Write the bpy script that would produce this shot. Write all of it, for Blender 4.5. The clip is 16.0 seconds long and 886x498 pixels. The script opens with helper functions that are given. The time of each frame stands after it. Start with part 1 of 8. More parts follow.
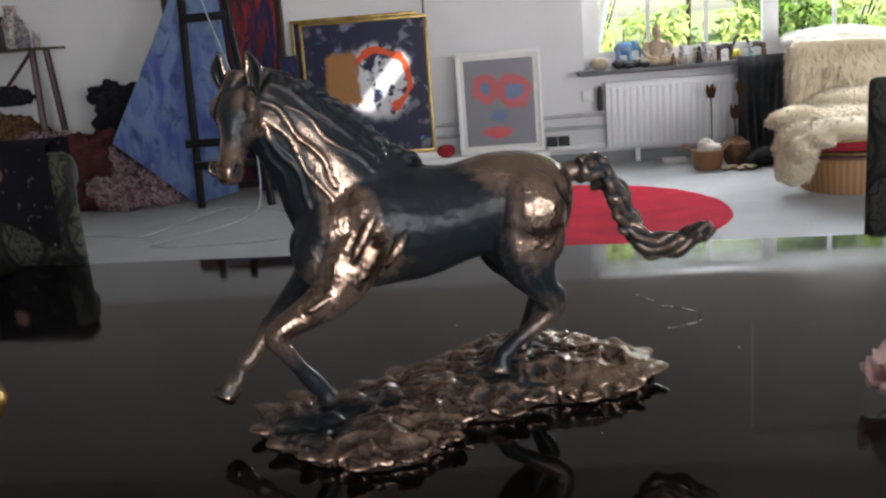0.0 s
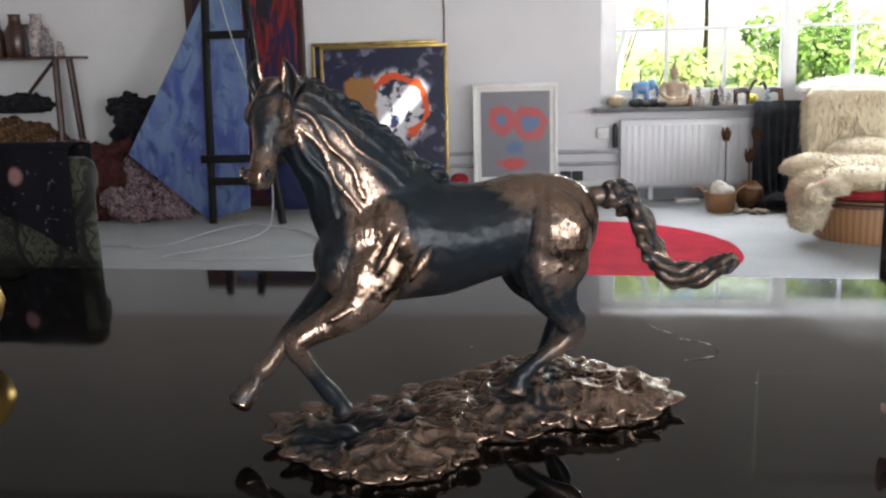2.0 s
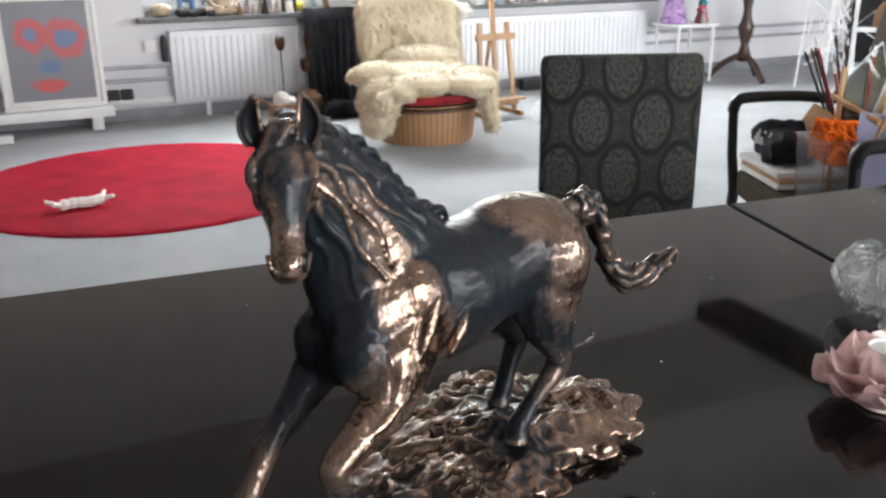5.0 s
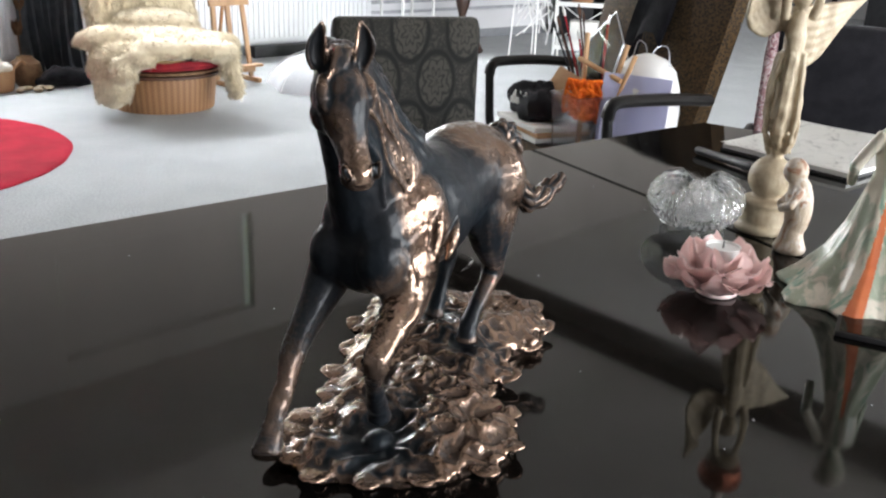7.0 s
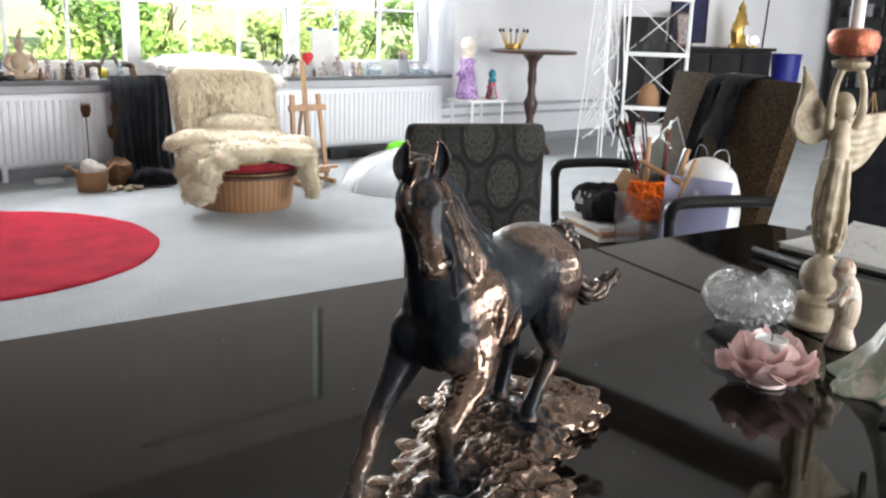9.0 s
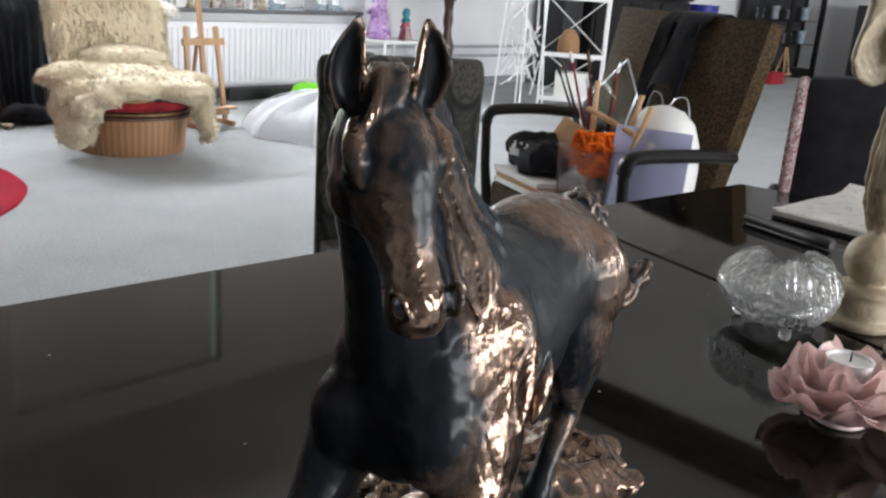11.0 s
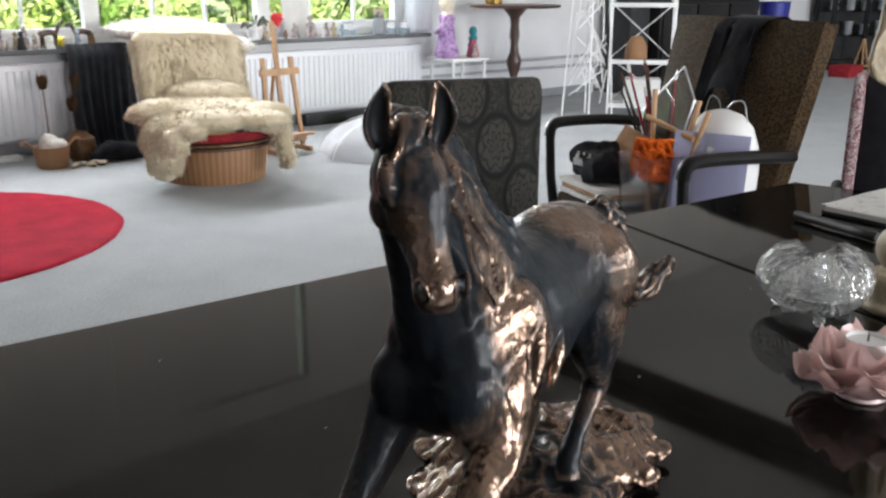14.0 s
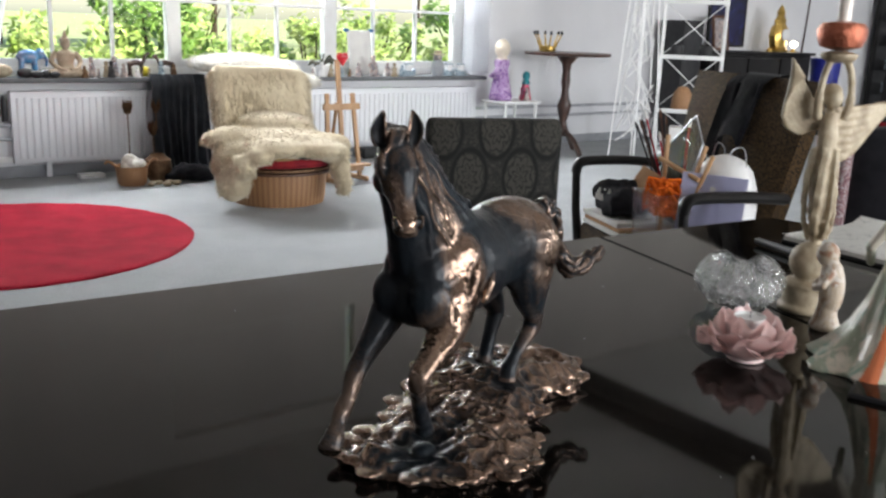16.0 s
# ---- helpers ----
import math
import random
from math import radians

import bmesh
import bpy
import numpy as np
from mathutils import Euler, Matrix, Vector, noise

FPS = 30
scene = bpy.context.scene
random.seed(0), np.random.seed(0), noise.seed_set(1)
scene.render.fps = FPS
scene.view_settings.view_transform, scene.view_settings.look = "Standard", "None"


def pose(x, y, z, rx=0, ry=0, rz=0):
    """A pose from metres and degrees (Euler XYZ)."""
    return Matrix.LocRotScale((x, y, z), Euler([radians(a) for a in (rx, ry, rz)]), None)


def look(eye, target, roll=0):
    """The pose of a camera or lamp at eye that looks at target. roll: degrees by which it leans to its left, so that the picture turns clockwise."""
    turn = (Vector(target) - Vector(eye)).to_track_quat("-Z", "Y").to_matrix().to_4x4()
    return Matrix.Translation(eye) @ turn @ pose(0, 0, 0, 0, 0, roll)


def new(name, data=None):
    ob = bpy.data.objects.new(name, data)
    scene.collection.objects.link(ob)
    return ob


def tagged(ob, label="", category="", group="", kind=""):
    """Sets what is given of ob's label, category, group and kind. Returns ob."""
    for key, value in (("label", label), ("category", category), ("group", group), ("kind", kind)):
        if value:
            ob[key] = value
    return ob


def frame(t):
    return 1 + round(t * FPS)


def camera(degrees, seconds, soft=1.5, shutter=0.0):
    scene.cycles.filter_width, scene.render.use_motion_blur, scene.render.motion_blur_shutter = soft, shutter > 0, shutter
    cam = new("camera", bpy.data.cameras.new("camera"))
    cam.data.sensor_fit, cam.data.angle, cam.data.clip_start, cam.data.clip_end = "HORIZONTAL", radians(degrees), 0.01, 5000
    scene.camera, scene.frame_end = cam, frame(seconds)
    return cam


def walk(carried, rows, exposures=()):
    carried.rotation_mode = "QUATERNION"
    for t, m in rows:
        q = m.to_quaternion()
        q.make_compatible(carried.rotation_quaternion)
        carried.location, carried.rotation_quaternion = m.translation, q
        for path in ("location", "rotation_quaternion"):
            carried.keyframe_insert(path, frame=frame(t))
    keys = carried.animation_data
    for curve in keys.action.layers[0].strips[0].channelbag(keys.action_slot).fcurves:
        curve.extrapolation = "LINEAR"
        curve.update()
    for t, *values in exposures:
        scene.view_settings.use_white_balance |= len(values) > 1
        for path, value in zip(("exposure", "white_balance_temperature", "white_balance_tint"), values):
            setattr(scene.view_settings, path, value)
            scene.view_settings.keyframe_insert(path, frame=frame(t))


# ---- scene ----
cam = camera(52.5, 16.0, 2.3, 0.4)
EXPOSURES = [(0, 0.90), (1.0, 1.14), (3.0, 1.15), (5.5, 1.5), (6.5, 1.59), (7.0, 1.58), (7.5, 1.42), (8.5, 1.38), (11.0, 1.15), (11.5, 1.35), (12.5, 1.36), (13.0, 1.28), (14.0, 1.12), (14.5, 1.14), (15.5, 1.15), (16, 0.95)]
PATH = [
    (0, (0.285, -0.103, 1.182), (0.074, 1.829, 0.711), -4.7),
    (0.5, (0.311, -0.131, 1.161), (0.131, 1.798, 0.664), -2.5),
    (1, (0.291, -0.111, 1.174), (0.096, 1.827, 0.723), -3.1),
    (1.5, (0.261, -0.096, 1.174), (0.05, 1.855, 0.788), -2.6),
    (2, (0.265, -0.108, 1.169), (0.042, 1.838, 0.763), -1.7),
    (2.5, (0.269, -0.107, 1.171), (0.098, 1.841, 0.75), -1.3),
    (3, (0.193, -0.043, 1.198), (0.171, 1.897, 0.71), -2.9),
    (3.2, (0.143, -0.021, 1.218), (0.236, 1.912, 0.716), -2.2),
    (5.5, (-0.283, 0.207, 1.278), (0.633, 1.844, 0.585), -1.3),
    (6, (-0.403, 0.216, 1.27), (0.677, 1.745, 0.565), -0.3),
    (6.5, (-0.445, 0.23, 1.27), (0.855, 1.599, 0.611), 3.6),
    (7, (-0.458, 0.219, 1.259), (0.848, 1.566, 0.567), 2.5),
    (7.5, (-0.483, 0.195, 1.277), (0.8, 1.612, 0.689), 1.8),
    (8, (-0.503, 0.165, 1.278), (0.759, 1.59, 0.665), 1.7),
    (8.5, (-0.547, 0.121, 1.277), (0.658, 1.589, 0.649), 0.7),
    (8.7, (-0.553, 0.115, 1.288), (0.654, 1.629, 0.786), 1.0),
    (10.8, (-0.283, 0.482, 1.218), (1.046, 1.877, 0.681), 2.5),
    (11, (-0.273, 0.515, 1.199), (1.099, 1.845, 0.609), 4.2),
    (11.5, (-0.255, 0.551, 1.194), (1.153, 1.854, 0.631), 4.9),
    (12, (-0.242, 0.565, 1.194), (1.165, 1.888, 0.675), 4.2),
    (12.5, (-0.25, 0.564, 1.202), (1.135, 1.921, 0.71), 2.8),
    (13, (-0.251, 0.558, 1.197), (1.125, 1.933, 0.731), 3.1),
    (13.5, (-0.242, 0.534, 1.209), (1.124, 1.905, 0.705), 1.5),
    (14, (-0.34, 0.394, 1.233), (0.906, 1.852, 0.666), 0.1),
    (14.5, (-0.436, 0.265, 1.258), (0.75, 1.775, 0.699), 1.6),
    (15, (-0.476, 0.186, 1.265), (0.591, 1.784, 0.708), 3.7),
    (15.5, (-0.536, 0.088, 1.291), (0.573, 1.68, 0.804), 3.5),
    (16, (-0.545, 0.008, 1.268), (0.62, 1.56, 0.784), 2.1),
]
walk(cam, [(t, look(eye, target, roll)) for t, eye, target, roll in PATH], EXPOSURES)

# ---- body ----

# ---------------------------------------------------------------- world and light
sun_way = Vector((-0.9, 1.0, -1.0)).normalized()
world = bpy.data.worlds.new("sky")
scene.world = world
world.use_nodes = True
wt = world.node_tree
sky = wt.nodes.new("ShaderNodeTexSky")
sky.sky_type, sky.sun_disc = "NISHITA", False
sky.sun_elevation, sky.sun_rotation = radians(36.6), radians(138)
wt.links.new(sky.outputs[0], wt.nodes["Background"].inputs[0])
wt.nodes["Background"].inputs[1].default_value = 0.15
sun = new("sun", bpy.data.lights.new("sun", "SUN"))
sun.data.energy, sun.data.angle, sun.data.color = 4.8, radians(0.5), (1.0, 0.95, 0.86)
sun.matrix_world = look((0, 0, 8), Vector((0, 0, 8)) + sun_way)


def window_light(name, x, y, z, w, h, target, watts, colour=(0.95, 0.97, 1.0)):
    lamp = new(name, bpy.data.lights.new(name, "AREA"))
    lamp.data.shape, lamp.data.size, lamp.data.size_y = "RECTANGLE", w, h
    lamp.data.energy, lamp.data.color = watts, colour
    lamp.matrix_world = look((x, y, z), target)
    return lamp


# the sky's light in the three windows behind the camera
for wx, watts in ((1.6, 96), (5.6, 130), (9.6, 130)):
    window_light("window_daylight", wx, -3.46, 1.6, 2.4, 1.5, (wx, 0, 1.6), watts)
# and in the opening of the window in view
window_light("window_daylight", 3.05, 7.85, 2.115, 4.4, 0.10, (3.05, 5.85, 1.15), 125)

# ---------------------------------------------------------------- materials


def material(name, colour, rough=0.6, metal=0.0, second=None, scale=8.0, detail=6.0, fac=(0.35, 0.65), bump=0.0, bump_scale=60.0,
             coat=0.0, rough2=None, grain=0.0, stretch=(1, 1, 1), sheen=0.0, spec=None, island=0.0):
    """A surface with two scales of variation and fine relief, in metres."""
    m = bpy.data.materials.new(name)
    m.use_nodes = True
    t = m.node_tree
    n, l = t.nodes, t.links
    b = n["Principled BSDF"]
    tc = n.new("ShaderNodeTexCoord")
    mp = n.new("ShaderNodeMapping")
    mp.inputs["Scale"].default_value = stretch
    l.new(tc.outputs["Object"], mp.inputs[0])
    big = n.new("ShaderNodeTexNoise")
    big.inputs["Scale"].default_value, big.inputs["Detail"].default_value = scale, detail
    l.new(mp.outputs[0], big.inputs["Vector"])
    ramp = n.new("ShaderNodeMapRange")
    ramp.inputs[1].default_value, ramp.inputs[2].default_value = fac
    l.new(big.outputs[0], ramp.inputs[0])
    mix = n.new("ShaderNodeMix")
    mix.data_type = "RGBA"
    c2 = second or tuple(min(1, c * 0.8) for c in colour)
    mix.inputs[6].default_value, mix.inputs[7].default_value = (*colour, 1), (*c2, 1)
    l.new(ramp.outputs[0], mix.inputs[0])
    out = mix.outputs[2]
    fine = n.new("ShaderNodeTexNoise")
    fine.inputs["Scale"].default_value, fine.inputs["Detail"].default_value = bump_scale, 4.0
    l.new(mp.outputs[0], fine.inputs["Vector"])
    if grain:
        vary = n.new("ShaderNodeMapRange")
        vary.inputs[1].default_value, vary.inputs[2].default_value = 0.3, 0.7
        vary.inputs[3].default_value, vary.inputs[4].default_value = 1 - grain, 1 + grain * 0.5
        l.new(fine.outputs[0], vary.inputs[0])
        mul = n.new("ShaderNodeVectorMath")
        mul.operation = "SCALE"
        l.new(out, mul.inputs[0])
        l.new(vary.outputs[0], mul.inputs["Scale"])
        out = mul.outputs[0]
    if island:
        geo = n.new("ShaderNodeNewGeometry")
        v2 = n.new("ShaderNodeMapRange")
        v2.inputs[3].default_value, v2.inputs[4].default_value = 1 - island, 1 + island
        l.new(geo.outputs["Random Per Island"], v2.inputs[0])
        m2 = n.new("ShaderNodeVectorMath")
        m2.operation = "SCALE"
        l.new(out, m2.inputs[0])
        l.new(v2.outputs[0], m2.inputs["Scale"])
        out = m2.outputs[0]
    l.new(out, b.inputs["Base Color"])
    b.inputs["Roughness"].default_value, b.inputs["Metallic"].default_value = rough, metal
    if rough2 is not None:
        rr = n.new("ShaderNodeMapRange")
        rr.inputs[1].default_value, rr.inputs[2].default_value = fac
        rr.inputs[3].default_value, rr.inputs[4].default_value = rough, rough2
        l.new(big.outputs[0], rr.inputs[0])
        l.new(rr.outputs[0], b.inputs["Roughness"])
    if bump:
        bp = n.new("ShaderNodeBump")
        bp.inputs["Strength"].default_value, bp.inputs["Distance"].default_value = 1.0, bump
        l.new(fine.outputs[0], bp.inputs["Height"])
        l.new(bp.outputs[0], b.inputs["Normal"])
    b.inputs["Coat Weight"].default_value = coat
    b.inputs["Coat Roughness"].default_value = 0.08
    b.inputs["Sheen Weight"].default_value = sheen
    if spec is None and rough >= 0.8:
        spec = 0.15
    if spec is not None:
        b.inputs["Specular IOR Level"].default_value = spec
    return m


def glass_material(name, colour=(1, 1, 1), rough=0.0, ior=1.45):
    m = bpy.data.materials.new(name)
    m.use_nodes = True
    b = m.node_tree.nodes["Principled BSDF"]
    b.inputs["Base Color"].default_value = (*colour, 1)
    b.inputs["Transmission Weight"].default_value = 1.0
    b.inputs["Roughness"].default_value, b.inputs["IOR"].default_value = rough, ior
    return m


M = {
    "wall": material("white_plaster", (0.74, 0.74, 0.76), 0.85, second=(0.68, 0.68, 0.70), scale=1.3, bump=0.002, bump_scale=35),
    # lighter copy of the ceiling colour, stands in for brighter light beyond the beam
    "lit_ceiling": material("lit_ceiling_paint", (0.76, 0.735, 0.70), 0.9, second=(0.70, 0.675, 0.64), scale=0.7, bump=0.001),
    "matt_beam": material("matt_dark_timber", (0.045, 0.036, 0.030), 0.85, second=(0.03, 0.024, 0.02), scale=12, stretch=(1, 0.15, 1), bump=0.001, spec=0.15),
    "ceiling": material("ceiling_paint", (0.53, 0.495, 0.46), 0.9, second=(0.46, 0.43, 0.40), scale=0.7, bump=0.001),
    "carpet": material("grey_carpet", (0.43, 0.45, 0.46), 0.95, second=(0.385, 0.405, 0.415), scale=3.2, detail=10, bump=0.004, bump_scale=120, grain=0.36),
    "white_paint": material("white_paint", (0.80, 0.80, 0.80), 0.35, second=(0.74, 0.74, 0.73), scale=5, bump=0.0004),
    "radiator": material("radiator_enamel", (0.80, 0.81, 0.84), 0.3, second=(0.76, 0.77, 0.80), scale=3),
    "table": material("black_lacquer", (0.0040, 0.0034, 0.0029), 0.04, second=(0.0060, 0.0050, 0.0042), scale=5, detail=9, fac=(0.5, 0.72), rough2=0.085, spec=0.26),
    "black_wood": material("black_varnished_wood", (0.007, 0.0065, 0.007), 0.38, second=(0.012, 0.011, 0.0105), scale=14, stretch=(1, 1, 0.2), bump=0.0003, coat=0.03, spec=0.2),
    "dark_wood": material("dark_stained_wood", (0.06, 0.026, 0.016), 0.35, second=(0.03, 0.013, 0.009), scale=18, stretch=(1, 1, 0.15), bump=0.0005, coat=0.2),
    "brown_wood": material("brown_wood", (0.12, 0.055, 0.03), 0.5, second=(0.07, 0.03, 0.018), scale=15, stretch=(1, 0.2, 1), bump=0.0006),
    "pine": material("light_beech_wood", (0.50, 0.30, 0.15), 0.45, second=(0.38, 0.21, 0.10), scale=20, stretch=(1, 1, 0.12), bump=0.0004),
    "rug": material("red_rug_pile", (0.46, 0.008, 0.032), 0.95, second=(0.32, 0.005, 0.022), scale=5, detail=8, bump=0.006, bump_scale=260, grain=0.3),
    "gold": material("gold_leaf", (0.85, 0.58, 0.18), 0.28, 1.0, second=(0.6, 0.38, 0.10), scale=12, bump=0.0005, bump_scale=90),
    "sill_slate": material("sill_slate", (0.13, 0.135, 0.14), 0.5, second=(0.09, 0.095, 0.10), scale=9, bump=0.0004),
    "old_gilt": material("old_gilt", (0.62, 0.45, 0.17), 0.36, 0.9, second=(0.36, 0.24, 0.08), scale=14, bump=0.0006, bump_scale=90),
    "pipe": material("painted_pipe", (0.46, 0.47, 0.5), 0.5, second=(0.36, 0.37, 0.4), scale=9),
    "skirting": material("grey_skirting", (0.30, 0.31, 0.33), 0.6, second=(0.24, 0.25, 0.27), scale=6),
    "black": material("matt_black", (0.012, 0.012, 0.014), 0.6, second=(0.022, 0.022, 0.024), scale=12, bump=0.0005),
    "black_cloth": material("black_cloth", (0.008, 0.008, 0.011), 0.9, second=(0.018, 0.018, 0.022), scale=14, bump=0.002, bump_scale=160, sheen=0.05),
}

# ---------------------------------------------------------------- mesh helpers


def part(name, bm, mat, parent=None, label="", smooth=True, angle=40):
    """Links a bmesh as one mesh object, under a thing or a part where one is given."""
    me = bpy.data.meshes.new(name)
    bm.normal_update()
    bm.to_mesh(me)
    bm.free()
    if mat:
        me.materials.append(M[mat] if isinstance(mat, str) else mat)
    if smooth:
        me.shade_smooth()
        me.set_sharp_from_angle(angle=radians(angle))
    ob = new(name, me)
    if parent:
        ob.parent = parent
    if label:
        ob["label"] = label
    return ob


def thing(name, m, label, category, group="", kind=""):
    """An Empty at the base of a thing."""
    ob = new(name)
    ob.matrix_world = m
    ob.empty_display_size = 0.05
    return tagged(ob, label, category, group, kind)


def add_box(bm, x0, x1, y0, y1, z0, z1, bevel=0.0, seg=2, m=None):
    r = bmesh.ops.create_cube(bm, size=1.0)
    vs = r["verts"]
    for v in vs:
        v.co = Vector((x0 + (v.co.x + 0.5) * (x1 - x0), y0 + (v.co.y + 0.5) * (y1 - y0), z0 + (v.co.z + 0.5) * (z1 - z0)))
    if bevel:
        es = list({e for v in vs for e in v.link_edges})
        g = bmesh.ops.bevel(bm, geom=es, offset=bevel, segments=seg, profile=0.6, affect="EDGES")
        vs = list({v for f in g["faces"] for v in f.verts} | {v for v in vs if v.is_valid})
    if m is not None:
        bmesh.ops.transform(bm, matrix=m, verts=[v for v in vs if v.is_valid])
    return vs


def box(x0, x1, y0, y1, z0, z1, bevel=0.0, m=None):
    bm = bmesh.new()
    add_box(bm, x0, x1, y0, y1, z0, z1, bevel, m=m)
    return bm


def add_lathe(bm, prof, seg=24, m=None, wobble=None):
    """A turned shape about z from (radius, height) pairs; wobble(angle, i) scales the radius."""
    rings = []
    for i, (r, z) in enumerate(prof):
        ring = []
        for k in range(seg):
            a = 2 * math.pi * k / seg
            q = r * (wobble(a, i) if wobble else 1.0)
            p = Vector((q * math.cos(a), q * math.sin(a), z))
            ring.append(bm.verts.new(m @ p if m is not None else p))
        rings.append(ring)
    for a, b in zip(rings, rings[1:]):
        for k in range(seg):
            bm.faces.new((a[k], a[(k + 1) % seg], b[(k + 1) % seg], b[k]))
    bm.faces.new(rings[0][::-1])
    bm.faces.new(rings[-1])
    return rings


def lathe(prof, seg=24, m=None, wobble=None):
    bm = bmesh.new()
    add_lathe(bm, prof, seg, m, wobble)
    return bm


def add_tube(bm, pts, radii, seg=12, side=None, flat=1.0, cap=True):
    """A tube along pts. radii: one number a point, or (across, deep) with across along side."""
    pts = [Vector(p) for p in pts]
    side = Vector(side) if side else None
    rings = []
    prev = None
    for i, p in enumerate(pts):
        a, b = pts[max(i - 1, 0)], pts[min(i + 1, len(pts) - 1)]
        t = (b - a).normalized()
        if side is not None:
            x = side - t * side.dot(t)
        elif prev is None:
            x = t.orthogonal()
        else:
            x = prev - t * prev.dot(t)
        x.normalize()
        prev = x
        y = t.cross(x)
        r = radii[i] if not isinstance(radii, (int, float)) else radii
        ra, rb = r if isinstance(r, (tuple, list)) else (r, r * flat)
        rings.append([bm.verts.new(p + x * ra * math.cos(2 * math.pi * k / seg) + y * rb * math.sin(2 * math.pi * k / seg)) for k in range(seg)])
    for a, b in zip(rings, rings[1:]):
        for k in range(seg):
            bm.faces.new((a[k], a[(k + 1) % seg], b[(k + 1) % seg], b[k]))
    if cap:
        bm.faces.new(rings[0][::-1])
        bm.faces.new(rings[-1])
    return rings


def tube(pts, radii, seg=12, side=None, flat=1.0):
    bm = bmesh.new()
    add_tube(bm, pts, radii, seg, side, flat)
    return bm


def smooth_path(pts, n=6):
    """Catmull-Rom through rows of numbers, n steps a span."""
    rows = [np.array(p, float) for p in pts]
    rows = [2 * rows[0] - rows[1]] + rows + [2 * rows[-1] - rows[-2]]
    out = []
    for i in range(1, len(rows) - 2):
        p0, p1, p2, p3 = rows[i - 1:i + 3]
        for k in range(n):
            t = k / n
            out.append(0.5 * (2 * p1 + (p2 - p0) * t + (2 * p0 - 5 * p1 + 4 * p2 - p3) * t * t + (3 * p1 - p0 - 3 * p2 + p3) * t ** 3))
    out.append(rows[-2])
    return out


def add_ball(bm, c, r, u=16, v=10, m=None):
    """An ellipsoid; r is a number or three."""
    rr = Vector((r, r, r)) if isinstance(r, (int, float)) else Vector(r)
    g = bmesh.ops.create_uvsphere(bm, u_segments=u, v_segments=v, radius=1.0)
    mm = Matrix.Translation(c) @ (m if m is not None else Matrix()) @ Matrix.Diagonal((*rr, 1))
    bmesh.ops.transform(bm, matrix=mm, verts=g["verts"])
    return g["verts"]


def ball(c, r, u=16, v=10, m=None):
    bm = bmesh.new()
    add_ball(bm, c, r, u, v, m)
    return bm


def ripple(bm, amount, scale, seed=0.0):
    """Uneven hand-made or soft surface: moves points along their normals by noise."""
    bm.normal_update()
    for v in bm.verts:
        v.co += v.normal * amount * noise.noise(v.co * scale + Vector((seed, seed * 2, 0)))


def fused(name, bm, voxel, smooth=2, lumps=()):
    """One closed skin round overlapping shapes; lumps: (size, height) pairs of relief. Returns a mesh."""
    me = bpy.data.meshes.new(name)
    bm.to_mesh(me)
    bm.free()
    ob = new(name + "_raw", me)
    r = ob.modifiers.new("skin", "REMESH")
    r.mode, r.voxel_size = "VOXEL", voxel
    if smooth:
        s = ob.modifiers.new("soften", "SMOOTH")
        s.factor, s.iterations = 0.5, smooth
    for size, height in lumps:
        tx = bpy.data.textures.new("relief", "CLOUDS")
        tx.noise_scale, tx.noise_depth = size, 3
        d = ob.modifiers.new("relief", "DISPLACE")
        d.texture, d.strength, d.mid_level = tx, height, 0.5
    out = bpy.data.meshes.new_from_object(ob.evaluated_get(bpy.context.evaluated_depsgraph_get()))
    bpy.data.objects.remove(ob)
    bpy.data.meshes.remove(me)
    out.name = name
    return out


# ---------------------------------------------------------------- the room
WALL_Y = 7.5
WIN_X0, WIN_X1, WIN_Z0, WIN_Z1 = 0.74, 5.36, 0.77, 2.50
X0, X1, Y0, H = -6.6, 14.6, -3.6, 4.3
UPPER_Z = 2.51                        # above this height the north wall takes the darker ceiling colour
floor = tagged(part("floor", box(X0, X1, Y0, WALL_Y, -0.2, 0.0), "carpet"), "light grey fitted carpet with faint specks and wear", "floor", kind="structure")


def pierced_wall(name, a, b, base, top, holes, m, thick=0.3, mat="wall", label="plain white plastered wall, slightly scuffed"):
    """A wall along local x from a to b, y 0 to thick, with rectangular holes (x0, x1, z0, z1) in order."""
    bm = bmesh.new()
    x = a
    for h0, h1, z0, z1 in holes:
        add_box(bm, x, h0, 0, thick, base, top)
        if z0 > base:
            add_box(bm, h0, h1, 0, thick, base, z0)
        add_box(bm, h0, h1, 0, thick, z1, top)
        x = h1
    add_box(bm, x, b, 0, thick, base, top)
    bmesh.ops.remove_doubles(bm, verts=bm.verts, dist=1e-5)
    ob = part(name, bm, mat, smooth=False)
    ob.matrix_world = m
    return tagged(ob, label, "wall", kind="structure")


pierced_wall("wall_north", X0 - 0.3, X1 + 0.3, -0.2, UPPER_Z, [(WIN_X0, WIN_X1, WIN_Z0 - 0.04, WIN_Z1)], pose(0, WALL_Y, 0))
pierced_wall("wall_north_upper", X0 - 0.3, X1 + 0.3, UPPER_Z, H, [(2.085, 3.985, 3.02, 4.02)], pose(0, WALL_Y, 0), 0.10, mat="ceiling", label="upper wall over the window, in the darker ceiling colour")
blind = thing("window_2", pose(0, WALL_Y, 0), "high window closed by a dark blind, daylight at its edges", "window", kind="structure")
# added translucent sheet: greys and dims the sky behind the blind's slits
milk = bpy.data.materials.new("slit_diffuser")
milk.use_nodes = True
diffuser = milk.node_tree.nodes.new("ShaderNodeBsdfTranslucent")
diffuser.inputs["Color"].default_value = (0.92, 0.90, 0.86, 1)
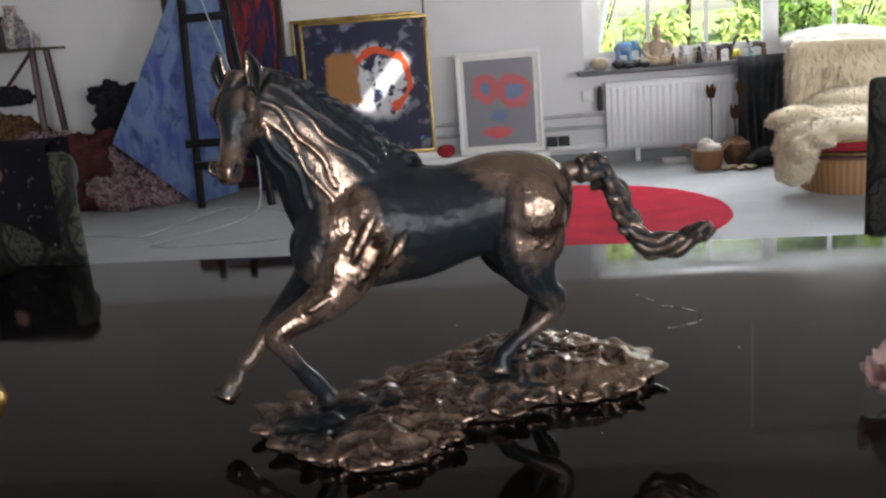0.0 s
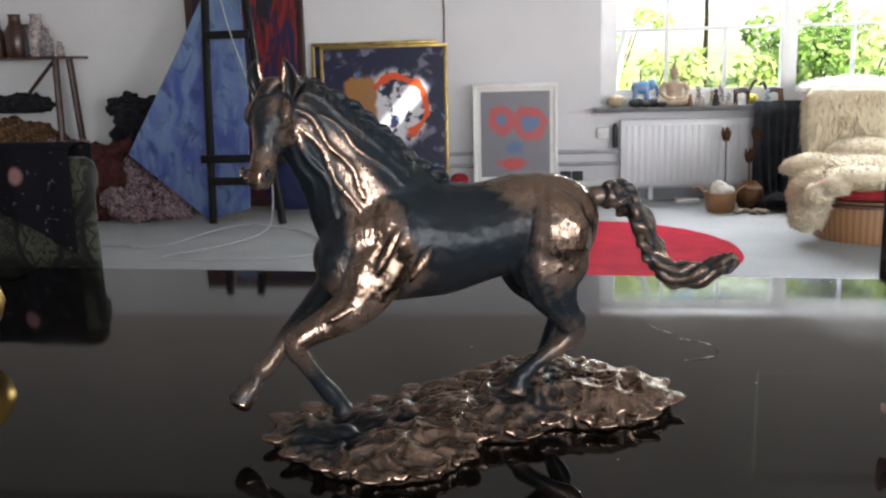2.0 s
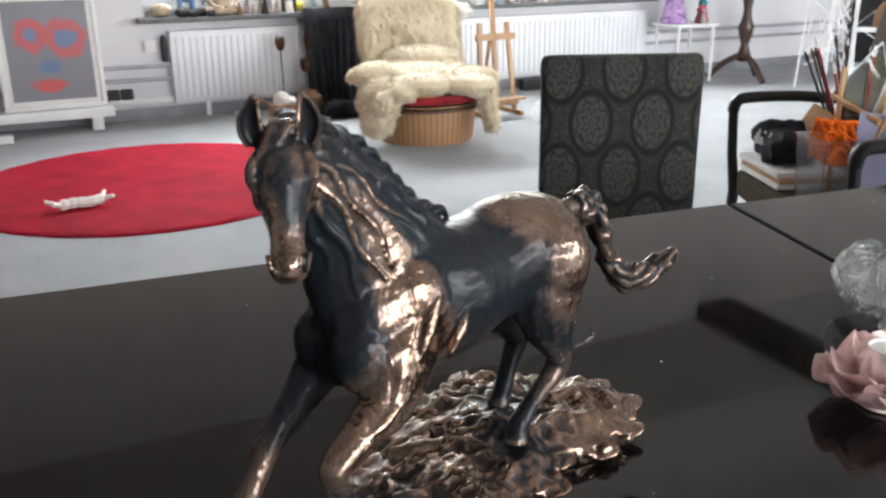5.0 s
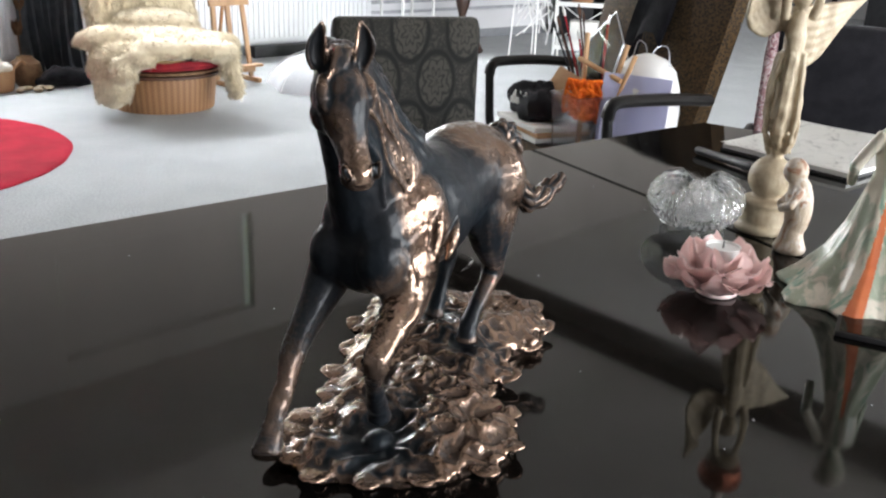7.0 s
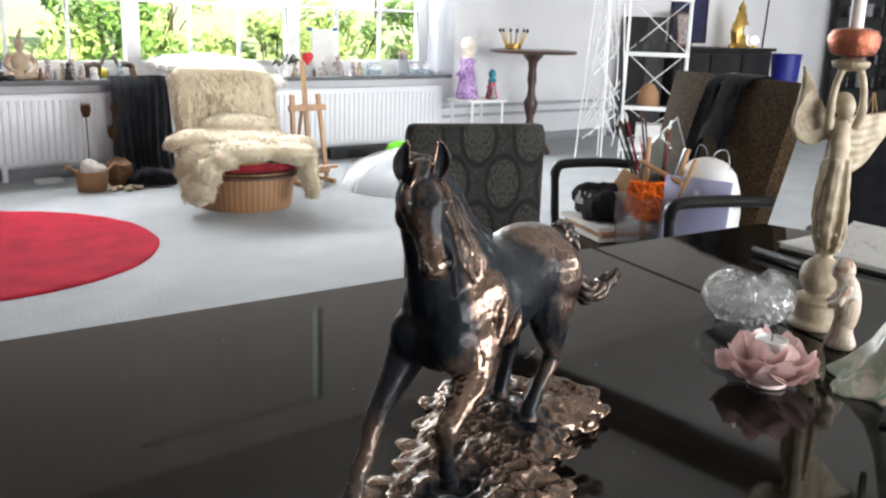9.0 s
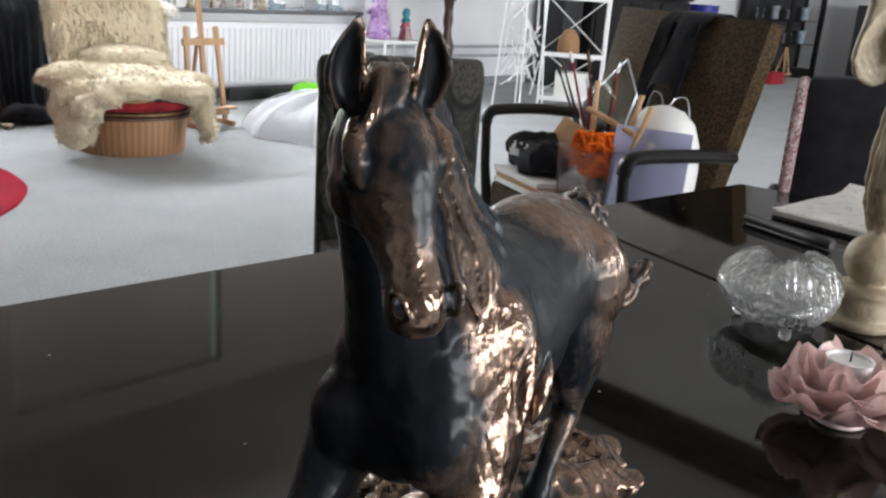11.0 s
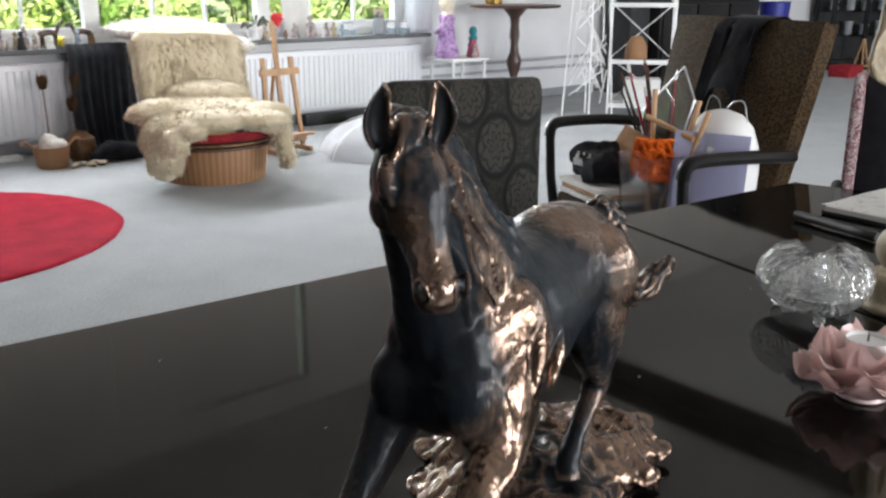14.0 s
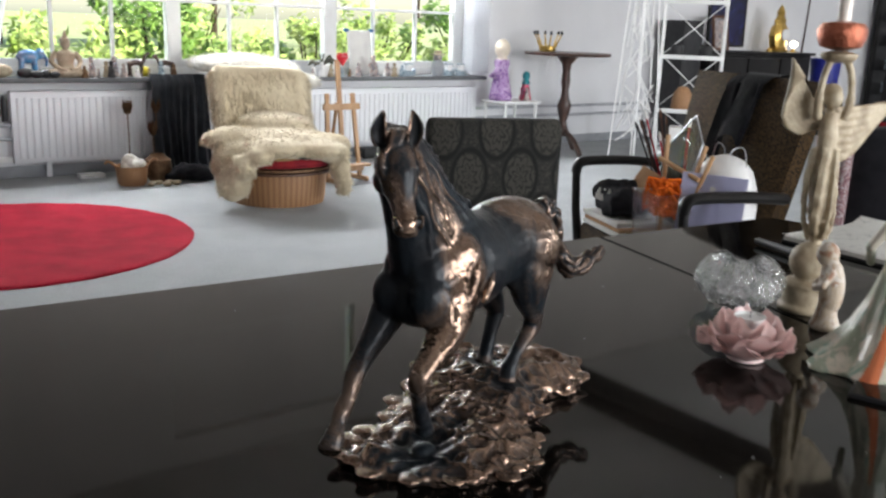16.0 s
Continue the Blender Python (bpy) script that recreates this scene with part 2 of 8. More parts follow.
milk.node_tree.links.new(diffuser.outputs[0], milk.node_tree.nodes["Material Output"].inputs["Surface"])
M["frosted"] = milk
part("pane", box(2.086, 3.984, 0.096, 0.099, 3.022, 4.018), "frosted", blind, "translucent sheet added to grey the light in the slits", smooth=False)
part("blind_cloth", box(2.12, 3.92, 0.085, 0.095, 3.02, 4.014), "ceiling", blind, "drawn dark grey blind", smooth=False)
part("blind_rod", tube([(2.12, 0.07, 3.035), (3.94, 0.07, 3.035)], [0.014, 0.014], 8), "white_paint", blind)
pierced_wall("wall_south", X0 - 0.3, X1 + 0.3, -0.2, H, [(x - 1.2, x + 1.2, 0.85, 2.35) for x in (1.6, 5.6, 9.6)], pose(0, Y0 - 0.3, 0))
pierced_wall("wall_west", Y0, WALL_Y, -0.2, H, [], pose(X0, 0, 0, 0, 0, 90))
pierced_wall("wall_east", Y0, WALL_Y, -0.2, H, [], pose(X1 + 0.3, 0, 0, 0, 0, 90))
bm = bmesh.new()
RX, RY, RW = 2.26, 3.82, 0.095     # an unseen slot added in the ceiling so the sun streaks the paintings
for b in ((X0, RX - RW, Y0, WALL_Y), (RX + RW, 6.6, Y0, WALL_Y), (RX - RW, RX + RW, Y0, RY - 0.25), (RX - RW, RX + RW, RY + 0.25, WALL_Y)):
    add_box(bm, b[0], b[1], b[2], b[3], H, H + 0.02)
# an added slanted shaft over it, along the sun's way, keeps other sky out
for sides in (((-RW, -0.25), (RW, -0.25)), ((RW, -0.25), (RW, 0.25)), ((RW, 0.25), (-RW, 0.25)), ((-RW, 0.25), (-RW, -0.25))):
    lo = [Vector((RX + a * 1.02, RY + b * 1.02, H + 0.02)) for a, b in sides]
    q = [lo[0], lo[1], lo[1] - sun_way * 1.1, lo[0] - sun_way * 1.1]
    out = Vector((sum(s[0] for s in sides), sum(s[1] for s in sides), 0)).normalized() * 0.02
    vs = [bm.verts.new(p) for p in q] + [bm.verts.new(p + out) for p in q]
    for f in ((0, 1, 2, 3), (7, 6, 5, 4), (0, 4, 5, 1), (1, 5, 6, 2), (2, 6, 7, 3), (3, 7, 4, 0)):
        bm.faces.new([vs[i] for i in f])
tagged(part("ceiling", bm, "ceiling", smooth=False), "greyish painted ceiling", "ceiling", kind="structure")
# the ceiling past the beam has its extra brightness put into the colour
tagged(part("ceiling", box(6.6, X1, Y0, WALL_Y, H, H + 0.02), "lit_ceiling", smooth=False), "ceiling beyond the dark beam, lightened for its brighter reflection", "ceiling", kind="structure")
tagged(part("ceiling_beam", box(6.38, 6.84, Y0, WALL_Y, H - 0.20, H - 0.0005, 0.006), "matt_beam"), "dark stained wooden beam under the ceiling", "beam", kind="structure")

tagged(part("baseboard", box(X0, X1, WALL_Y - 0.015, WALL_Y - 0.0005, 0.0, 0.09, 0.003), "skirting"), "low grey skirting board along the window wall", "skirting", kind="structure")

# ---- window
sill = tagged(part("window_sill", box(WIN_X0 - 0.06, WIN_X1 + 0.06, WALL_Y - 0.19, WALL_Y + 0.16, WIN_Z0 - 0.035, WIN_Z0, 0.006), "sill_slate"), "deep dark slate window sill, crowded with figurines", "window sill", kind="structure")
win = tagged(new("window_1"), "wide white wooden window in three parts with small panes", "window", kind="structure")
win.location = (0, WALL_Y + 0.16, 0)
M["pane"] = glass_material("window_glass", (0.97, 1, 0.98), 0.0, 1.05)


def frame_bar(x0, x1, z0, z1, d=0.05, name="window_frame", off=0.0):
    return part(name, box(x0, x1, off, off + d, z0, z1, 0.004), "white_paint", win)


frame_bar(WIN_X0, WIN_X1, WIN_Z0, WIN_Z0 + 0.07, 0.09)
frame_bar(WIN_X0, WIN_X1, WIN_Z1 - 0.07, WIN_Z1, 0.09)
for x, w in ((WIN_X0 + 0.07, 0.14), (2.27, 0.12), (3.78, 0.13), (WIN_X1 - 0.06, 0.12)):
    frame_bar(x - w / 2, x + w / 2, WIN_Z0 + 0.07, WIN_Z1 - 0.07, 0.09)
units = ((0.88, 2.21, (1.29, 1.76)), (2.33, 3.715, (2.78, 3.24)), (3.845, 5.24, (4.27, 4.77)))
for a, b, xs in units:
    frame_bar(a, b, WIN_Z0 + 0.07, WIN_Z0 + 0.13, 0.05, "sash_rail", 0.015)
    for z in (1.385, 1.815):
        frame_bar(a, b, z - 0.013, z + 0.013, 0.04, "glazing_bar", 0.02)
    for x in xs:
        frame_bar(x - 0.014, x + 0.014, WIN_Z0 + 0.13, WIN_Z1 - 0.07, 0.044, "glazing_bar", 0.018)
    pane = part("pane", box(a, b, 0.036, 0.040, WIN_Z0 + 0.09, WIN_Z1 - 0.08), "pane", win, smooth=False)
    pane.visible_shadow = False

part("sash_stile", tube([(0.85, 0.06, WIN_Z0 + 0.07), (1.0, 0.06, 1.6), (1.17, 0.06, WIN_Z1 - 0.07)], [(0.035, 0.02)] * 3, 4, side=(1, 0, 0)), "white_paint", win)

# ---------------------------------------------------------------- the garden outside
M["lawn"] = material("lawn", (0.40, 0.46, 0.20), 0.9, second=(0.52, 0.54, 0.30), scale=0.9, bump=0.02, bump_scale=30, grain=0.3)
tagged(part("ground", box(-900, 900, WALL_Y + 0.3, 900, -0.5, -0.25), "lawn", smooth=False), "sunlit garden lawn", "ground", kind="structure")
M["leaf"] = material("leaf_green", (0.36, 0.50, 0.10), 0.5, second=(0.52, 0.60, 0.22), scale=3, island=0.45)
M["leaf_dark"] = material("leaf_dark_green", (0.15, 0.28, 0.045), 0.5, second=(0.25, 0.38, 0.08), scale=3, island=0.45)
M["bark"] = material("bark", (0.10, 0.07, 0.05), 0.9, second=(0.06, 0.045, 0.03), scale=20, bump=0.004)


def bush(x, y, w, h, mat, seed, label="leafy green garden bush in full sun"):
    rnd = random.Random(seed)
    b = thing("bush", pose(x, y, -0.25), label, "bush", "garden bushes")
    bm = bmesh.new()
    for k in range(7):
        a = rnd.uniform(0, 6.28)
        add_tube(bm, [(0, 0, 0), (0.15 * w * math.cos(a), 0.15 * w * math.sin(a), 0.4 * h), (0.4 * w * math.cos(a), 0.3 * w * math.sin(a), 0.8 * h)], [0.03, 0.02, 0.008], 6)
    part("stem", bm, "bark", b)
    clumps = [(rnd.uniform(-0.5, 0.5) * w, rnd.uniform(-0.4, 0.4) * w, h * rnd.uniform(0.25, 0.95), rnd.uniform(0.16, 0.3)) for _ in range(16)]
    vs, fs = [], []
    for _ in range(1500):
        cx, cy, cz, cr = rnd.choice(clumps)
        d = Vector((rnd.gauss(0, 1), rnd.gauss(0, 1), rnd.gauss(0, 0.8))).normalized() * cr * rnd.uniform(0.6, 1.15)
        c = Vector((cx, cy, cz)) + d
        t = Vector((rnd.gauss(0, 1), rnd.gauss(0, 1), rnd.gauss(0, 1))).normalized()
        s = t.orthogonal().normalized()
        ln = rnd.uniform(0.05, 0.10)
        i = len(vs)
        vs += [c - t * ln, c + s * ln * 0.45 + t * 0.1 * ln, c + t * ln, c - s * ln * 0.45 + t * 0.1 * ln]
        fs.append((i, i + 1, i + 2, i + 3))
    me = bpy.data.meshes.new("leaves")
    me.from_pydata(vs, [], fs)
    me.materials.append(M[mat])
    lv = new("leaves", me)
    lv.parent = b
    tagged(lv, kind="stuff")
    return b


for i, (x, y, w, h, mt) in enumerate(((0.2, 12.4, 1.8, 1.45, "leaf"), (1.6, 12.7, 1.7, 1.55, "leaf"), (2.7, 12.2, 1.3, 1.3, "leaf"), (3.7, 12.3, 1.3, 1.95, "leaf_dark"),
                                      (5.0, 13.0, 1.6, 1.5, "leaf"), (6.2, 12.5, 1.5, 1.6, "leaf"), (7.7, 13.0, 1.8, 1.7, "leaf"), (9.2, 12.4, 1.7, 2.0, "leaf_dark"),
                                      (10.8, 13.1, 1.9, 1.8, "leaf"), (-1.4, 13.2, 1.8, 1.7, "leaf"), (12.8, 13.6, 2.2, 2.3, "leaf"))):
    bush(x, y, w, h, mt, i + 3)


def tree(x, y, h, spread, seed):
    """A tapered trunk with limbs and a high, broken crown of leaves."""
    rnd = random.Random(seed)
    t = thing("tree", pose(x, y, -0.25), "tall leafy tree at the end of the garden", "tree", "garden trees")
    bm = bmesh.new()
    add_tube(bm, smooth_path([(0, 0, 0), (0.05, 0, h * 0.3), (-0.08, 0.05, h * 0.6), (0.05, 0, h * 0.9)], 4), [0.13 - 0.009 * i for i in range(13)], 10)
    tips = []
    for k in range(16):
        a, z = rnd.uniform(0, 6.28), h * rnd.uniform(0.5, 0.85)
        r = spread * rnd.uniform(0.5, 1.0)
        p = Vector((r * math.cos(a), r * math.sin(a), z + 0.25 * h * rnd.random()))
        add_tube(bm, [(0, 0, z * 0.8), tuple(p * 0.5 + Vector((0, 0, z * 0.45))), tuple(p)], [0.07, 0.045, 0.015], 6)
        tips.append(p)
    part("trunk", bm, "bark", t)
    vs, fs = [], []
    for _ in range(6500):
        p = rnd.choice(tips)
        c = p + Vector((rnd.gauss(0, 0.7), rnd.gauss(0, 0.7), rnd.gauss(0, 0.55)))
        d = Vector((rnd.gauss(0, 1), rnd.gauss(0, 1), rnd.gauss(0, 1))).normalized()
        s = d.orthogonal().normalized()
        ln = rnd.uniform(0.22, 0.46)
        i = len(vs)
        vs += [c - d * ln, c + s * ln * 0.5, c + d * ln, c - s * ln * 0.5]
        fs.append((i, i + 1, i + 2, i + 3))
    me = bpy.data.meshes.new("crown")
    me.from_pydata(vs, [], fs)
    me.materials.append(M["leaf"])
    cr = new("crown", me)
    cr.parent = t
    tagged(cr, kind="stuff")
    return t


for i in range(6):
    tree(-7.0 + 7.4 * i, 38.0 + 3.0 * (i % 3), 11.0 + 1.2 * (i % 2), 4.6, 50 + i)
for i in range(5):
    bush(-3.0 + 4.6 * i, 17.5 + 0.9 * (i % 2), 2.4, 1.7 + 0.4 * ((i * 5) % 3), "leaf", 80 + i, "tall leafy shrub far down the garden")

# ---------------------------------------------------------------- the black tables
T = 0.75
tab = thing("dining_table", pose(0, 0, 0), "glossy black lacquered dining table, scattered with ornaments", "table", "black tables")


def slab(poly, z0, z1, bevel=0.004):
    bm = bmesh.new()
    f = bm.faces.new([bm.verts.new((x, y, z0)) for x, y in poly])
    g = bmesh.ops.extrude_face_region(bm, geom=[f])
    for v in g["geom"]:
        if isinstance(v, bmesh.types.BMVert):
            v.co.z = z1
    bmesh.ops.recalc_face_normals(bm, faces=bm.faces)
    bmesh.ops.bevel(bm, geom=[e for e in bm.edges if abs(e.verts[0].co.z - e.verts[1].co.z) < 1e-6], offset=bevel, segments=2, affect="EDGES", profile=0.5)
    return bm


part("tabletop", slab([(-1.75, 0.32), (0.80, 0.20), (1.138, 1.585), (-1.75, 1.80)], T - 0.035, T), "table", tab, smooth=False)
for x, y in ((-1.6, 0.45), (0.68, 0.36), (0.98, 1.48), (-1.6, 1.64)):
    part("leg", lathe([(0.035, 0), (0.04, 0.02), (0.032, 0.3), (0.045, 0.68), (0.05, T - 0.035)], 16, Matrix.Translation((x, y, 0))), "black_wood", tab)
tab2 = thing("dining_table", pose(0, 0, 0), "second black lacquered table pushed against the first", "table", "black tables")
part("tabletop", slab([(0.808, 0.196), (2.05, -0.05), (2.02, 0.5), (1.80, 1.52), (1.146, 1.583)], T - 0.035, T - 0.0008), "table", tab2, smooth=False)
for x, y in ((0.95, 0.35), (1.85, 0.1), (1.72, 1.36), (1.25, 1.46)):
    part("leg", lathe([(0.035, 0), (0.04, 0.02), (0.032, 0.3), (0.045, 0.68), (0.05, T - 0.037)], 16, Matrix.Translation((x, y, 0))), "black_wood", tab2)

# ---------------------------------------------------------------- the bronze horse
HF, HL = Vector((-0.94, -0.34, 0)).normalized(), Vector((0.34, -0.94, 0)).normalized()
HO = Vector((0.15, 0.888, 0))


def hp(s, u, z):
    """A place by metres ahead, to the horse's left and up."""
    return HO + HF * s + HL * u + Vector((0, 0, z))


def chain(bm, rows, seg=14, n=4):
    """rows: ahead, left, up, half width across, half depth."""
    rr = smooth_path(rows, n)
    add_tube(bm, [hp(*r[:3]) for r in rr], [(max(r[3], 0.002) + 0.0016, max(r[4], 0.002) + 0.0016) for r in rr], seg, side=HL)


def horse_skin():
    bm = bmesh.new()
    # barrel, chest and croup
    chain(bm, [(0.138, 0.004, 0.968, 0.020, 0.030), (0.122, 0.004, 0.968, 0.040, 0.050), (0.09, 0.002, 0.972, 0.052, 0.064), (0.045, 0, 0.978, 0.057, 0.069), (0.0, 0, 0.975, 0.060, 0.064),
               (-0.05, 0, 0.979, 0.052, 0.055), (-0.095, 0, 0.985, 0.054, 0.057), (-0.13, 0, 0.980, 0.054, 0.058), (-0.158, 0, 0.972, 0.046, 0.051), (-0.177, 0, 0.966, 0.025, 0.032)], 24)
    # neck
    chain(bm, [(0.035, 0.0, 0.992, 0.040, 0.060), (0.078, 0.0, 1.015, 0.040, 0.068), (0.110, 0.001, 1.062, 0.031, 0.050), (0.140, 0.004, 1.104, 0.026, 0.041), (0.166, 0.009, 1.130, 0.022, 0.032)], 18)
    # legs: near fore, far fore, near hind, far hind
    chain(bm, [(0.07, 0.034, 0.975, 0.022, 0.034), (0.088, 0.042, 0.945, 0.024, 0.034), (0.108, 0.047, 0.918, 0.021, 0.024), (0.140, 0.053, 0.902, 0.016, 0.0165), (0.168, 0.056, 0.889, 0.0125, 0.0125), (0.176, 0.056, 0.879, 0.012, 0.011),
               (0.166, 0.049, 0.860, 0.0085, 0.0085), (0.150, 0.041, 0.833, 0.0075, 0.008), (0.138, 0.036, 0.815, 0.0095, 0.010), (0.130, 0.034, 0.804, 0.009, 0.008), (0.126, 0.032, 0.792, 0.0125, 0.013)], 12)
    chain(bm, [(0.085, -0.03, 0.965, 0.022, 0.036), (0.108, -0.033, 0.935, 0.022, 0.028), (0.133, -0.035, 0.907, 0.016, 0.019), (0.162, -0.036, 0.880, 0.012, 0.013), (0.176, -0.035, 0.866, 0.0115, 0.0115),
               (0.192, -0.031, 0.846, 0.008, 0.0085), (0.208, -0.028, 0.830, 0.0095, 0.010), (0.217, -0.026, 0.820, 0.0078, 0.0075), (0.224, -0.024, 0.812, 0.0098, 0.0105), (0.236, -0.021, 0.799, 0.0125, 0.0135), (0.240, -0.020, 0.794, 0.0125, 0.0125), (0.242, -0.019, 0.792, 0.006, 0.006)], 12)
    chain(bm, [(-0.125, 0.024, 0.995, 0.032, 0.048), (-0.118, 0.033, 0.955, 0.030, 0.046), (-0.118, 0.036, 0.918, 0.024, 0.034), (-0.132, 0.033, 0.888, 0.017, 0.0185), (-0.146, 0.030, 0.868, 0.0125, 0.015), (-0.144, 0.029, 0.853, 0.011, 0.0125),
               (-0.122, 0.029, 0.838, 0.009, 0.009), (-0.098, 0.029, 0.822, 0.0085, 0.0085), (-0.084, 0.030, 0.811, 0.010, 0.0105), (-0.078, 0.031, 0.802, 0.010, 0.009), (-0.074, 0.032, 0.790, 0.013, 0.014)], 12)
    chain(bm, [(-0.125, -0.024, 0.995, 0.032, 0.048), (-0.112, -0.033, 0.955, 0.028, 0.044), (-0.118, -0.036, 0.915, 0.022, 0.032), (-0.140, -0.037, 0.885, 0.016, 0.018), (-0.156, -0.038, 0.864, 0.0115, 0.014), (-0.153, -0.038, 0.850, 0.0105, 0.012),
               (-0.142, -0.038, 0.828, 0.0085, 0.0085), (-0.136, -0.038, 0.808, 0.0095, 0.010), (-0.131, -0.038, 0.797, 0.009, 0.009), (-0.126, -0.038, 0.785, 0.013, 0.014)], 12)
    # hock points
    add_ball(bm, hp(-0.158, 0.029, 0.872), (0.006, 0.006, 0.010), 10, 8)
    # the root of the tail
    chain(bm, [(-0.160, 0.0, 1.002, 0.011, 0.013), (-0.180, 0.002, 1.010, 0.010, 0.011), (-0.200, 0.003, 1.012, 0.009, 0.010)], 12)
    # chest muscle, shoulder and haunch
    add_ball(bm, hp(0.118, 0.028, 0.955), (0.028, 0.026, 0.034), 16, 10)
    add_ball(bm, hp(0.120, -0.024, 0.955), (0.026, 0.024, 0.032), 16, 10)
    add_ball(bm, hp(0.066, 0.036, 0.985), (0.034, 0.024, 0.046), 16, 10)
    add_ball(bm, hp(-0.118, 0.033, 0.977), (0.046, 0.036, 0.051), 16, 10)
    add_ball(bm, hp(-0.142, 0.030, 0.948), (0.024, 0.020, 0.038), 14, 10)
    add_ball(bm, hp(-0.090, 0.031, 0.948), (0.022, 0.018, 0.032), 14, 10)
    add_ball(bm, hp(-0.118, -0.030, 0.978), (0.046, 0.034, 0.050), 16, 10)
    # head: in its own frame, turned to the horse's left
    hd = head_frame()
    rows = smooth_path([(-0.006, 0.000, 0.016, 0.017), (0.010, 0.001, 0.0220, 0.0235), (0.027, 0.001, 0.0235, 0.0265), (0.043, 0.000, 0.0190, 0.0240), (0.058, 0.000, 0.0145, 0.0180), (0.073, 0.000, 0.0125, 0.0142),
                        (0.087, -0.001, 0.0145, 0.0142), (0.097, -0.003, 0.0130, 0.0118), (0.102, -0.005, 0.007, 0.007)], 4)
    add_tube(bm, [hd(r[0], r[1] - 0.010, 0) for r in rows], [(r[2], r[3]) for r in rows], 20, side=hd(0, 0, 1) - hd(0, 0, 0))
    for sd in (1, -1):
        add_ball(bm, hd(0.031, -0.024, sd * 0.0080), (0.0160, 0.0160, 0.0170), 16, 12)            # round of the jaw
        add_ball(bm, hd(0.018, -0.006, sd * 0.0150), 0.0085, 12, 8)
    return bm


def head_frame():
    """Places on the head: along it from the poll, towards its front, and to its left."""
    fwd = (HF * 0.56 + HL * 0.828).normalized()
    left = (HL * 0.56 - HF * 0.828).normalized()
    ax = (fwd * math.cos(0.99) - Vector((0, 0, 1)) * math.sin(0.99)).normalized()
    dors = left.cross(ax).normalized()
    if dors.z < 0:
        dors = -dors
    poll = hp(0.177, 0.017, 1.141)
    return lambda a, b, c: poll + ax * a + dors * b + left * c


NECK = smooth_path([(0.035, 0.0, 0.992, 0.040, 0.060), (0.078, 0.0, 1.015, 0.040, 0.068), (0.110, 0.001, 1.062, 0.031, 0.050), (0.140, 0.004, 1.104, 0.026, 0.041), (0.166, 0.009, 1.130, 0.022, 0.032)], 6)


def on_neck(f, phi, lift=0.0):
    """A place on the neck's skin: f from the shoulder to the head, phi from the near side up to the crest."""
    x = max(0.0, min(1.0, f)) * (len(NECK) - 1.001)
    i, w = int(x), x - int(x)
    s, u, z, ra, rb = NECK[i] * (1 - w) + NECK[i + 1] * w
    a, b = NECK[max(i - 1, 0)], NECK[min(i + 2, len(NECK) - 1)]
    up = Vector((-(b[2] - a[2]), b[0] - a[0])).normalized()       # towards the crest, in the plane of the neck
    q = rb * math.sin(phi)
    return hp(s + up.x * q, u + (ra + 0.0016 + lift) * math.cos(phi), z + up.y * q)


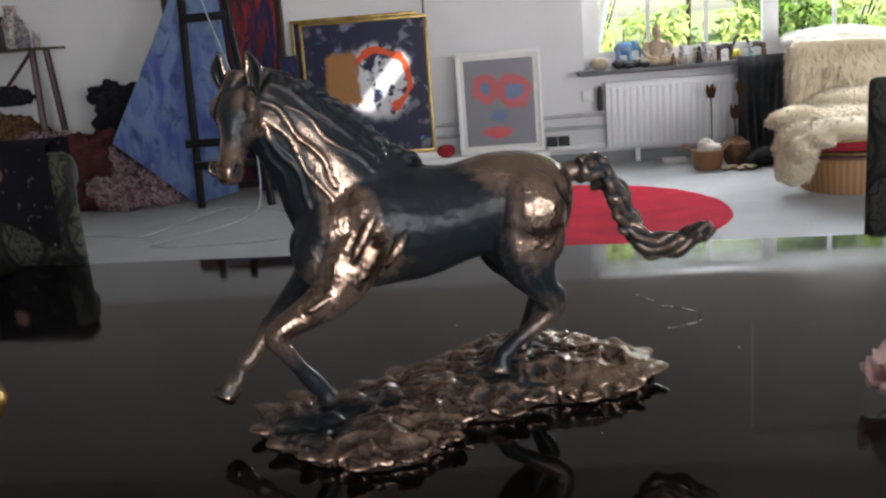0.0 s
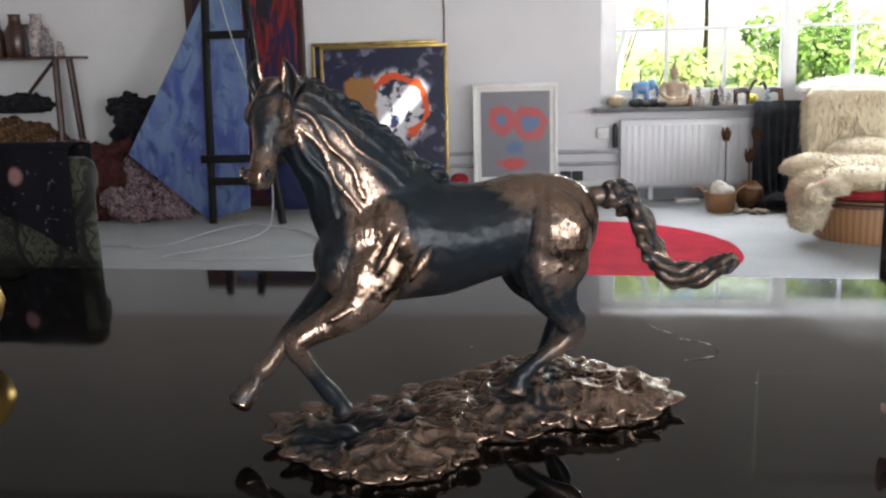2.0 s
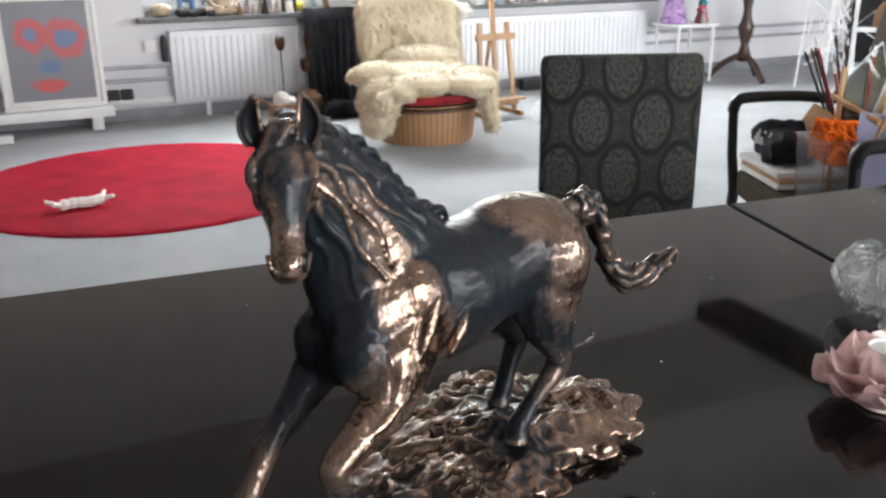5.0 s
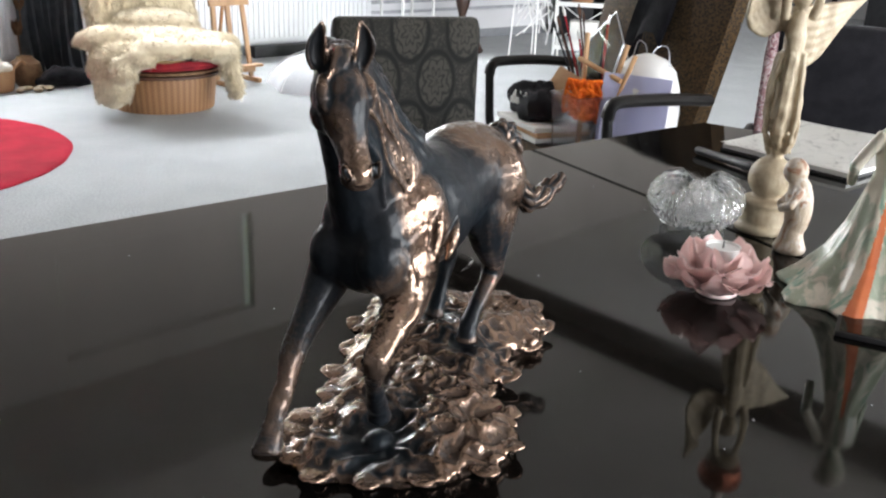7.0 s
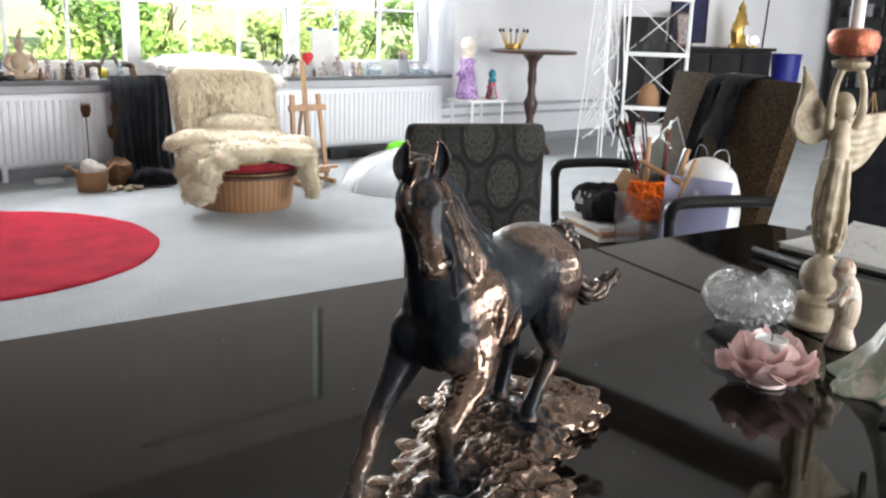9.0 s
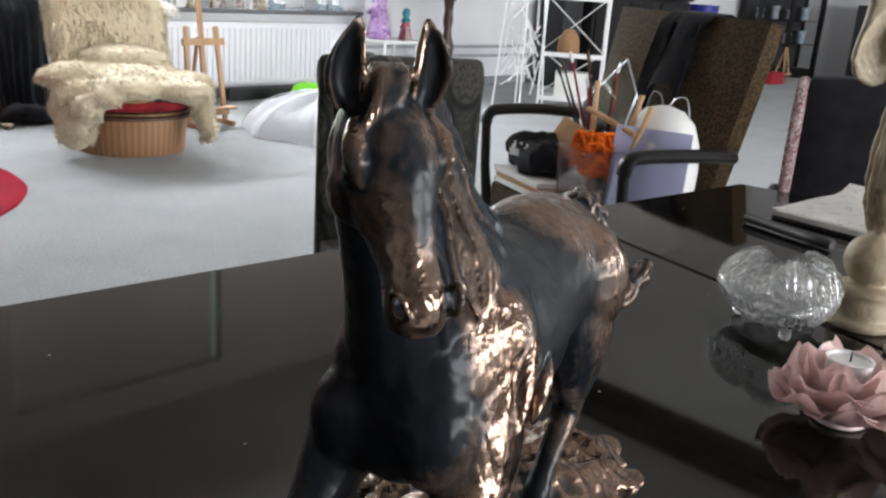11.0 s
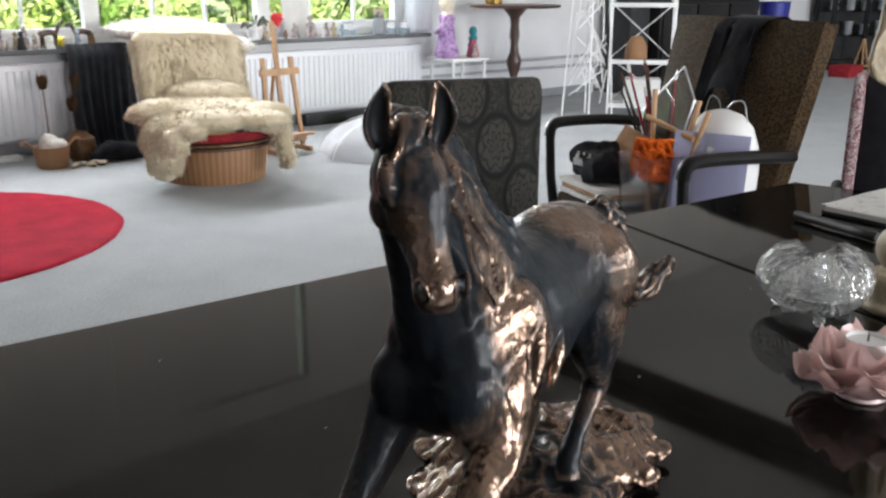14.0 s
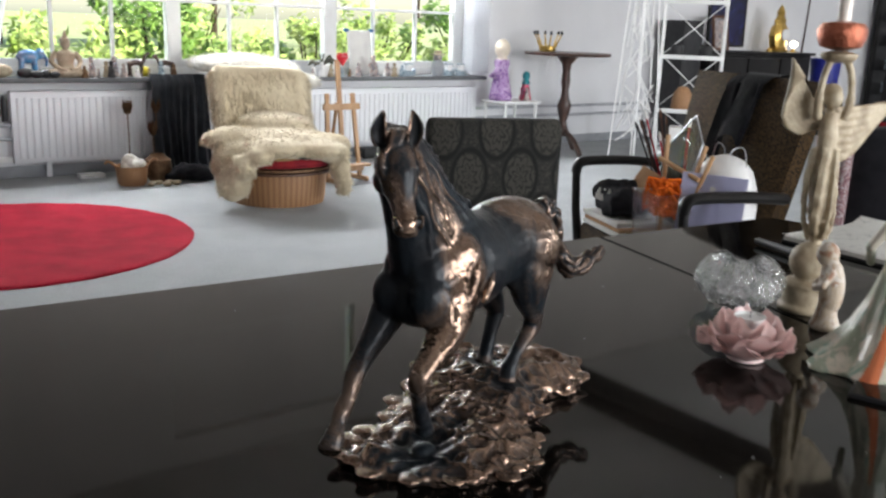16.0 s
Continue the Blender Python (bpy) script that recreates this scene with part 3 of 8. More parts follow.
def horse_details(bm):
    """What stands out of the skin: tendons, mane, forelock, ears, eyes, nostrils and the locks of the tail."""
    rnd = random.Random(5)
    for phi, f0, f1, r in ((44, 0.26, 0.97, 0.0030), (24, 0.22, 0.80, 0.0024), (8, 0.34, 0.95, 0.0027), (-10, 0.20, 0.85, 0.0026), (-26, 0.34, 0.95, 0.0034), (-46, 0.46, 0.88, 0.0026), (150, 0.3, 0.9, 0.005), (185, 0.3, 0.9, 0.005)):
        ph0 = rnd.uniform(0, 6)
        ps = [on_neck(f0 + (f1 - f0) * k / 15, radians(phi + 16 * (1 - k / 15) * (1 if phi > 10 else -0.4) + 4 * math.sin(0.8 * k + ph0)), -0.0012) for k in range(16)]
        add_tube(bm, ps, [0.001 + r * math.sin(math.pi * (0.08 + 0.84 * k / 15)) ** 0.6 for k in range(16)], 8)
    for rows in (((0.040, 0.046, 1.020), (0.062, 0.057, 0.995), (0.080, 0.063, 0.965), (0.098, 0.061, 0.938)), ((0.020, 0.055, 0.985), (0.036, 0.061, 0.962), (0.052, 0.062, 0.940)), ((0.118, 0.046, 0.978), (0.128, 0.045, 0.957), (0.124, 0.046, 0.938)),
                 ((0.104, 0.062, 0.925), (0.126, 0.066, 0.914), (0.152, 0.066, 0.901))):
        pp = smooth_path(rows, 5)
        add_tube(bm, [hp(*p) for p in pp], [0.001 + 0.0052 * math.sin(math.pi * (0.06 + 0.88 * i / (len(pp) - 1))) for i in range(len(pp))], 8)
    # the tail: thick wavy locks wound round one another, with a knotted flick at the end
    spine = smooth_path([(-0.196, 0.003, 1.012), (-0.216, 0.003, 1.008), (-0.234, 0.004, 0.992), (-0.247, 0.006, 0.968), (-0.257, 0.009, 0.942), (-0.270, 0.013, 0.920), (-0.290, 0.019, 0.909), (-0.314, 0.026, 0.912), (-0.336, 0.034, 0.922), (-0.350, 0.040, 0.932)], 8)
    n = len(spine)
    add_tube(bm, [hp(*p) for p in spine], [(0.0150 - 0.0068 * i / n) * (1 + 0.16 * math.sin(0.62 * i)) for i in range(n)], 10)
    for k in range(8):
        ph = 2 * math.pi * k / 8
        ps, rs = [], []
        for i in range(rnd.randint(0, 10), n - rnd.randint(0, 14)):
            a = ph + 0.050 * i + 0.25 * math.sin(0.30 * i + ph)
            w = 0.0155 * (1.0 - 0.55 * (i / n) ** 2) * min(1, 0.6 + i / 20) * (0.94 + 0.24 * math.sin(0.55 * i + 0.8 * k))
            ps.append(hp(spine[i][0] + 1.1 * w * math.cos(a) * min(1, max(0, (1.0 - spine[i][2]) / 0.03)) * min(1, max(0, (spine[i][2] - 0.912) / 0.02)), spine[i][1] + w * math.cos(a), spine[i][2] + 1.15 * w * math.sin(a)))
            rs.append((0.0060 + 0.0006 * math.sin(0.40 * i + ph * 3)) * (1 - 0.3 * i / n))
        add_tube(bm, ps, rs, 8)
    for i, r in ((31, 0.0135), (41, 0.014), (70, 0.0085)):   # swellings where the hair bunches
        add_ball(bm, hp(*spine[i]) + Vector((0, 0, -0.004)), (r, r, r * 0.9), 12, 8)
    # mane: scalloped locks along the crest that fall to the far side, wavy ones on the near side
    crest = smooth_path([(0.005, 0.0, 1.047), (0.035, -0.002, 1.064), (0.062, -0.003, 1.091), (0.088, -0.002, 1.116), (0.118, 0.000, 1.138), (0.148, 0.001, 1.152), (0.170, 0.002, 1.155)], 6)
    m = len(crest)
    add_tube(bm, [hp(*c) - Vector((0, 0, 0.010)) for c in crest], [(0.008, 0.012)] * m, 10, side=HL)
    for k in range(30):
        c = crest[min(m - 1, int(k / 30 * m))]
        p = hp(*c) + Vector((0, 0, rnd.uniform(-0.005, 0.002)))
        d = -HL * rnd.uniform(0.010, 0.022) - HF * rnd.uniform(0.004, 0.014)
        add_tube(bm, [p, p + d * 0.5 + Vector((0, 0, 0.002)), p + d + Vector((0, 0, -0.014)), p + d * 1.2 + Vector((0, 0, -0.030 - 0.012 * rnd.random()))], [0.005, 0.0055, 0.0045, 0.002], 7)
    for k in range(11):       # tufts that curl up and back out of the crest
        c = crest[min(m - 1, int((k + 0.4) / 11 * m))]
        p = hp(*c) + HL * rnd.uniform(-0.004, 0.004) + Vector((0, 0, -0.006))
        pp = smooth_path([tuple(p + HF * 0.012), tuple(p + Vector((0, 0, 0.006))), tuple(p - HF * 0.012 + Vector((0, 0, 0.006))), tuple(p - HF * 0.021 - Vector((0, 0, 0.004)))], 3)
        add_tube(bm, pp, [0.0042, 0.0052, 0.0058, 0.006, 0.0058, 0.0054, 0.0048, 0.0038, 0.0028, 0.0016], 8)
    for k in range(12):
        f = 0.34 + 0.62 * k / 11
        ln = rnd.uniform(0.30, 0.62)
        ps = []
        for i in range(9):
            w = i / 8
            ps.append(on_neck(f - 0.20 * ln * w + 0.012 * math.sin(5 * w + k), radians(84 - 62 * ln * w + 5 * math.sin(4.5 * w + 2 * k)), 0.0022 * math.sin(math.pi * w)))
        add_tube(bm, ps, [0.0050, 0.0052, 0.0050, 0.0048, 0.0044, 0.0040, 0.0034, 0.0026, 0.0014], 8)
    # face
    hd = head_frame()
    fl = hd(0, 0, 1) - hd(0, 0, 0)
    fw = fl.cross(Vector((0, 0, 1)))
    if fw.dot(hd(1, 0, 0) - hd(0, 0, 0)) < 0:
        fw = -fw
    for sd in (1, -1):
        add_tube(bm, [hd(0.008, 0.004, sd * 0.0165), hd(0.019, 0.0055, sd * 0.0205), hd(0.029, 0.004, sd * 0.0215), hd(0.037, 0.000, sd * 0.0195)], [0.0042, 0.0064, 0.0058, 0.0028], 9)   # brow
        add_ball(bm, hd(0.0295, -0.0030, sd * 0.0215), (0.0042, 0.0042, 0.0042), 12, 9)                                                                                  # eye
        add_tube(bm, [hd(0.022, -0.0075, sd * 0.0200), hd(0.029, -0.0095, sd * 0.0215), hd(0.037, -0.0060, sd * 0.0190)], [0.0016, 0.0024, 0.0014], 7)                   # lower lid
        ring = [hd(0.0900 + 0.0062 * math.cos(a), 0.0000 + 0.0050 * math.sin(a), sd * (0.0135 - 0.0014 * math.cos(a))) for a in (2 * math.pi * k / 12 for k in range(13))]
        add_tube(bm, ring, [0.0021] * 13, 7)                                                                                                                          # nostril
        base = hd(-0.003, 0.005, sd * 0.0178)
        tip = base + Vector((0, 0, 0.041)) - fl * sd * 0.002 + fw * 0.004
        for f in (0.25, 0.55, 0.85):
            FACE.append((base.lerp(tip, f) - Vector((0, 0, 0.007)) - fl * sd * 0.004, 0.010, 0.40))
        ear = []                 # a leaf rolled round its axis, open to the front
        for i in range(13):
            f = i / 12
            w = 0.0096 * math.sin(math.pi * (0.22 + 0.765 * f)) ** 0.85 + 0.0009
            c = base.lerp(tip, f) - Vector((0, 0, 0.007)) + fl * sd * 0.0044 * math.sin(math.pi * f)
            wall = min(0.0036, 0.8 * w)
            row = []
            for j in range(9):
                th = radians(-118 + 29.5 * j)
                row.append(c + fl * sd * w * math.sin(th) * 0.95 - fw * w * math.cos(th) * 0.58)
            for j in range(9):
                th = radians(118 - 29.5 * j)
                row.append(c + fl * sd * (w - wall) * math.sin(th) * 0.95 - fw * (w - wall) * math.cos(th) * 0.58)
            ear.append([bm.verts.new(p) for p in row])
        for r0, r1 in zip(ear, ear[1:]):
            for j in range(18):
                bm.faces.new((r0[j], r0[(j + 1) % 18], r1[(j + 1) % 18], r1[j]))
        bm.faces.new(ear[0][::-1])
        bm.faces.new(ear[-1])
    add_tube(bm, [hd(0.082, -0.018, 0), hd(0.093, -0.0165, 0)], [(0.0095, 0.0045), (0.0075, 0.0035)], 10, side=fl)       # lower lip
    for k in range(4):           # a short forelock over the near brow and a tuft on the poll
        c = (k - 1.5) * 0.0032
        add_tube(bm, smooth_path([tuple(hd(-0.014, 0.006, c + 0.001)), tuple(hd(-0.008, 0.0125, c)), tuple(hd(0.000, 0.0135, c - 0.003)), tuple(hd(0.010, 0.0120, c - 0.009)), tuple(hd(0.017, 0.0085, c - 0.014))], 2), [0.0046, 0.0050, 0.0048, 0.0044, 0.0038, 0.0034, 0.0028, 0.0020, 0.0010], 7)
    FACE.append((hd(0.095, 0.0, 0.0), 0.014, 0.50))
    for sd in (1, -1):
        FACE.append((hd(0.016, 0.011, sd * 0.017), 0.012, 0.6))
    for sd in (1, -1):
        # the nostrils aren't hollowed out: a dark spot paints the shade inside
        FACE.append((hd(0.0900, 0.0, sd * 0.0145), 0.0042, -1.0))
        FACE.append((hd(0.0295, -0.0045, sd * 0.0225), 0.0040, -0.7))
    for a in (0.045, 0.06, 0.075, 0.087):
        FACE.append((hd(a, 0.006, -0.011), 0.0095, 0.62))
    FACE.append((hd(0.045, -0.014, -0.020), 0.016, 0.40))
    FACE.append((hd(0.050, 0.012, 0.006), 0.012, -0.25))
    FACE.append((hd(0.036, -0.016, 0.022), 0.014, 0.55))
    FACE.append((hd(0.075, -0.006, 0.014), 0.014, 0.45))


FACE = []            # worn places of the face, and painted dark for the nostril hollows
ROCK = [(-0.050, 0.865), (-0.045, 0.81), (-0.01, 0.77), (0.03, 0.735), (0.09, 0.708), (0.14, 0.718), (0.185, 0.765), (0.20, 0.825), (0.25, 0.83), (0.275, 0.87), (0.34, 0.868), (0.39, 0.892), (0.425, 0.945),
        (0.415, 0.995), (0.35, 1.045), (0.27, 1.09), (0.20, 1.055), (0.15, 1.005), (0.095, 0.965), (0.06, 0.925), (0.01, 0.905), (-0.02, 0.895)]


def inside(x, y, poly):
    hit = False
    for (ax, ay), (bx, by) in zip(poly, poly[1:] + poly[:1]):
        if (ay > y) != (by > y) and x < (bx - ax) * (y - ay) / (by - ay) + ax:
            hit = not hit
    return hit


def edge_gap(x, y, poly):
    """How far a place lies from the outline."""
    best = 9.0
    for (ax, ay), (bx, by) in zip(poly, poly[1:] + poly[:1]):
        ux, uy = bx - ax, by - ay
        t = min(1.0, max(0.0, ((x - ax) * ux + (y - ay) * uy) / (ux * ux + uy * uy)))
        best = min(best, math.hypot(x - ax - t * ux, y - ay - t * uy))
    return best


def rock_top(x, y):
    """How high the cast ground stands: a swell under the hind feet, low towards the front."""
    return T + 0.016 + 0.018 * min(1, max(0, (x - 0.02) / 0.2)) + 0.010 * math.exp(-((x - 0.25) ** 2 + (y - 0.93) ** 2) / 0.004)


def rock_skin():
    bm = bmesh.new()
    rnd = random.Random(11)
    cx, cy = sum(p[0] for p in ROCK) / len(ROCK), sum(p[1] for p in ROCK) / len(ROCK)
    small = [(cx + (x - cx) * 0.88, cy + (y - cy) * 0.86) for x, y in ROCK]
    f = bm.faces.new([bm.verts.new((x, y, T + 0.0005)) for x, y in small])
    g = bmesh.ops.extrude_face_region(bm, geom=[f])
    for v in g["geom"]:
        if isinstance(v, bmesh.types.BMVert):
            v.co.z = rock_top(v.co.x, v.co.y) - 0.014
    bmesh.ops.recalc_face_normals(bm, faces=bm.faces)
    # a sheet of wavy plates: ridges of a warped noise, drawn over the swell
    st = 0.0032
    x0, y0 = -0.07, 0.69
    nx, ny = 160, 130
    cell = {}
    feet = [hp(0.13, 0.033, 0), hp(-0.075, 0.03, 0), hp(-0.13, -0.04, 0)]
    for i in range(nx):
        for j in range(ny):
            x, y = x0 + st * i, y0 + st * j
            wx = x + 0.010 * noise.noise(Vector((x * 55, y * 55, 1)))
            wy = y + 0.010 * noise.noise(Vector((x * 55, y * 55, 8)))
            ex, ey = cx + (wx - cx) / 0.97, cy + (wy - cy) / 0.96
            if not inside(ex, ey, ROCK):
                continue
            v = Vector((wx * 24, wy * 30, 3))
            v2 = Vector((wx * 46, wy * 52, 6))
            ridge = 0.9 - 2.0 * abs(noise.noise(v + Vector((0.9 * noise.noise(v * 0.7), 0.5 * noise.noise(v * 0.9 + Vector((4, 0, 0))), 5)))) - 0.9 * abs(noise.noise(v2)) + 0.25
            calm = 1 - 0.85 * max(math.exp(-((x - q.x) ** 2 + (y - q.y) ** 2) / 0.0011) for q in feet)
            z = rock_top(x, y) - 0.004 + calm * (0.0115 * ridge + 0.004 * noise.noise(Vector((x * 22, y * 22, 9))))
            rim = min(1.0, edge_gap(ex, ey, ROCK) / 0.03)
            z = T + 0.006 + (z - T - 0.006) * (0.40 + 0.60 * rim)
            cell[i, j] = (bm.verts.new((x, y, z)), bm.verts.new((x, y, T + 0.0008)))
    for (i, j), (t0, b0) in cell.items():
        q = [(i, j), (i + 1, j), (i + 1, j + 1), (i, j + 1)]
        if all(k in cell for k in q):
            bm.faces.new([cell[k][0] for k in q])
            bm.faces.new([cell[k][1] for k in q][::-1])
    lower = {t: b for t, b in cell.values()}
    for e in [e for e in bm.edges if e.is_boundary and e.verts[0] in lower and e.verts[1] in lower]:
        p, q = e.verts
        bm.faces.new((p, q, lower[q], lower[p]))
    for (ax, ay), (bx, by) in zip(ROCK, ROCK[1:] + ROCK[:1]):      # the frilled rim
        px, py = cx + (ax - cx) * 0.95, cy + (ay - cy) * 0.94
        out = math.atan2(ay - cy, ax - cx)
        m = Euler((0, -rnd.uniform(0.10, 0.30), out)).to_matrix().to_4x4()
        add_ball(bm, (px, py, T + 0.010 + rnd.uniform(0, 0.004)), (rnd.uniform(0.017, 0.024), rnd.uniform(0.014, 0.019), 0.0042), 16, 8, m)
        for k in range(3):
            t = rnd.random()
            x, y = ax + (bx - ax) * t, ay + (by - ay) * t
            x, y = cx + (x - cx) * 0.96, cy + (y - cy) * 0.955
            m = Euler((rnd.uniform(-0.3, 0.3), rnd.uniform(-0.3, 0.3), rnd.uniform(0, 3.1))).to_matrix().to_4x4()
            add_ball(bm, (x, y, T + 0.006 + 0.35 * (rock_top(x, y) - T) - rnd.uniform(0.0, 0.004)), (rnd.uniform(0.007, 0.014), rnd.uniform(0.005, 0.010), 0.005), 10, 6, m)
    for s, u in ((0.127, 0.032), (-0.075, 0.031), (-0.128, -0.038)):
        p = hp(s, u, 0)
        add_ball(bm, (p.x, p.y, T + 0.017), (0.016, 0.014, 0.010), 14, 8)
    return bm


def bronze_material():
    m = bpy.data.materials.new("patinated_bronze")
    m.use_nodes = True
    t = m.node_tree
    n, l = t.nodes, t.links
    b = n["Principled BSDF"]
    b.inputs["Specular IOR Level"].default_value = 0.15
    at = n.new("ShaderNodeAttribute")
    at.attribute_name = "rubbed"
    tc = n.new("ShaderNodeTexCoord")
    ns = n.new("ShaderNodeTexNoise")
    ns.inputs["Scale"].default_value, ns.inputs["Detail"].default_value = 45, 8
    l.new(tc.outputs["Object"], ns.inputs["Vector"])
    ad = n.new("ShaderNodeMath")
    ad.operation = "MULTIPLY_ADD"
    ad.inputs[1].default_value, ad.inputs[2].default_value = 0.6, -0.30
    l.new(ns.outputs[0], ad.inputs[0])
    sm = n.new("ShaderNodeMath")
    sm.operation = "ADD"
    l.new(at.outputs["Fac"], sm.inputs[0])
    l.new(ad.outputs[0], sm.inputs[1])
    rp = n.new("ShaderNodeMapRange")
    rp.interpolation_type = "SMOOTHSTEP"
    rp.inputs[1].default_value, rp.inputs[2].default_value = 0.24, 1.10
    l.new(sm.outputs[0], rp.inputs[0])
    big = n.new("ShaderNodeTexNoise")
    big.inputs["Scale"].default_value, big.inputs["Detail"].default_value = 14, 5
    l.new(tc.outputs["Object"], big.inputs["Vector"])
    dark = n.new("ShaderNodeMix")
    dark.data_type = "RGBA"
    dark.inputs[6].default_value, dark.inputs[7].default_value = (0.006, 0.0145, 0.021, 1), (0.014, 0.010, 0.0095, 1)
    l.new(big.outputs[0], dark.inputs[0])
    warm = n.new("ShaderNodeMix")
    warm.data_type = "RGBA"
    warm.inputs[6].default_value, warm.inputs[7].default_value = (0.150, 0.092, 0.067, 1), (0.275, 0.198, 0.152, 1)
    l.new(big.outputs[0], warm.inputs[0])
    mx = n.new("ShaderNodeMix")
    mx.data_type = "RGBA"
    l.new(rp.outputs[0], mx.inputs[0])
    l.new(dark.outputs[2], mx.inputs[6])
    l.new(warm.outputs[2], mx.inputs[7])
    l.new(mx.outputs[2], b.inputs["Base Color"])
    ro = n.new("ShaderNodeMapRange")
    ro.inputs[3].default_value, ro.inputs[4].default_value = 0.30, 0.135
    l.new(rp.outputs[0], ro.inputs[0])
    l.new(ro.outputs[0], b.inputs["Roughness"])
    me = n.new("ShaderNodeMapRange")
    me.inputs[3].default_value, me.inputs[4].default_value = 0.14, 1.0
    l.new(rp.outputs[0], me.inputs[0])
    l.new(me.outputs[0], b.inputs["Metallic"])
    f2 = n.new("ShaderNodeTexNoise")
    f2.inputs["Scale"].default_value, f2.inputs["Detail"].default_value = 80, 6
    l.new(tc.outputs["Object"], f2.inputs["Vector"])
    mus = n.new("ShaderNodeTexNoise")
    mus.inputs["Scale"].default_value, mus.inputs["Detail"].default_value, mus.inputs["Distortion"].default_value = 55, 3, 1.2
    mpp = n.new("ShaderNodeMapping")
    mpp.inputs["Scale"].default_value = (1.0, 1.0, 0.30)
    l.new(tc.outputs["Object"], mpp.inputs[0])
    l.new(mpp.outputs[0], mus.inputs["Vector"])
    b1 = n.new("ShaderNodeBump")
    b1.inputs["Distance"].default_value = 0.0065
    st = n.new("ShaderNodeMapRange")                 # hammered relief where the metal is rubbed, smoother on the dark barrel
    st.inputs[3].default_value, st.inputs[4].default_value = 0.05, 0.62
    l.new(at.outputs["Fac"], st.inputs[0])
    l.new(st.outputs[0], b1.inputs["Strength"])
    l.new(mus.outputs[0], b1.inputs["Height"])
    b2 = n.new("ShaderNodeBump")
    b2.inputs["Distance"].default_value = 0.0034
    s2 = n.new("ShaderNodeMapRange")
    s2.inputs[3].default_value, s2.inputs[4].default_value = 0.10, 0.36
    l.new(at.outputs["Fac"], s2.inputs[0])
    l.new(s2.outputs[0], b2.inputs["Strength"])
    l.new(f2.outputs[0], b2.inputs["Height"])
    l.new(b1.outputs[0], b2.inputs["Normal"])
    l.new(b2.outputs[0], b.inputs["Normal"])
    return m


def rubbed(me, spots, base):
    """Where the dark patina is worn to bare bronze, with some painted highlights and hollows: spots are (place, radius,
    amount).
    """
    n = len(me.vertices)
    co = np.empty(n * 3)
    me.vertices.foreach_get("co", co)
    co = co.reshape(-1, 3)
    w = base(co)
    for c, r, a in spots:
        d2 = ((co - np.array(c)) ** 2).sum(1) / (r * r)
        w = w + a * np.exp(-d2)
    ed = np.empty(len(me.edges) * 2, dtype=np.int64)
    me.edges.foreach_get("vertices", ed)
    ed = ed.reshape(-1, 2)
    nb, cnt = np.zeros((n, 3)), np.zeros(n)
    for a, b in ((0, 1), (1, 0)):
        np.add.at(nb, ed[:, a], co[ed[:, b]])
        np.add.at(cnt, ed[:, a], 1)
    nm = np.empty(n * 3)
    me.vertices.foreach_get("normal", nm)
    bulge = ((co - nb / np.maximum(cnt, 1)[:, None]) * nm.reshape(-1, 3)).sum(1)
    for _ in range(3):
        acc = np.zeros(n)
        for a, b in ((0, 1), (1, 0)):
            np.add.at(acc, ed[:, a], bulge[ed[:, b]])
        bulge = 0.5 * bulge + 0.5 * acc / np.maximum(cnt, 1)
    w = w + np.clip(bulge / 0.00018, -0.28, 0.28)
    at = me.attributes.new("rubbed", "FLOAT", "POINT")
    at.data.foreach_set("value", np.clip(w, 0, 1).astype(np.float32))


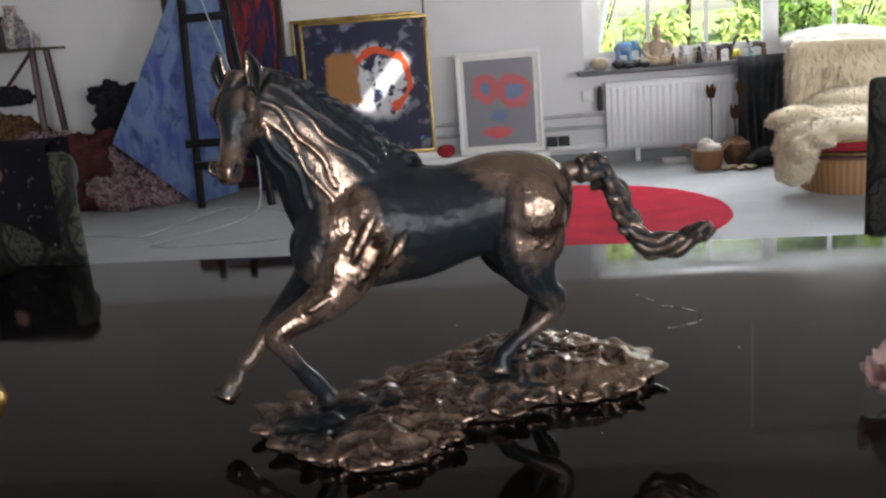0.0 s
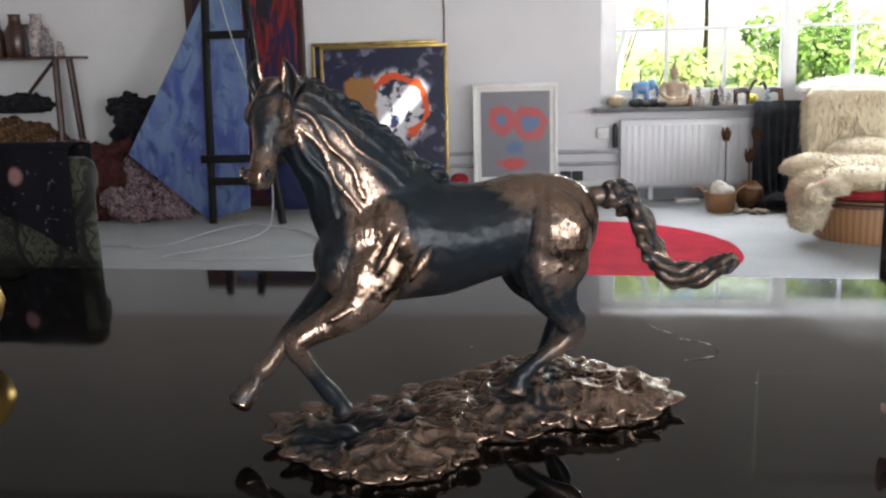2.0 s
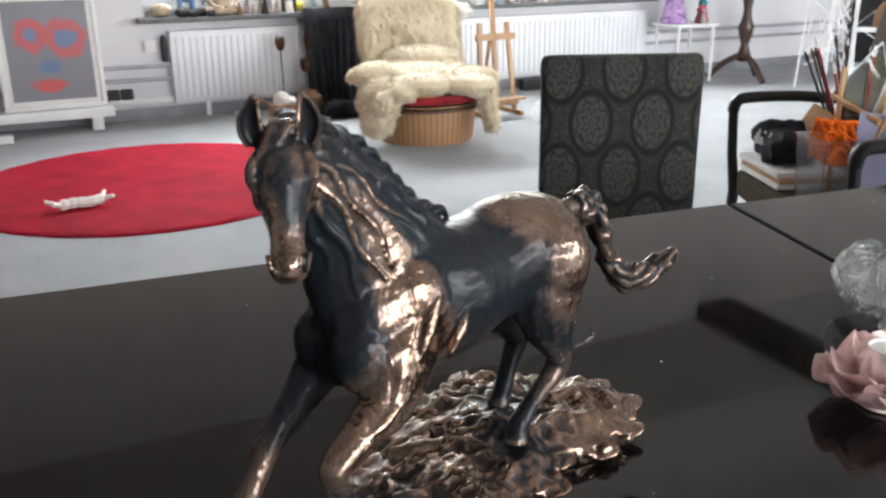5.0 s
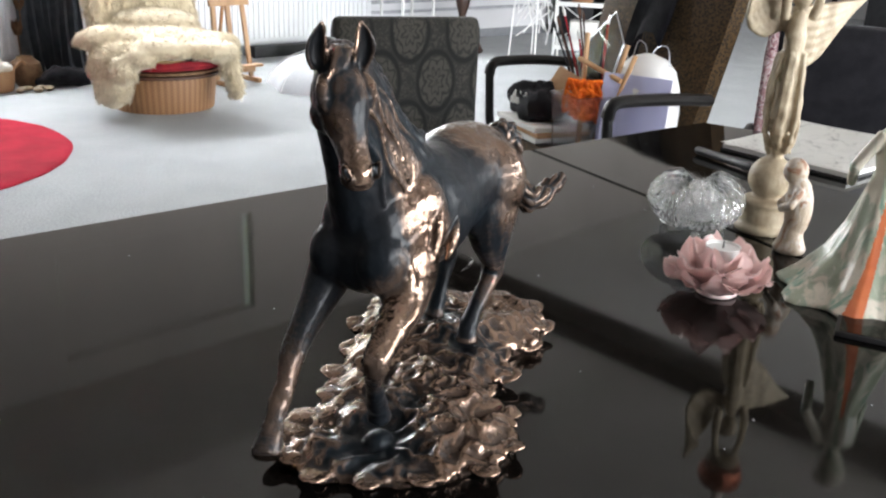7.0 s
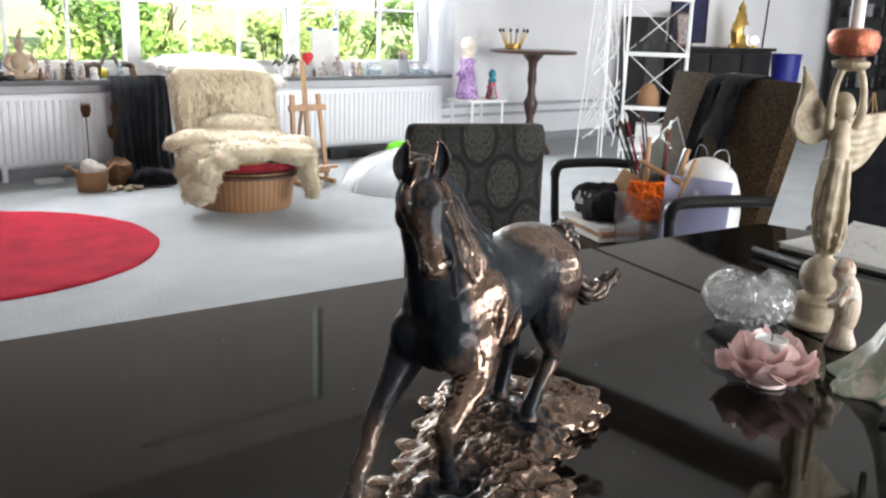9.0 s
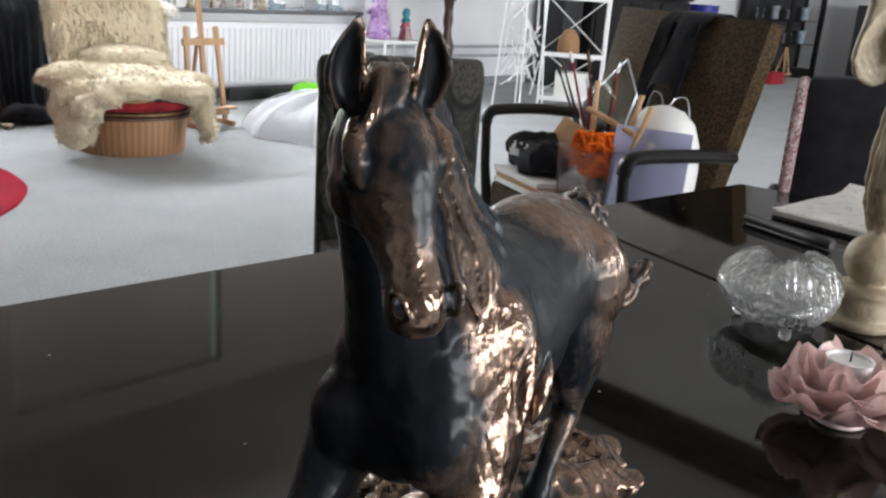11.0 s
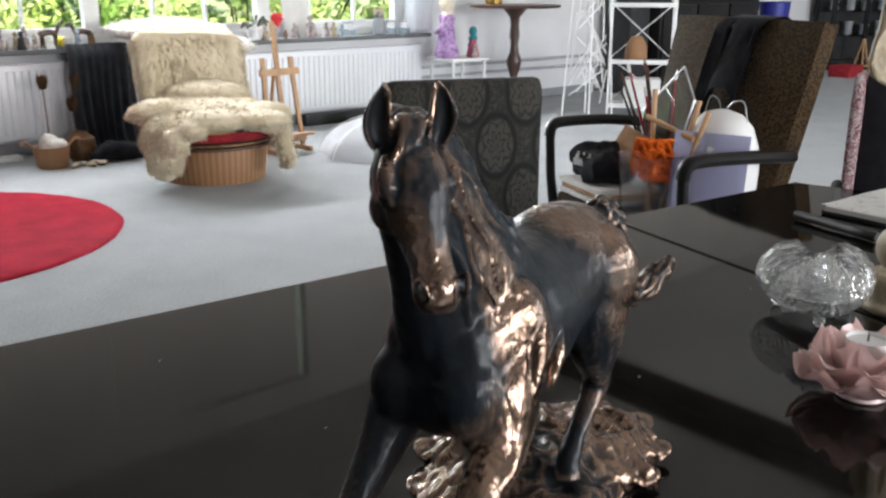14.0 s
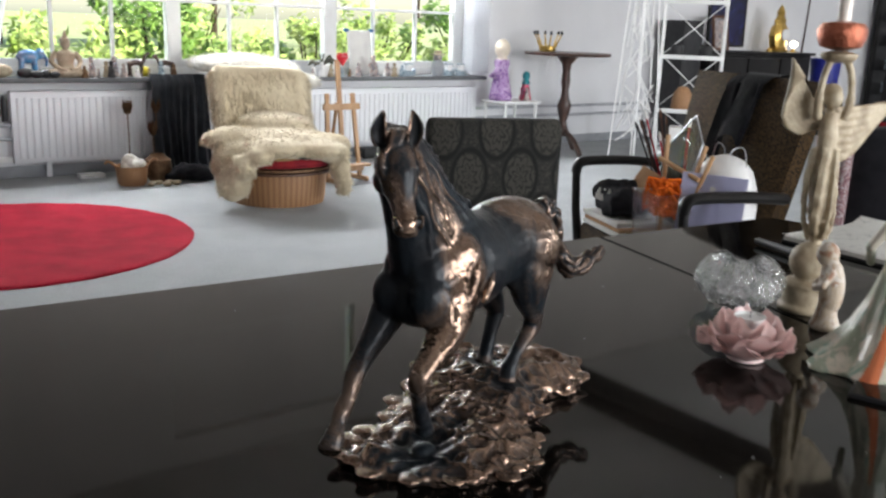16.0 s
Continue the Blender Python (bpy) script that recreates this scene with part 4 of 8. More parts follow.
M["bronze"] = bronze_material()
bm = horse_skin()
rk = rock_skin()
both = bmesh.new()
skin = fused("horse_skin", bm, 0.0018, 14)
bm = bmesh.new()
bm.from_mesh(skin)
bpy.data.meshes.remove(skin)
horse_details(bm)
for me in (fused("horse_cast", bm, 0.0015, 4, ((0.030, 0.0020), (0.012, 0.0009), (0.005, 0.0004))), fused("ground_cast", rk, 0.0021, 2, ((0.008, 0.0010),))):
    both.from_mesh(me)
    bpy.data.meshes.remove(me)
horse_mesh = bpy.data.meshes.new("bronze_horse_statue")
both.to_mesh(horse_mesh)
both.free()
# shoulder and croup spots mix real wear with highlights put into the colour
spots = FACE + [(hp(0.160, 0.02, 1.040), 0.032, -0.8), (hp(0.15, 0.03, 0.985), 0.030, -0.6), (hp(-0.06, 0.02, 1.05), 0.036, 0.7), (hp(0.045, 0.065, 0.955), 0.040, 0.55), (hp(0.165, 0.02, 1.085), 0.020, -0.4), (hp(0.13, 0.02, 1.0), 0.03, -0.4), (hp(0.075, 0.06, 0.955), 0.042, 0.65), (hp(0.11, 0.05, 0.93), 0.028, 0.55), (hp(0.090, 0.048, 1.005), 0.038, 0.8), (hp(0.098, 0.040, 1.045), 0.030, 0.70), (hp(0.120, 0.032, 1.085), 0.026, 0.70), (hp(0.045, 0.03, 1.055), 0.022, -0.5), (hp(0.068, 0.026, 1.090), 0.018, -0.5), (hp(0.098, 0.022, 1.125), 0.016, -0.4), (hp(-0.115, 0.02, 1.050), 0.052, 1.0), (hp(-0.125, -0.01, 1.04), 0.042, 0.6),
         (hp(-0.155, 0.04, 0.99), 0.048, 0.8), (hp(-0.12, 0.06, 0.95), 0.035, 0.6), (hp(0.15, 0.06, 0.9), 0.038, 0.9), (hp(0.20, -0.03, 0.845), 0.05, 0.35), (hp(-0.25, 0, 0.98), 0.06, 0.22), (hp(-0.3, 0.02, 0.92), 0.06, 0.35),
         (hp(0.16, 0.035, 1.10), 0.022, 0.6), (hp(0.215, 0.05, 1.07), 0.022, 0.35), (hp(-0.13, 0.035, 0.85), 0.03, 0.35), (hp(0.0, 0.055, 0.99), 0.055, -0.6), (hp(-0.03, 0.0, 1.04), 0.05, -0.4), (hp(0.15, -0.01, 1.0), 0.05, -0.6), (hp(0.06, -0.02, 1.06), 0.03, 0.25),
         ((0.02, 0.80, 0.765), 0.05, -0.8), ((0.10, 0.86, 0.77), 0.04, -0.5), ((0.36, 0.96, 0.79), 0.05, 0.3), (hp(0.120, 0.030, 0.775), 0.042, -0.6), (hp(-0.08, 0.03, 0.775), 0.045, -0.8), (hp(-0.13, -0.04, 0.775), 0.045, -0.8)]
rubbed(horse_mesh, spots, lambda c: np.where(c[:, 2] < 0.80, 0.92, 0.10))
horse_mesh.materials.append(M["bronze"])
horse_mesh.shade_smooth()
horse = tagged(new("bronze_horse_statue", horse_mesh), "dark patinated bronze statue of a cantering horse on rough ground", "statue")

# ---------------------------------------------------------------- fabrics and glazes


def pattern_material(name, rough, build, bump=0.001, bump_scale=300, sheen=0.0, metal=0.0):
    """A material whose colour comes from build(nodes, links, coordinate) -> colour socket."""
    m = bpy.data.materials.new(name)
    m.use_nodes = True
    n, l = m.node_tree.nodes, m.node_tree.links
    b = n["Principled BSDF"]
    tc = n.new("ShaderNodeTexCoord")
    l.new(build(n, l, tc.outputs["Object"]), b.inputs["Base Color"])
    b.inputs["Roughness"].default_value, b.inputs["Sheen Weight"].default_value, b.inputs["Metallic"].default_value = rough, sheen, metal
    if rough >= 0.7:
        b.inputs["Specular IOR Level"].default_value = 0.15
    f = n.new("ShaderNodeTexNoise")
    f.inputs["Scale"].default_value = bump_scale
    l.new(tc.outputs["Object"], f.inputs["Vector"])
    bp = n.new("ShaderNodeBump")
    bp.inputs["Distance"].default_value = bump
    l.new(f.outputs[0], bp.inputs["Height"])
    l.new(bp.outputs[0], b.inputs["Normal"])
    return m


def calc(n, l, op, a, b=None, c=None):
    nd = n.new("ShaderNodeMath")
    nd.operation = op
    for i, v in enumerate((a, b, c)):
        if v is None:
            continue
        if isinstance(v, (int, float)):
            nd.inputs[i].default_value = v
        else:
            l.new(v, nd.inputs[i])
    return nd.outputs[0]


def blend(n, l, fac, a, b):
    nd = n.new("ShaderNodeMix")
    nd.data_type = "RGBA"
    for i, v in ((0, fac), (6, a), (7, b)):
        if isinstance(v, (int, float)):
            nd.inputs[i].default_value = v
        elif isinstance(v, tuple):
            nd.inputs[i].default_value = (*v, 1)
        else:
            l.new(v, nd.inputs[i])
    return nd.outputs[2]


def noise_of(n, l, co, scale, detail=5.0, stretch=None, distort=0.0):
    if stretch:
        mp = n.new("ShaderNodeMapping")
        mp.inputs["Scale"].default_value = stretch
        l.new(co, mp.inputs[0])
        co = mp.outputs[0]
    nd = n.new("ShaderNodeTexNoise")
    nd.inputs["Scale"].default_value, nd.inputs["Detail"].default_value, nd.inputs["Distortion"].default_value = scale, detail, distort
    l.new(co, nd.inputs["Vector"])
    return nd.outputs[0]


def step(n, l, v, a, b):
    nd = n.new("ShaderNodeMapRange")
    nd.interpolation_type = "SMOOTHSTEP"
    nd.inputs[1].default_value, nd.inputs[2].default_value = a, b
    l.new(v, nd.inputs[0])
    return nd.outputs[0]


def axes_of(n, l, co):
    s = n.new("ShaderNodeSeparateXYZ")
    l.new(co, s.inputs[0])
    return s.outputs[0], s.outputs[1], s.outputs[2]


def damask(ground, figure, line):
    """Staggered oval medallions, each a ringed flower, with small scrolls between them."""
    def build(n, l, co):
        x, y, z = axes_of(n, l, co)
        wob = calc(n, l, "MULTIPLY_ADD", noise_of(n, l, co, 48, 4), 0.5, -0.25)

        def medallion(shift):
            fx = calc(n, l, "SUBTRACT", calc(n, l, "FRACT", calc(n, l, "MULTIPLY_ADD", x, 1 / 0.180, 50 + shift)), 0.5)
            fz = calc(n, l, "SUBTRACT", calc(n, l, "FRACT", calc(n, l, "MULTIPLY_ADD", z, 1 / 0.310, 50 + shift)), 0.5)
            ex, ez = calc(n, l, "MULTIPLY", fx, 0.180 / 0.060), calc(n, l, "MULTIPLY", fz, 0.310 / 0.092)
            d = calc(n, l, "SQRT", calc(n, l, "ADD", calc(n, l, "MULTIPLY", ex, ex), calc(n, l, "MULTIPLY", ez, ez)))
            return d, calc(n, l, "ARCTAN2", ex, ez)

        (da, ta), (db, tb) = medallion(0.0), medallion(0.5)

        def flower(d, t):
            d = calc(n, l, "ADD", d, wob)
            r = calc(n, l, "MULTIPLY_ADD", calc(n, l, "COSINE", calc(n, l, "MULTIPLY", t, 8.0)), 0.10, d)
            rings = calc(n, l, "ABSOLUTE", calc(n, l, "SINE", calc(n, l, "MULTIPLY", r, 9.0)))
            return calc(n, l, "MULTIPLY", step(n, l, rings, 0.25, 0.65), step(n, l, d, 0.92, 0.82))

        blooms = calc(n, l, "MAXIMUM", flower(da, ta), flower(db, tb))
        near = calc(n, l, "MINIMUM", da, db)
        band = calc(n, l, "MULTIPLY", step(n, l, near, 0.88, 0.94), step(n, l, near, 1.12, 1.04))
        scroll = calc(n, l, "MULTIPLY", step(n, l, noise_of(n, l, co, 75, 2, None, 2.0), 0.50, 0.58), step(n, l, near, 1.10, 1.18))
        c = blend(n, l, calc(n, l, "MAXIMUM", blooms, calc(n, l, "MULTIPLY", scroll, 0.8)), ground, figure)
        c = blend(n, l, band, c, line)
        return blend(n, l, calc(n, l, "MULTIPLY", noise_of(n, l, co, 180, 2), 0.25), c, ground)
    return build


def leopard(n, l, co):
    vo = n.new("ShaderNodeTexVoronoi")
    vo.inputs["Scale"].default_value, vo.inputs["Randomness"].default_value = 100, 1.0
    l.new(co, vo.inputs["Vector"])
    ring = calc(n, l, "MULTIPLY", step(n, l, vo.outputs["Distance"], 0.22, 0.30), step(n, l, vo.outputs["Distance"], 0.55, 0.46))
    base = blend(n, l, noise_of(n, l, co, 7), (0.075, 0.043, 0.017), (0.042, 0.024, 0.009))
    return blend(n, l, ring, base, (0.010, 0.007, 0.005))


def floral(n, l, co):
    vo = n.new("ShaderNodeTexVoronoi")
    vo.inputs["Scale"].default_value = 11
    l.new(co, vo.inputs["Vector"])
    spot = step(n, l, vo.outputs["Distance"], 0.32, 0.16)
    pick = n.new("ShaderNodeSeparateColor")
    l.new(vo.outputs["Color"], pick.inputs[0])
    on = calc(n, l, "MULTIPLY", spot, step(n, l, pick.outputs[0], 0.45, 0.5))
    col = blend(n, l, pick.outputs[1], (0.42, 0.03, 0.06), (0.35, 0.20, 0.20))
    small = step(n, l, noise_of(n, l, co, 55, 2), 0.66, 0.72)
    return blend(n, l, calc(n, l, "MULTIPLY", small, 0.3), blend(n, l, on, (0.010, 0.009, 0.013), col), (0.30, 0.25, 0.28))


def wicker(n, l, co):
    x, y, z = axes_of(n, l, co)
    ang = calc(n, l, "ARCTAN2", y, x)
    a = calc(n, l, "SINE", calc(n, l, "MULTIPLY", ang, 54.0))
    b = calc(n, l, "SINE", calc(n, l, "MULTIPLY", z, 330.0))
    return blend(n, l, step(n, l, calc(n, l, "MULTIPLY", a, calc(n, l, "MULTIPLY_ADD", b, 0.6, 0.55)), -0.8, 0.9), (0.24, 0.115, 0.052), (0.40, 0.22, 0.105))


def marbled(cols, scale, distort=1.5, stretch=None):
    """Paint in several colours, streaked and blotched."""
    def build(n, l, co):
        out = cols[0]
        for i, c in enumerate(cols[1:]):
            v = noise_of(n, l, co, scale * (1 + 0.35 * i), 6, stretch, distort + 0.3 * i)
            out = blend(n, l, step(n, l, v, 0.50 - 0.03 * i, 0.58), out, c)
        return out
    return build


M.update({
    "damask": pattern_material("grey_damask", 0.75, damask((0.014, 0.0135, 0.012), (0.040, 0.037, 0.031), (0.005, 0.005, 0.005)), sheen=0.08),
    "damask_green": pattern_material("olive_damask", 0.75, damask((0.008, 0.0085, 0.007), (0.040, 0.041, 0.026), (0.004, 0.004, 0.004)), sheen=0.08),
    "leopard": pattern_material("leopard_plush", 0.85, leopard, sheen=0.05),
    "floral": pattern_material("floral_shawl", 0.85, floral),
    "wicker": pattern_material("woven_wicker", 0.6, wicker, bump=0.003, bump_scale=90),
    "fleece": material("cream_fleece", (0.72, 0.63, 0.46), 0.95, second=(0.62, 0.52, 0.36), scale=7, island=0.05, sheen=0.25),
    "fleece_white": material("white_fleece", (0.84, 0.82, 0.77), 0.95, second=(0.74, 0.69, 0.60), scale=5, island=0.12, sheen=0.4),
    "red_cloth": material("red_cloth", (0.36, 0.03, 0.035), 0.9, second=(0.22, 0.02, 0.03), scale=16, bump=0.002, bump_scale=120),
    "grey_felt": material("charcoal_felt", (0.013, 0.013, 0.016), 0.95, second=(0.021, 0.020, 0.024), scale=20, bump=0.0015, bump_scale=240, sheen=0.06),
    "pink_cloth": pattern_material("pink_print_cloth", 0.85, marbled([(0.32, 0.18, 0.19), (0.14, 0.05, 0.07), (0.50, 0.42, 0.42)], 34, 2.5)),
    "cream_resin": material("cream_resin", (0.46, 0.385, 0.27), 0.55, second=(0.28, 0.215, 0.14), scale=32, detail=8, bump=0.0012, bump_scale=140),
    "pink_glaze": material("pink_porcelain", (0.90, 0.71, 0.68), 0.28, second=(0.86, 0.64, 0.62), scale=30, coat=0.4, bump=0.0003),
    "wax": material("white_wax", (0.80, 0.74, 0.68), 0.4, second=(0.74, 0.66, 0.60), scale=30),
    "clear": glass_material("clear_plastic", (0.92, 0.94, 0.97), 0.2, 1.25),
    "acrylic": glass_material("acrylic_sheet", (0.95, 0.97, 0.97), 0.03, 1.2),
    "lady_glaze": pattern_material("painted_porcelain", 0.3, marbled([(0.60, 0.55, 0.45), (0.20, 0.32, 0.25), (0.62, 0.57, 0.48), (0.34, 0.38, 0.29)], 11, 0.5, (2.4, 2.4, 0.35)), bump=0.0004),
    "paper": material("white_paper", (0.78, 0.77, 0.74), 0.8, second=(0.70, 0.69, 0.67), scale=9, bump=0.0003),
    "sketch": pattern_material("sketched_paper", 0.8, lambda n, l, co: blend(n, l, step(n, l, calc(n, l, "ABSOLUTE", calc(n, l, "SUBTRACT", noise_of(n, l, co, 11, 3, None, 1.2), 0.5)), 0.009, 0.003), (0.86, 0.85, 0.82), (0.5, 0.49, 0.48))),
    "lilac": material("lilac_paper", (0.60, 0.60, 0.76), 0.8, second=(0.54, 0.54, 0.70), scale=5),
    "white_shell": material("white_plastic_shell", (0.78, 0.77, 0.76), 0.4, second=(0.74, 0.73, 0.72), scale=6),
    "orange": material("orange_wool", (0.80, 0.17, 0.015), 0.9, second=(0.62, 0.10, 0.01), scale=60, bump=0.004, bump_scale=160),
    "cardboard": material("brown_cardboard", (0.42, 0.26, 0.15), 0.85, second=(0.36, 0.21, 0.12), scale=20),
    "steel": material("dull_steel", (0.45, 0.46, 0.48), 0.35, 1.0, second=(0.36, 0.37, 0.39), scale=18),
    "copper_beads": material("copper_beads", (0.46, 0.15, 0.09), 0.3, 0.8, second=(0.30, 0.09, 0.05), scale=30, bump=0.004, bump_scale=130),
    "rust": material("rusted_metal", (0.22, 0.13, 0.07), 0.6, 0.6, second=(0.12, 0.06, 0.03), scale=22, bump=0.001),
    "green_cloth": material("bright_green_cloth", (0.16, 0.52, 0.03), 0.8, second=(0.10, 0.40, 0.02), scale=9),
    "purple": material("purple_plastic", (0.10, 0.05, 0.20), 0.4, second=(0.16, 0.09, 0.30), scale=30),
    "netting": material("white_netting", (0.93, 0.94, 0.97), 0.8, second=(0.88, 0.90, 0.94), scale=50, bump=0.001, bump_scale=400),
    "blue": material("blue_plastic", (0.02, 0.03, 0.28), 0.35, second=(0.015, 0.02, 0.2), scale=8),
})


M["netting"].node_tree.nodes["Principled BSDF"].inputs["Alpha"].default_value = 0.62


def placed(x, y, z, right):
    """The pose at a place whose local x points along right = (x, y)."""
    return pose(x, y, z, 0, 0, math.degrees(math.atan2(right[1], right[0])))


# ---------------------------------------------------------------- chairs


def soft_box(x0, x1, y0, y1, z0, z1, r=0.02, puff=0.0, cuts=5):
    bm = bmesh.new()
    add_box(bm, x0, x1, y0, y1, z0, z1)
    bmesh.ops.subdivide_edges(bm, edges=bm.edges, cuts=cuts, use_grid_fill=True)
    cx, cy, cz = (x0 + x1) / 2, (y0 + y1) / 2, (z0 + z1) / 2
    hx, hy, hz = (x1 - x0) / 2, (y1 - y0) / 2, (z1 - z0) / 2
    for v in bm.verts:
        d = Vector((v.co.x - cx, v.co.y - cy, v.co.z - cz))
        q = Vector([math.copysign(min(abs(c), h - r), c) for c, h in zip(d, (hx, hy, hz))])
        o = d - q
        if o.length > 1e-9:
            o = o.normalized() * r
        a = (1 - (d.x / hx) ** 2) * (1 - (d.z / hz) ** 2) * puff if abs(abs(d.y) - hy) < 1e-6 else 0
        v.co = Vector((cx, cy, cz)) + q + o + Vector((0, math.copysign(a, d.y), 0))
    return bm


def dining_chair(m, cover, label, seat_z=0.48, top=0.97, w=0.47):
    """An upholstered chair: the seat towards -y, a tall back that rolls over backwards at the top."""
    c = thing("dining_chair", m, label, "chair", "upholstered chairs round the table")
    hw = w / 2
    bm = bmesh.new()
    prof = [(0.030, seat_z - 0.06), (0.030, seat_z + 0.1), (0.032, seat_z + 0.25), (0.030, top - 0.10), (0.024, top - 0.05), (0.030, top - 0.018), (0.046, top - 0.003), (0.066, top), (0.086, top - 0.010), (0.098, top - 0.035),
            (0.094, top - 0.062), (0.078, top - 0.075), (0.074, top - 0.12), (0.076, seat_z + 0.2), (0.072, seat_z - 0.06)]
    # the outline in the (y, z) plane, drawn out along x with rounded ends
    rows = []
    xs = [-hw, -hw + 0.006, -hw + 0.02, -hw * 0.5, 0, hw * 0.5, hw - 0.02, hw - 0.006, hw]
    cy, cz = 0.055, seat_z + 0.2
    for x in xs:
        k = 0.012 if abs(abs(x) - hw) < 1e-6 else (0.004 if abs(abs(x) - hw) < 0.007 else 0.0)
        rows.append([bm.verts.new((x, y + math.copysign(k, cy - y), z - (k if z > cz else 0))) for y, z in prof])
    for a, b in zip(rows, rows[1:]):
        for i in range(len(prof)):
            j = (i + 1) % len(prof)
            bm.faces.new((a[i], a[j], b[j], b[i]))
    bm.faces.new(rows[0])
    bm.faces.new(rows[-1][::-1])
    bmesh.ops.recalc_face_normals(bm, faces=bm.faces)
    part("backrest", bm, cover, c)
    part("seat", soft_box(-hw, hw, -0.44, 0.03, seat_z - 0.09, seat_z, 0.025), cover, c)
    for x, y in ((-hw + 0.03, -0.40), (hw - 0.03, -0.40), (-hw + 0.03, 0.05), (hw - 0.03, 0.05)):
        part("leg", tube([(x, y, 0), (x, y, 0.2), (x, y, seat_z - 0.06)], [0.014, 0.018, 0.022], 10), "black_wood", c)
    return c


dining_chair(placed(1.385, 2.29, 0, (0.43, -0.18)), "damask", "charcoal damask dining chair with a rolled-over backrest at the table")
dining_chair(placed(-1.07, 1.93, 0, (1, -0.06)), "damask_green", "olive damask dining chair with a dark floral shawl over it")
# the shawl over that chair's back: a folded sheet that hangs in front
bm = bmesh.new()
nx, nz = 22, 26
grid = []
for i in range(nx + 1):
    col = []
    for k in range(nz + 1):
        s = k / nz
        x = -0.29 + 0.50 * i / nx
        fold = 0.006 * math.sin(i * 1.1) + 0.005 * math.sin(i * 0.53 + 2 * s)
        if s < 0.34:                              # behind
            y, z = 0.112 + fold, 0.70 + (0.995 - 0.70) * s / 0.34
        elif s < 0.50:
            a = (s - 0.34) / 0.16
            y, z = 0.112 - 0.10 * a + 0.3 * fold, 0.995 + 0.012 * math.sin(math.pi * a)
        else:
            a = (s - 0.50) / 0.5
            y, z = 0.012 - 0.012 * a + fold, 0.995 - (0.16 + 0.10 * (0.5 + 0.5 * math.sin(i * 0.31 + 0.6))) * a
        col.append(bm.verts.new((x, y, z)))
    grid.append(col)
for i in range(nx):
    for k in range(nz):
        bm.faces.new((grid[i][k], grid[i + 1][k], grid[i + 1][k + 1], grid[i][k + 1]))
bmesh.ops.solidify(bm, geom=bm.faces[:], thickness=0.003)
shawl = part("shawl", bm, "floral")
shawl.matrix_world = placed(-1.07, 1.93, 0, (1, -0.06))
tagged(shawl, "black shawl with red and pink flowers on a chair back", "shawl")

# the dark chair at the table's end
c = thing("armchair", placed(2.70, 1.46, 0, (0.36, -0.93)), "charcoal felt covered chair with pink printed sides", "chair")
part("backrest", soft_box(-0.30, 0.30, 0.0, 0.10, 0.40, 0.97, 0.04, 0.02), "grey_felt", c)
for sx in (-1, 1):
    part("side_panel", soft_box(sx * 0.31 - 0.02, sx * 0.31 + 0.02, -0.02, 0.11, 0.42, 0.955, 0.018), "pink_cloth", c, "pink printed side panel")
part("seat", soft_box(-0.30, 0.30, -0.42, 0.02, 0.36, 0.47, 0.03), "grey_felt", c)
for x, y in ((-0.27, -0.38), (0.27, -0.38), (-0.27, 0.06), (0.27, 0.06)):
    part("leg", tube([(x, y, 0), (x, y, 0.36)], [0.018, 0.024], 10), "black_wood", c)
for sx in (-1, 1):
    ar = part("armrest", tube([(sx * 0.34, 0.02, 0.585), (sx * 0.345, -0.2, 0.58), (sx * 0.34, -0.40, 0.575)], [0.018, 0.018, 0.018], 10), "black_wood", c)
    part("knob", ball((sx * 0.34, -0.42, 0.592), 0.026), "black", ar)
    part("arm_post", tube([(sx * 0.33, -0.36, 0.40), (sx * 0.338, -0.37, 0.575)], [0.014, 0.014], 8), "black_wood", c)

# the wide leopard armchair, heaped with painting things
AC = placed(2.11, 2.365, 0, (-0.34, -0.94))
c = thing("armchair", AC, "wide leopard plush armchair with black wooden arms, heaped with art things", "armchair")
bk = bmesh.new()
add_box(bk, -0.43, 0.36, -0.045, 0.045, 0.0, 0.75)
bmesh.ops.subdivide_edges(bk, edges=bk.edges, cuts=6, use_grid_fill=True)
for v in bk.verts:
    v.co.y += 0.02 * (1 - (v.co.x / 0.46) ** 2) * (1 if v.co.y < 0 else -1) * -1
    if v.co.x < -0.41 or v.co.x > 0.34 or v.co.z > 0.73:
        v.co.y *= 0.55
    v.co.x *= 0.93 + 0.07 * min(1, v.co.z / 0.6)
bmesh.ops.transform(bk, matrix=pose(0, 0.40, 0.38, -13), verts=bk.verts)
part("backrest", bk, "leopard", c, angle=60)
part("seat", soft_box(-0.40, 0.40, 0.0, 0.46, 0.34, 0.46, 0.03), "leopard", c)
for sx in (-1, 1):
    x = sx * 0.44
    part("armrest", tube(smooth_path([(x * 0.93, 0.42, 0.70), (x, 0.24, 0.715), (x, 0.05, 0.715), (x, 0.0, 0.70), (x, -0.012, 0.66)], 5), [(0.028, 0.021)] * 21, 10, side=(1, 0, 0)), "black_wood", c, "black varnished armrest")
    part("arm_post", tube([(x, -0.010, 0.67), (x, 0.0, 0.50), (x, 0.02, 0.36), (x, 0.0, 0)], [0.018, 0.019, 0.022, 0.016], 10), "black_wood", c)
    part("leg", tube([(x * 0.9, 0.50, 0), (x * 0.9, 0.46, 0.38)], [0.016, 0.024], 10), "black_wood", c)
ac_r, ac_b = Vector((-0.34, -0.94, 0)).normalized(), Vector((0.94, -0.34, 0)).normalized()


def ac(x, y, z):
    return Vector((2.11, 2.365, z)) + ac_r * x + ac_b * y


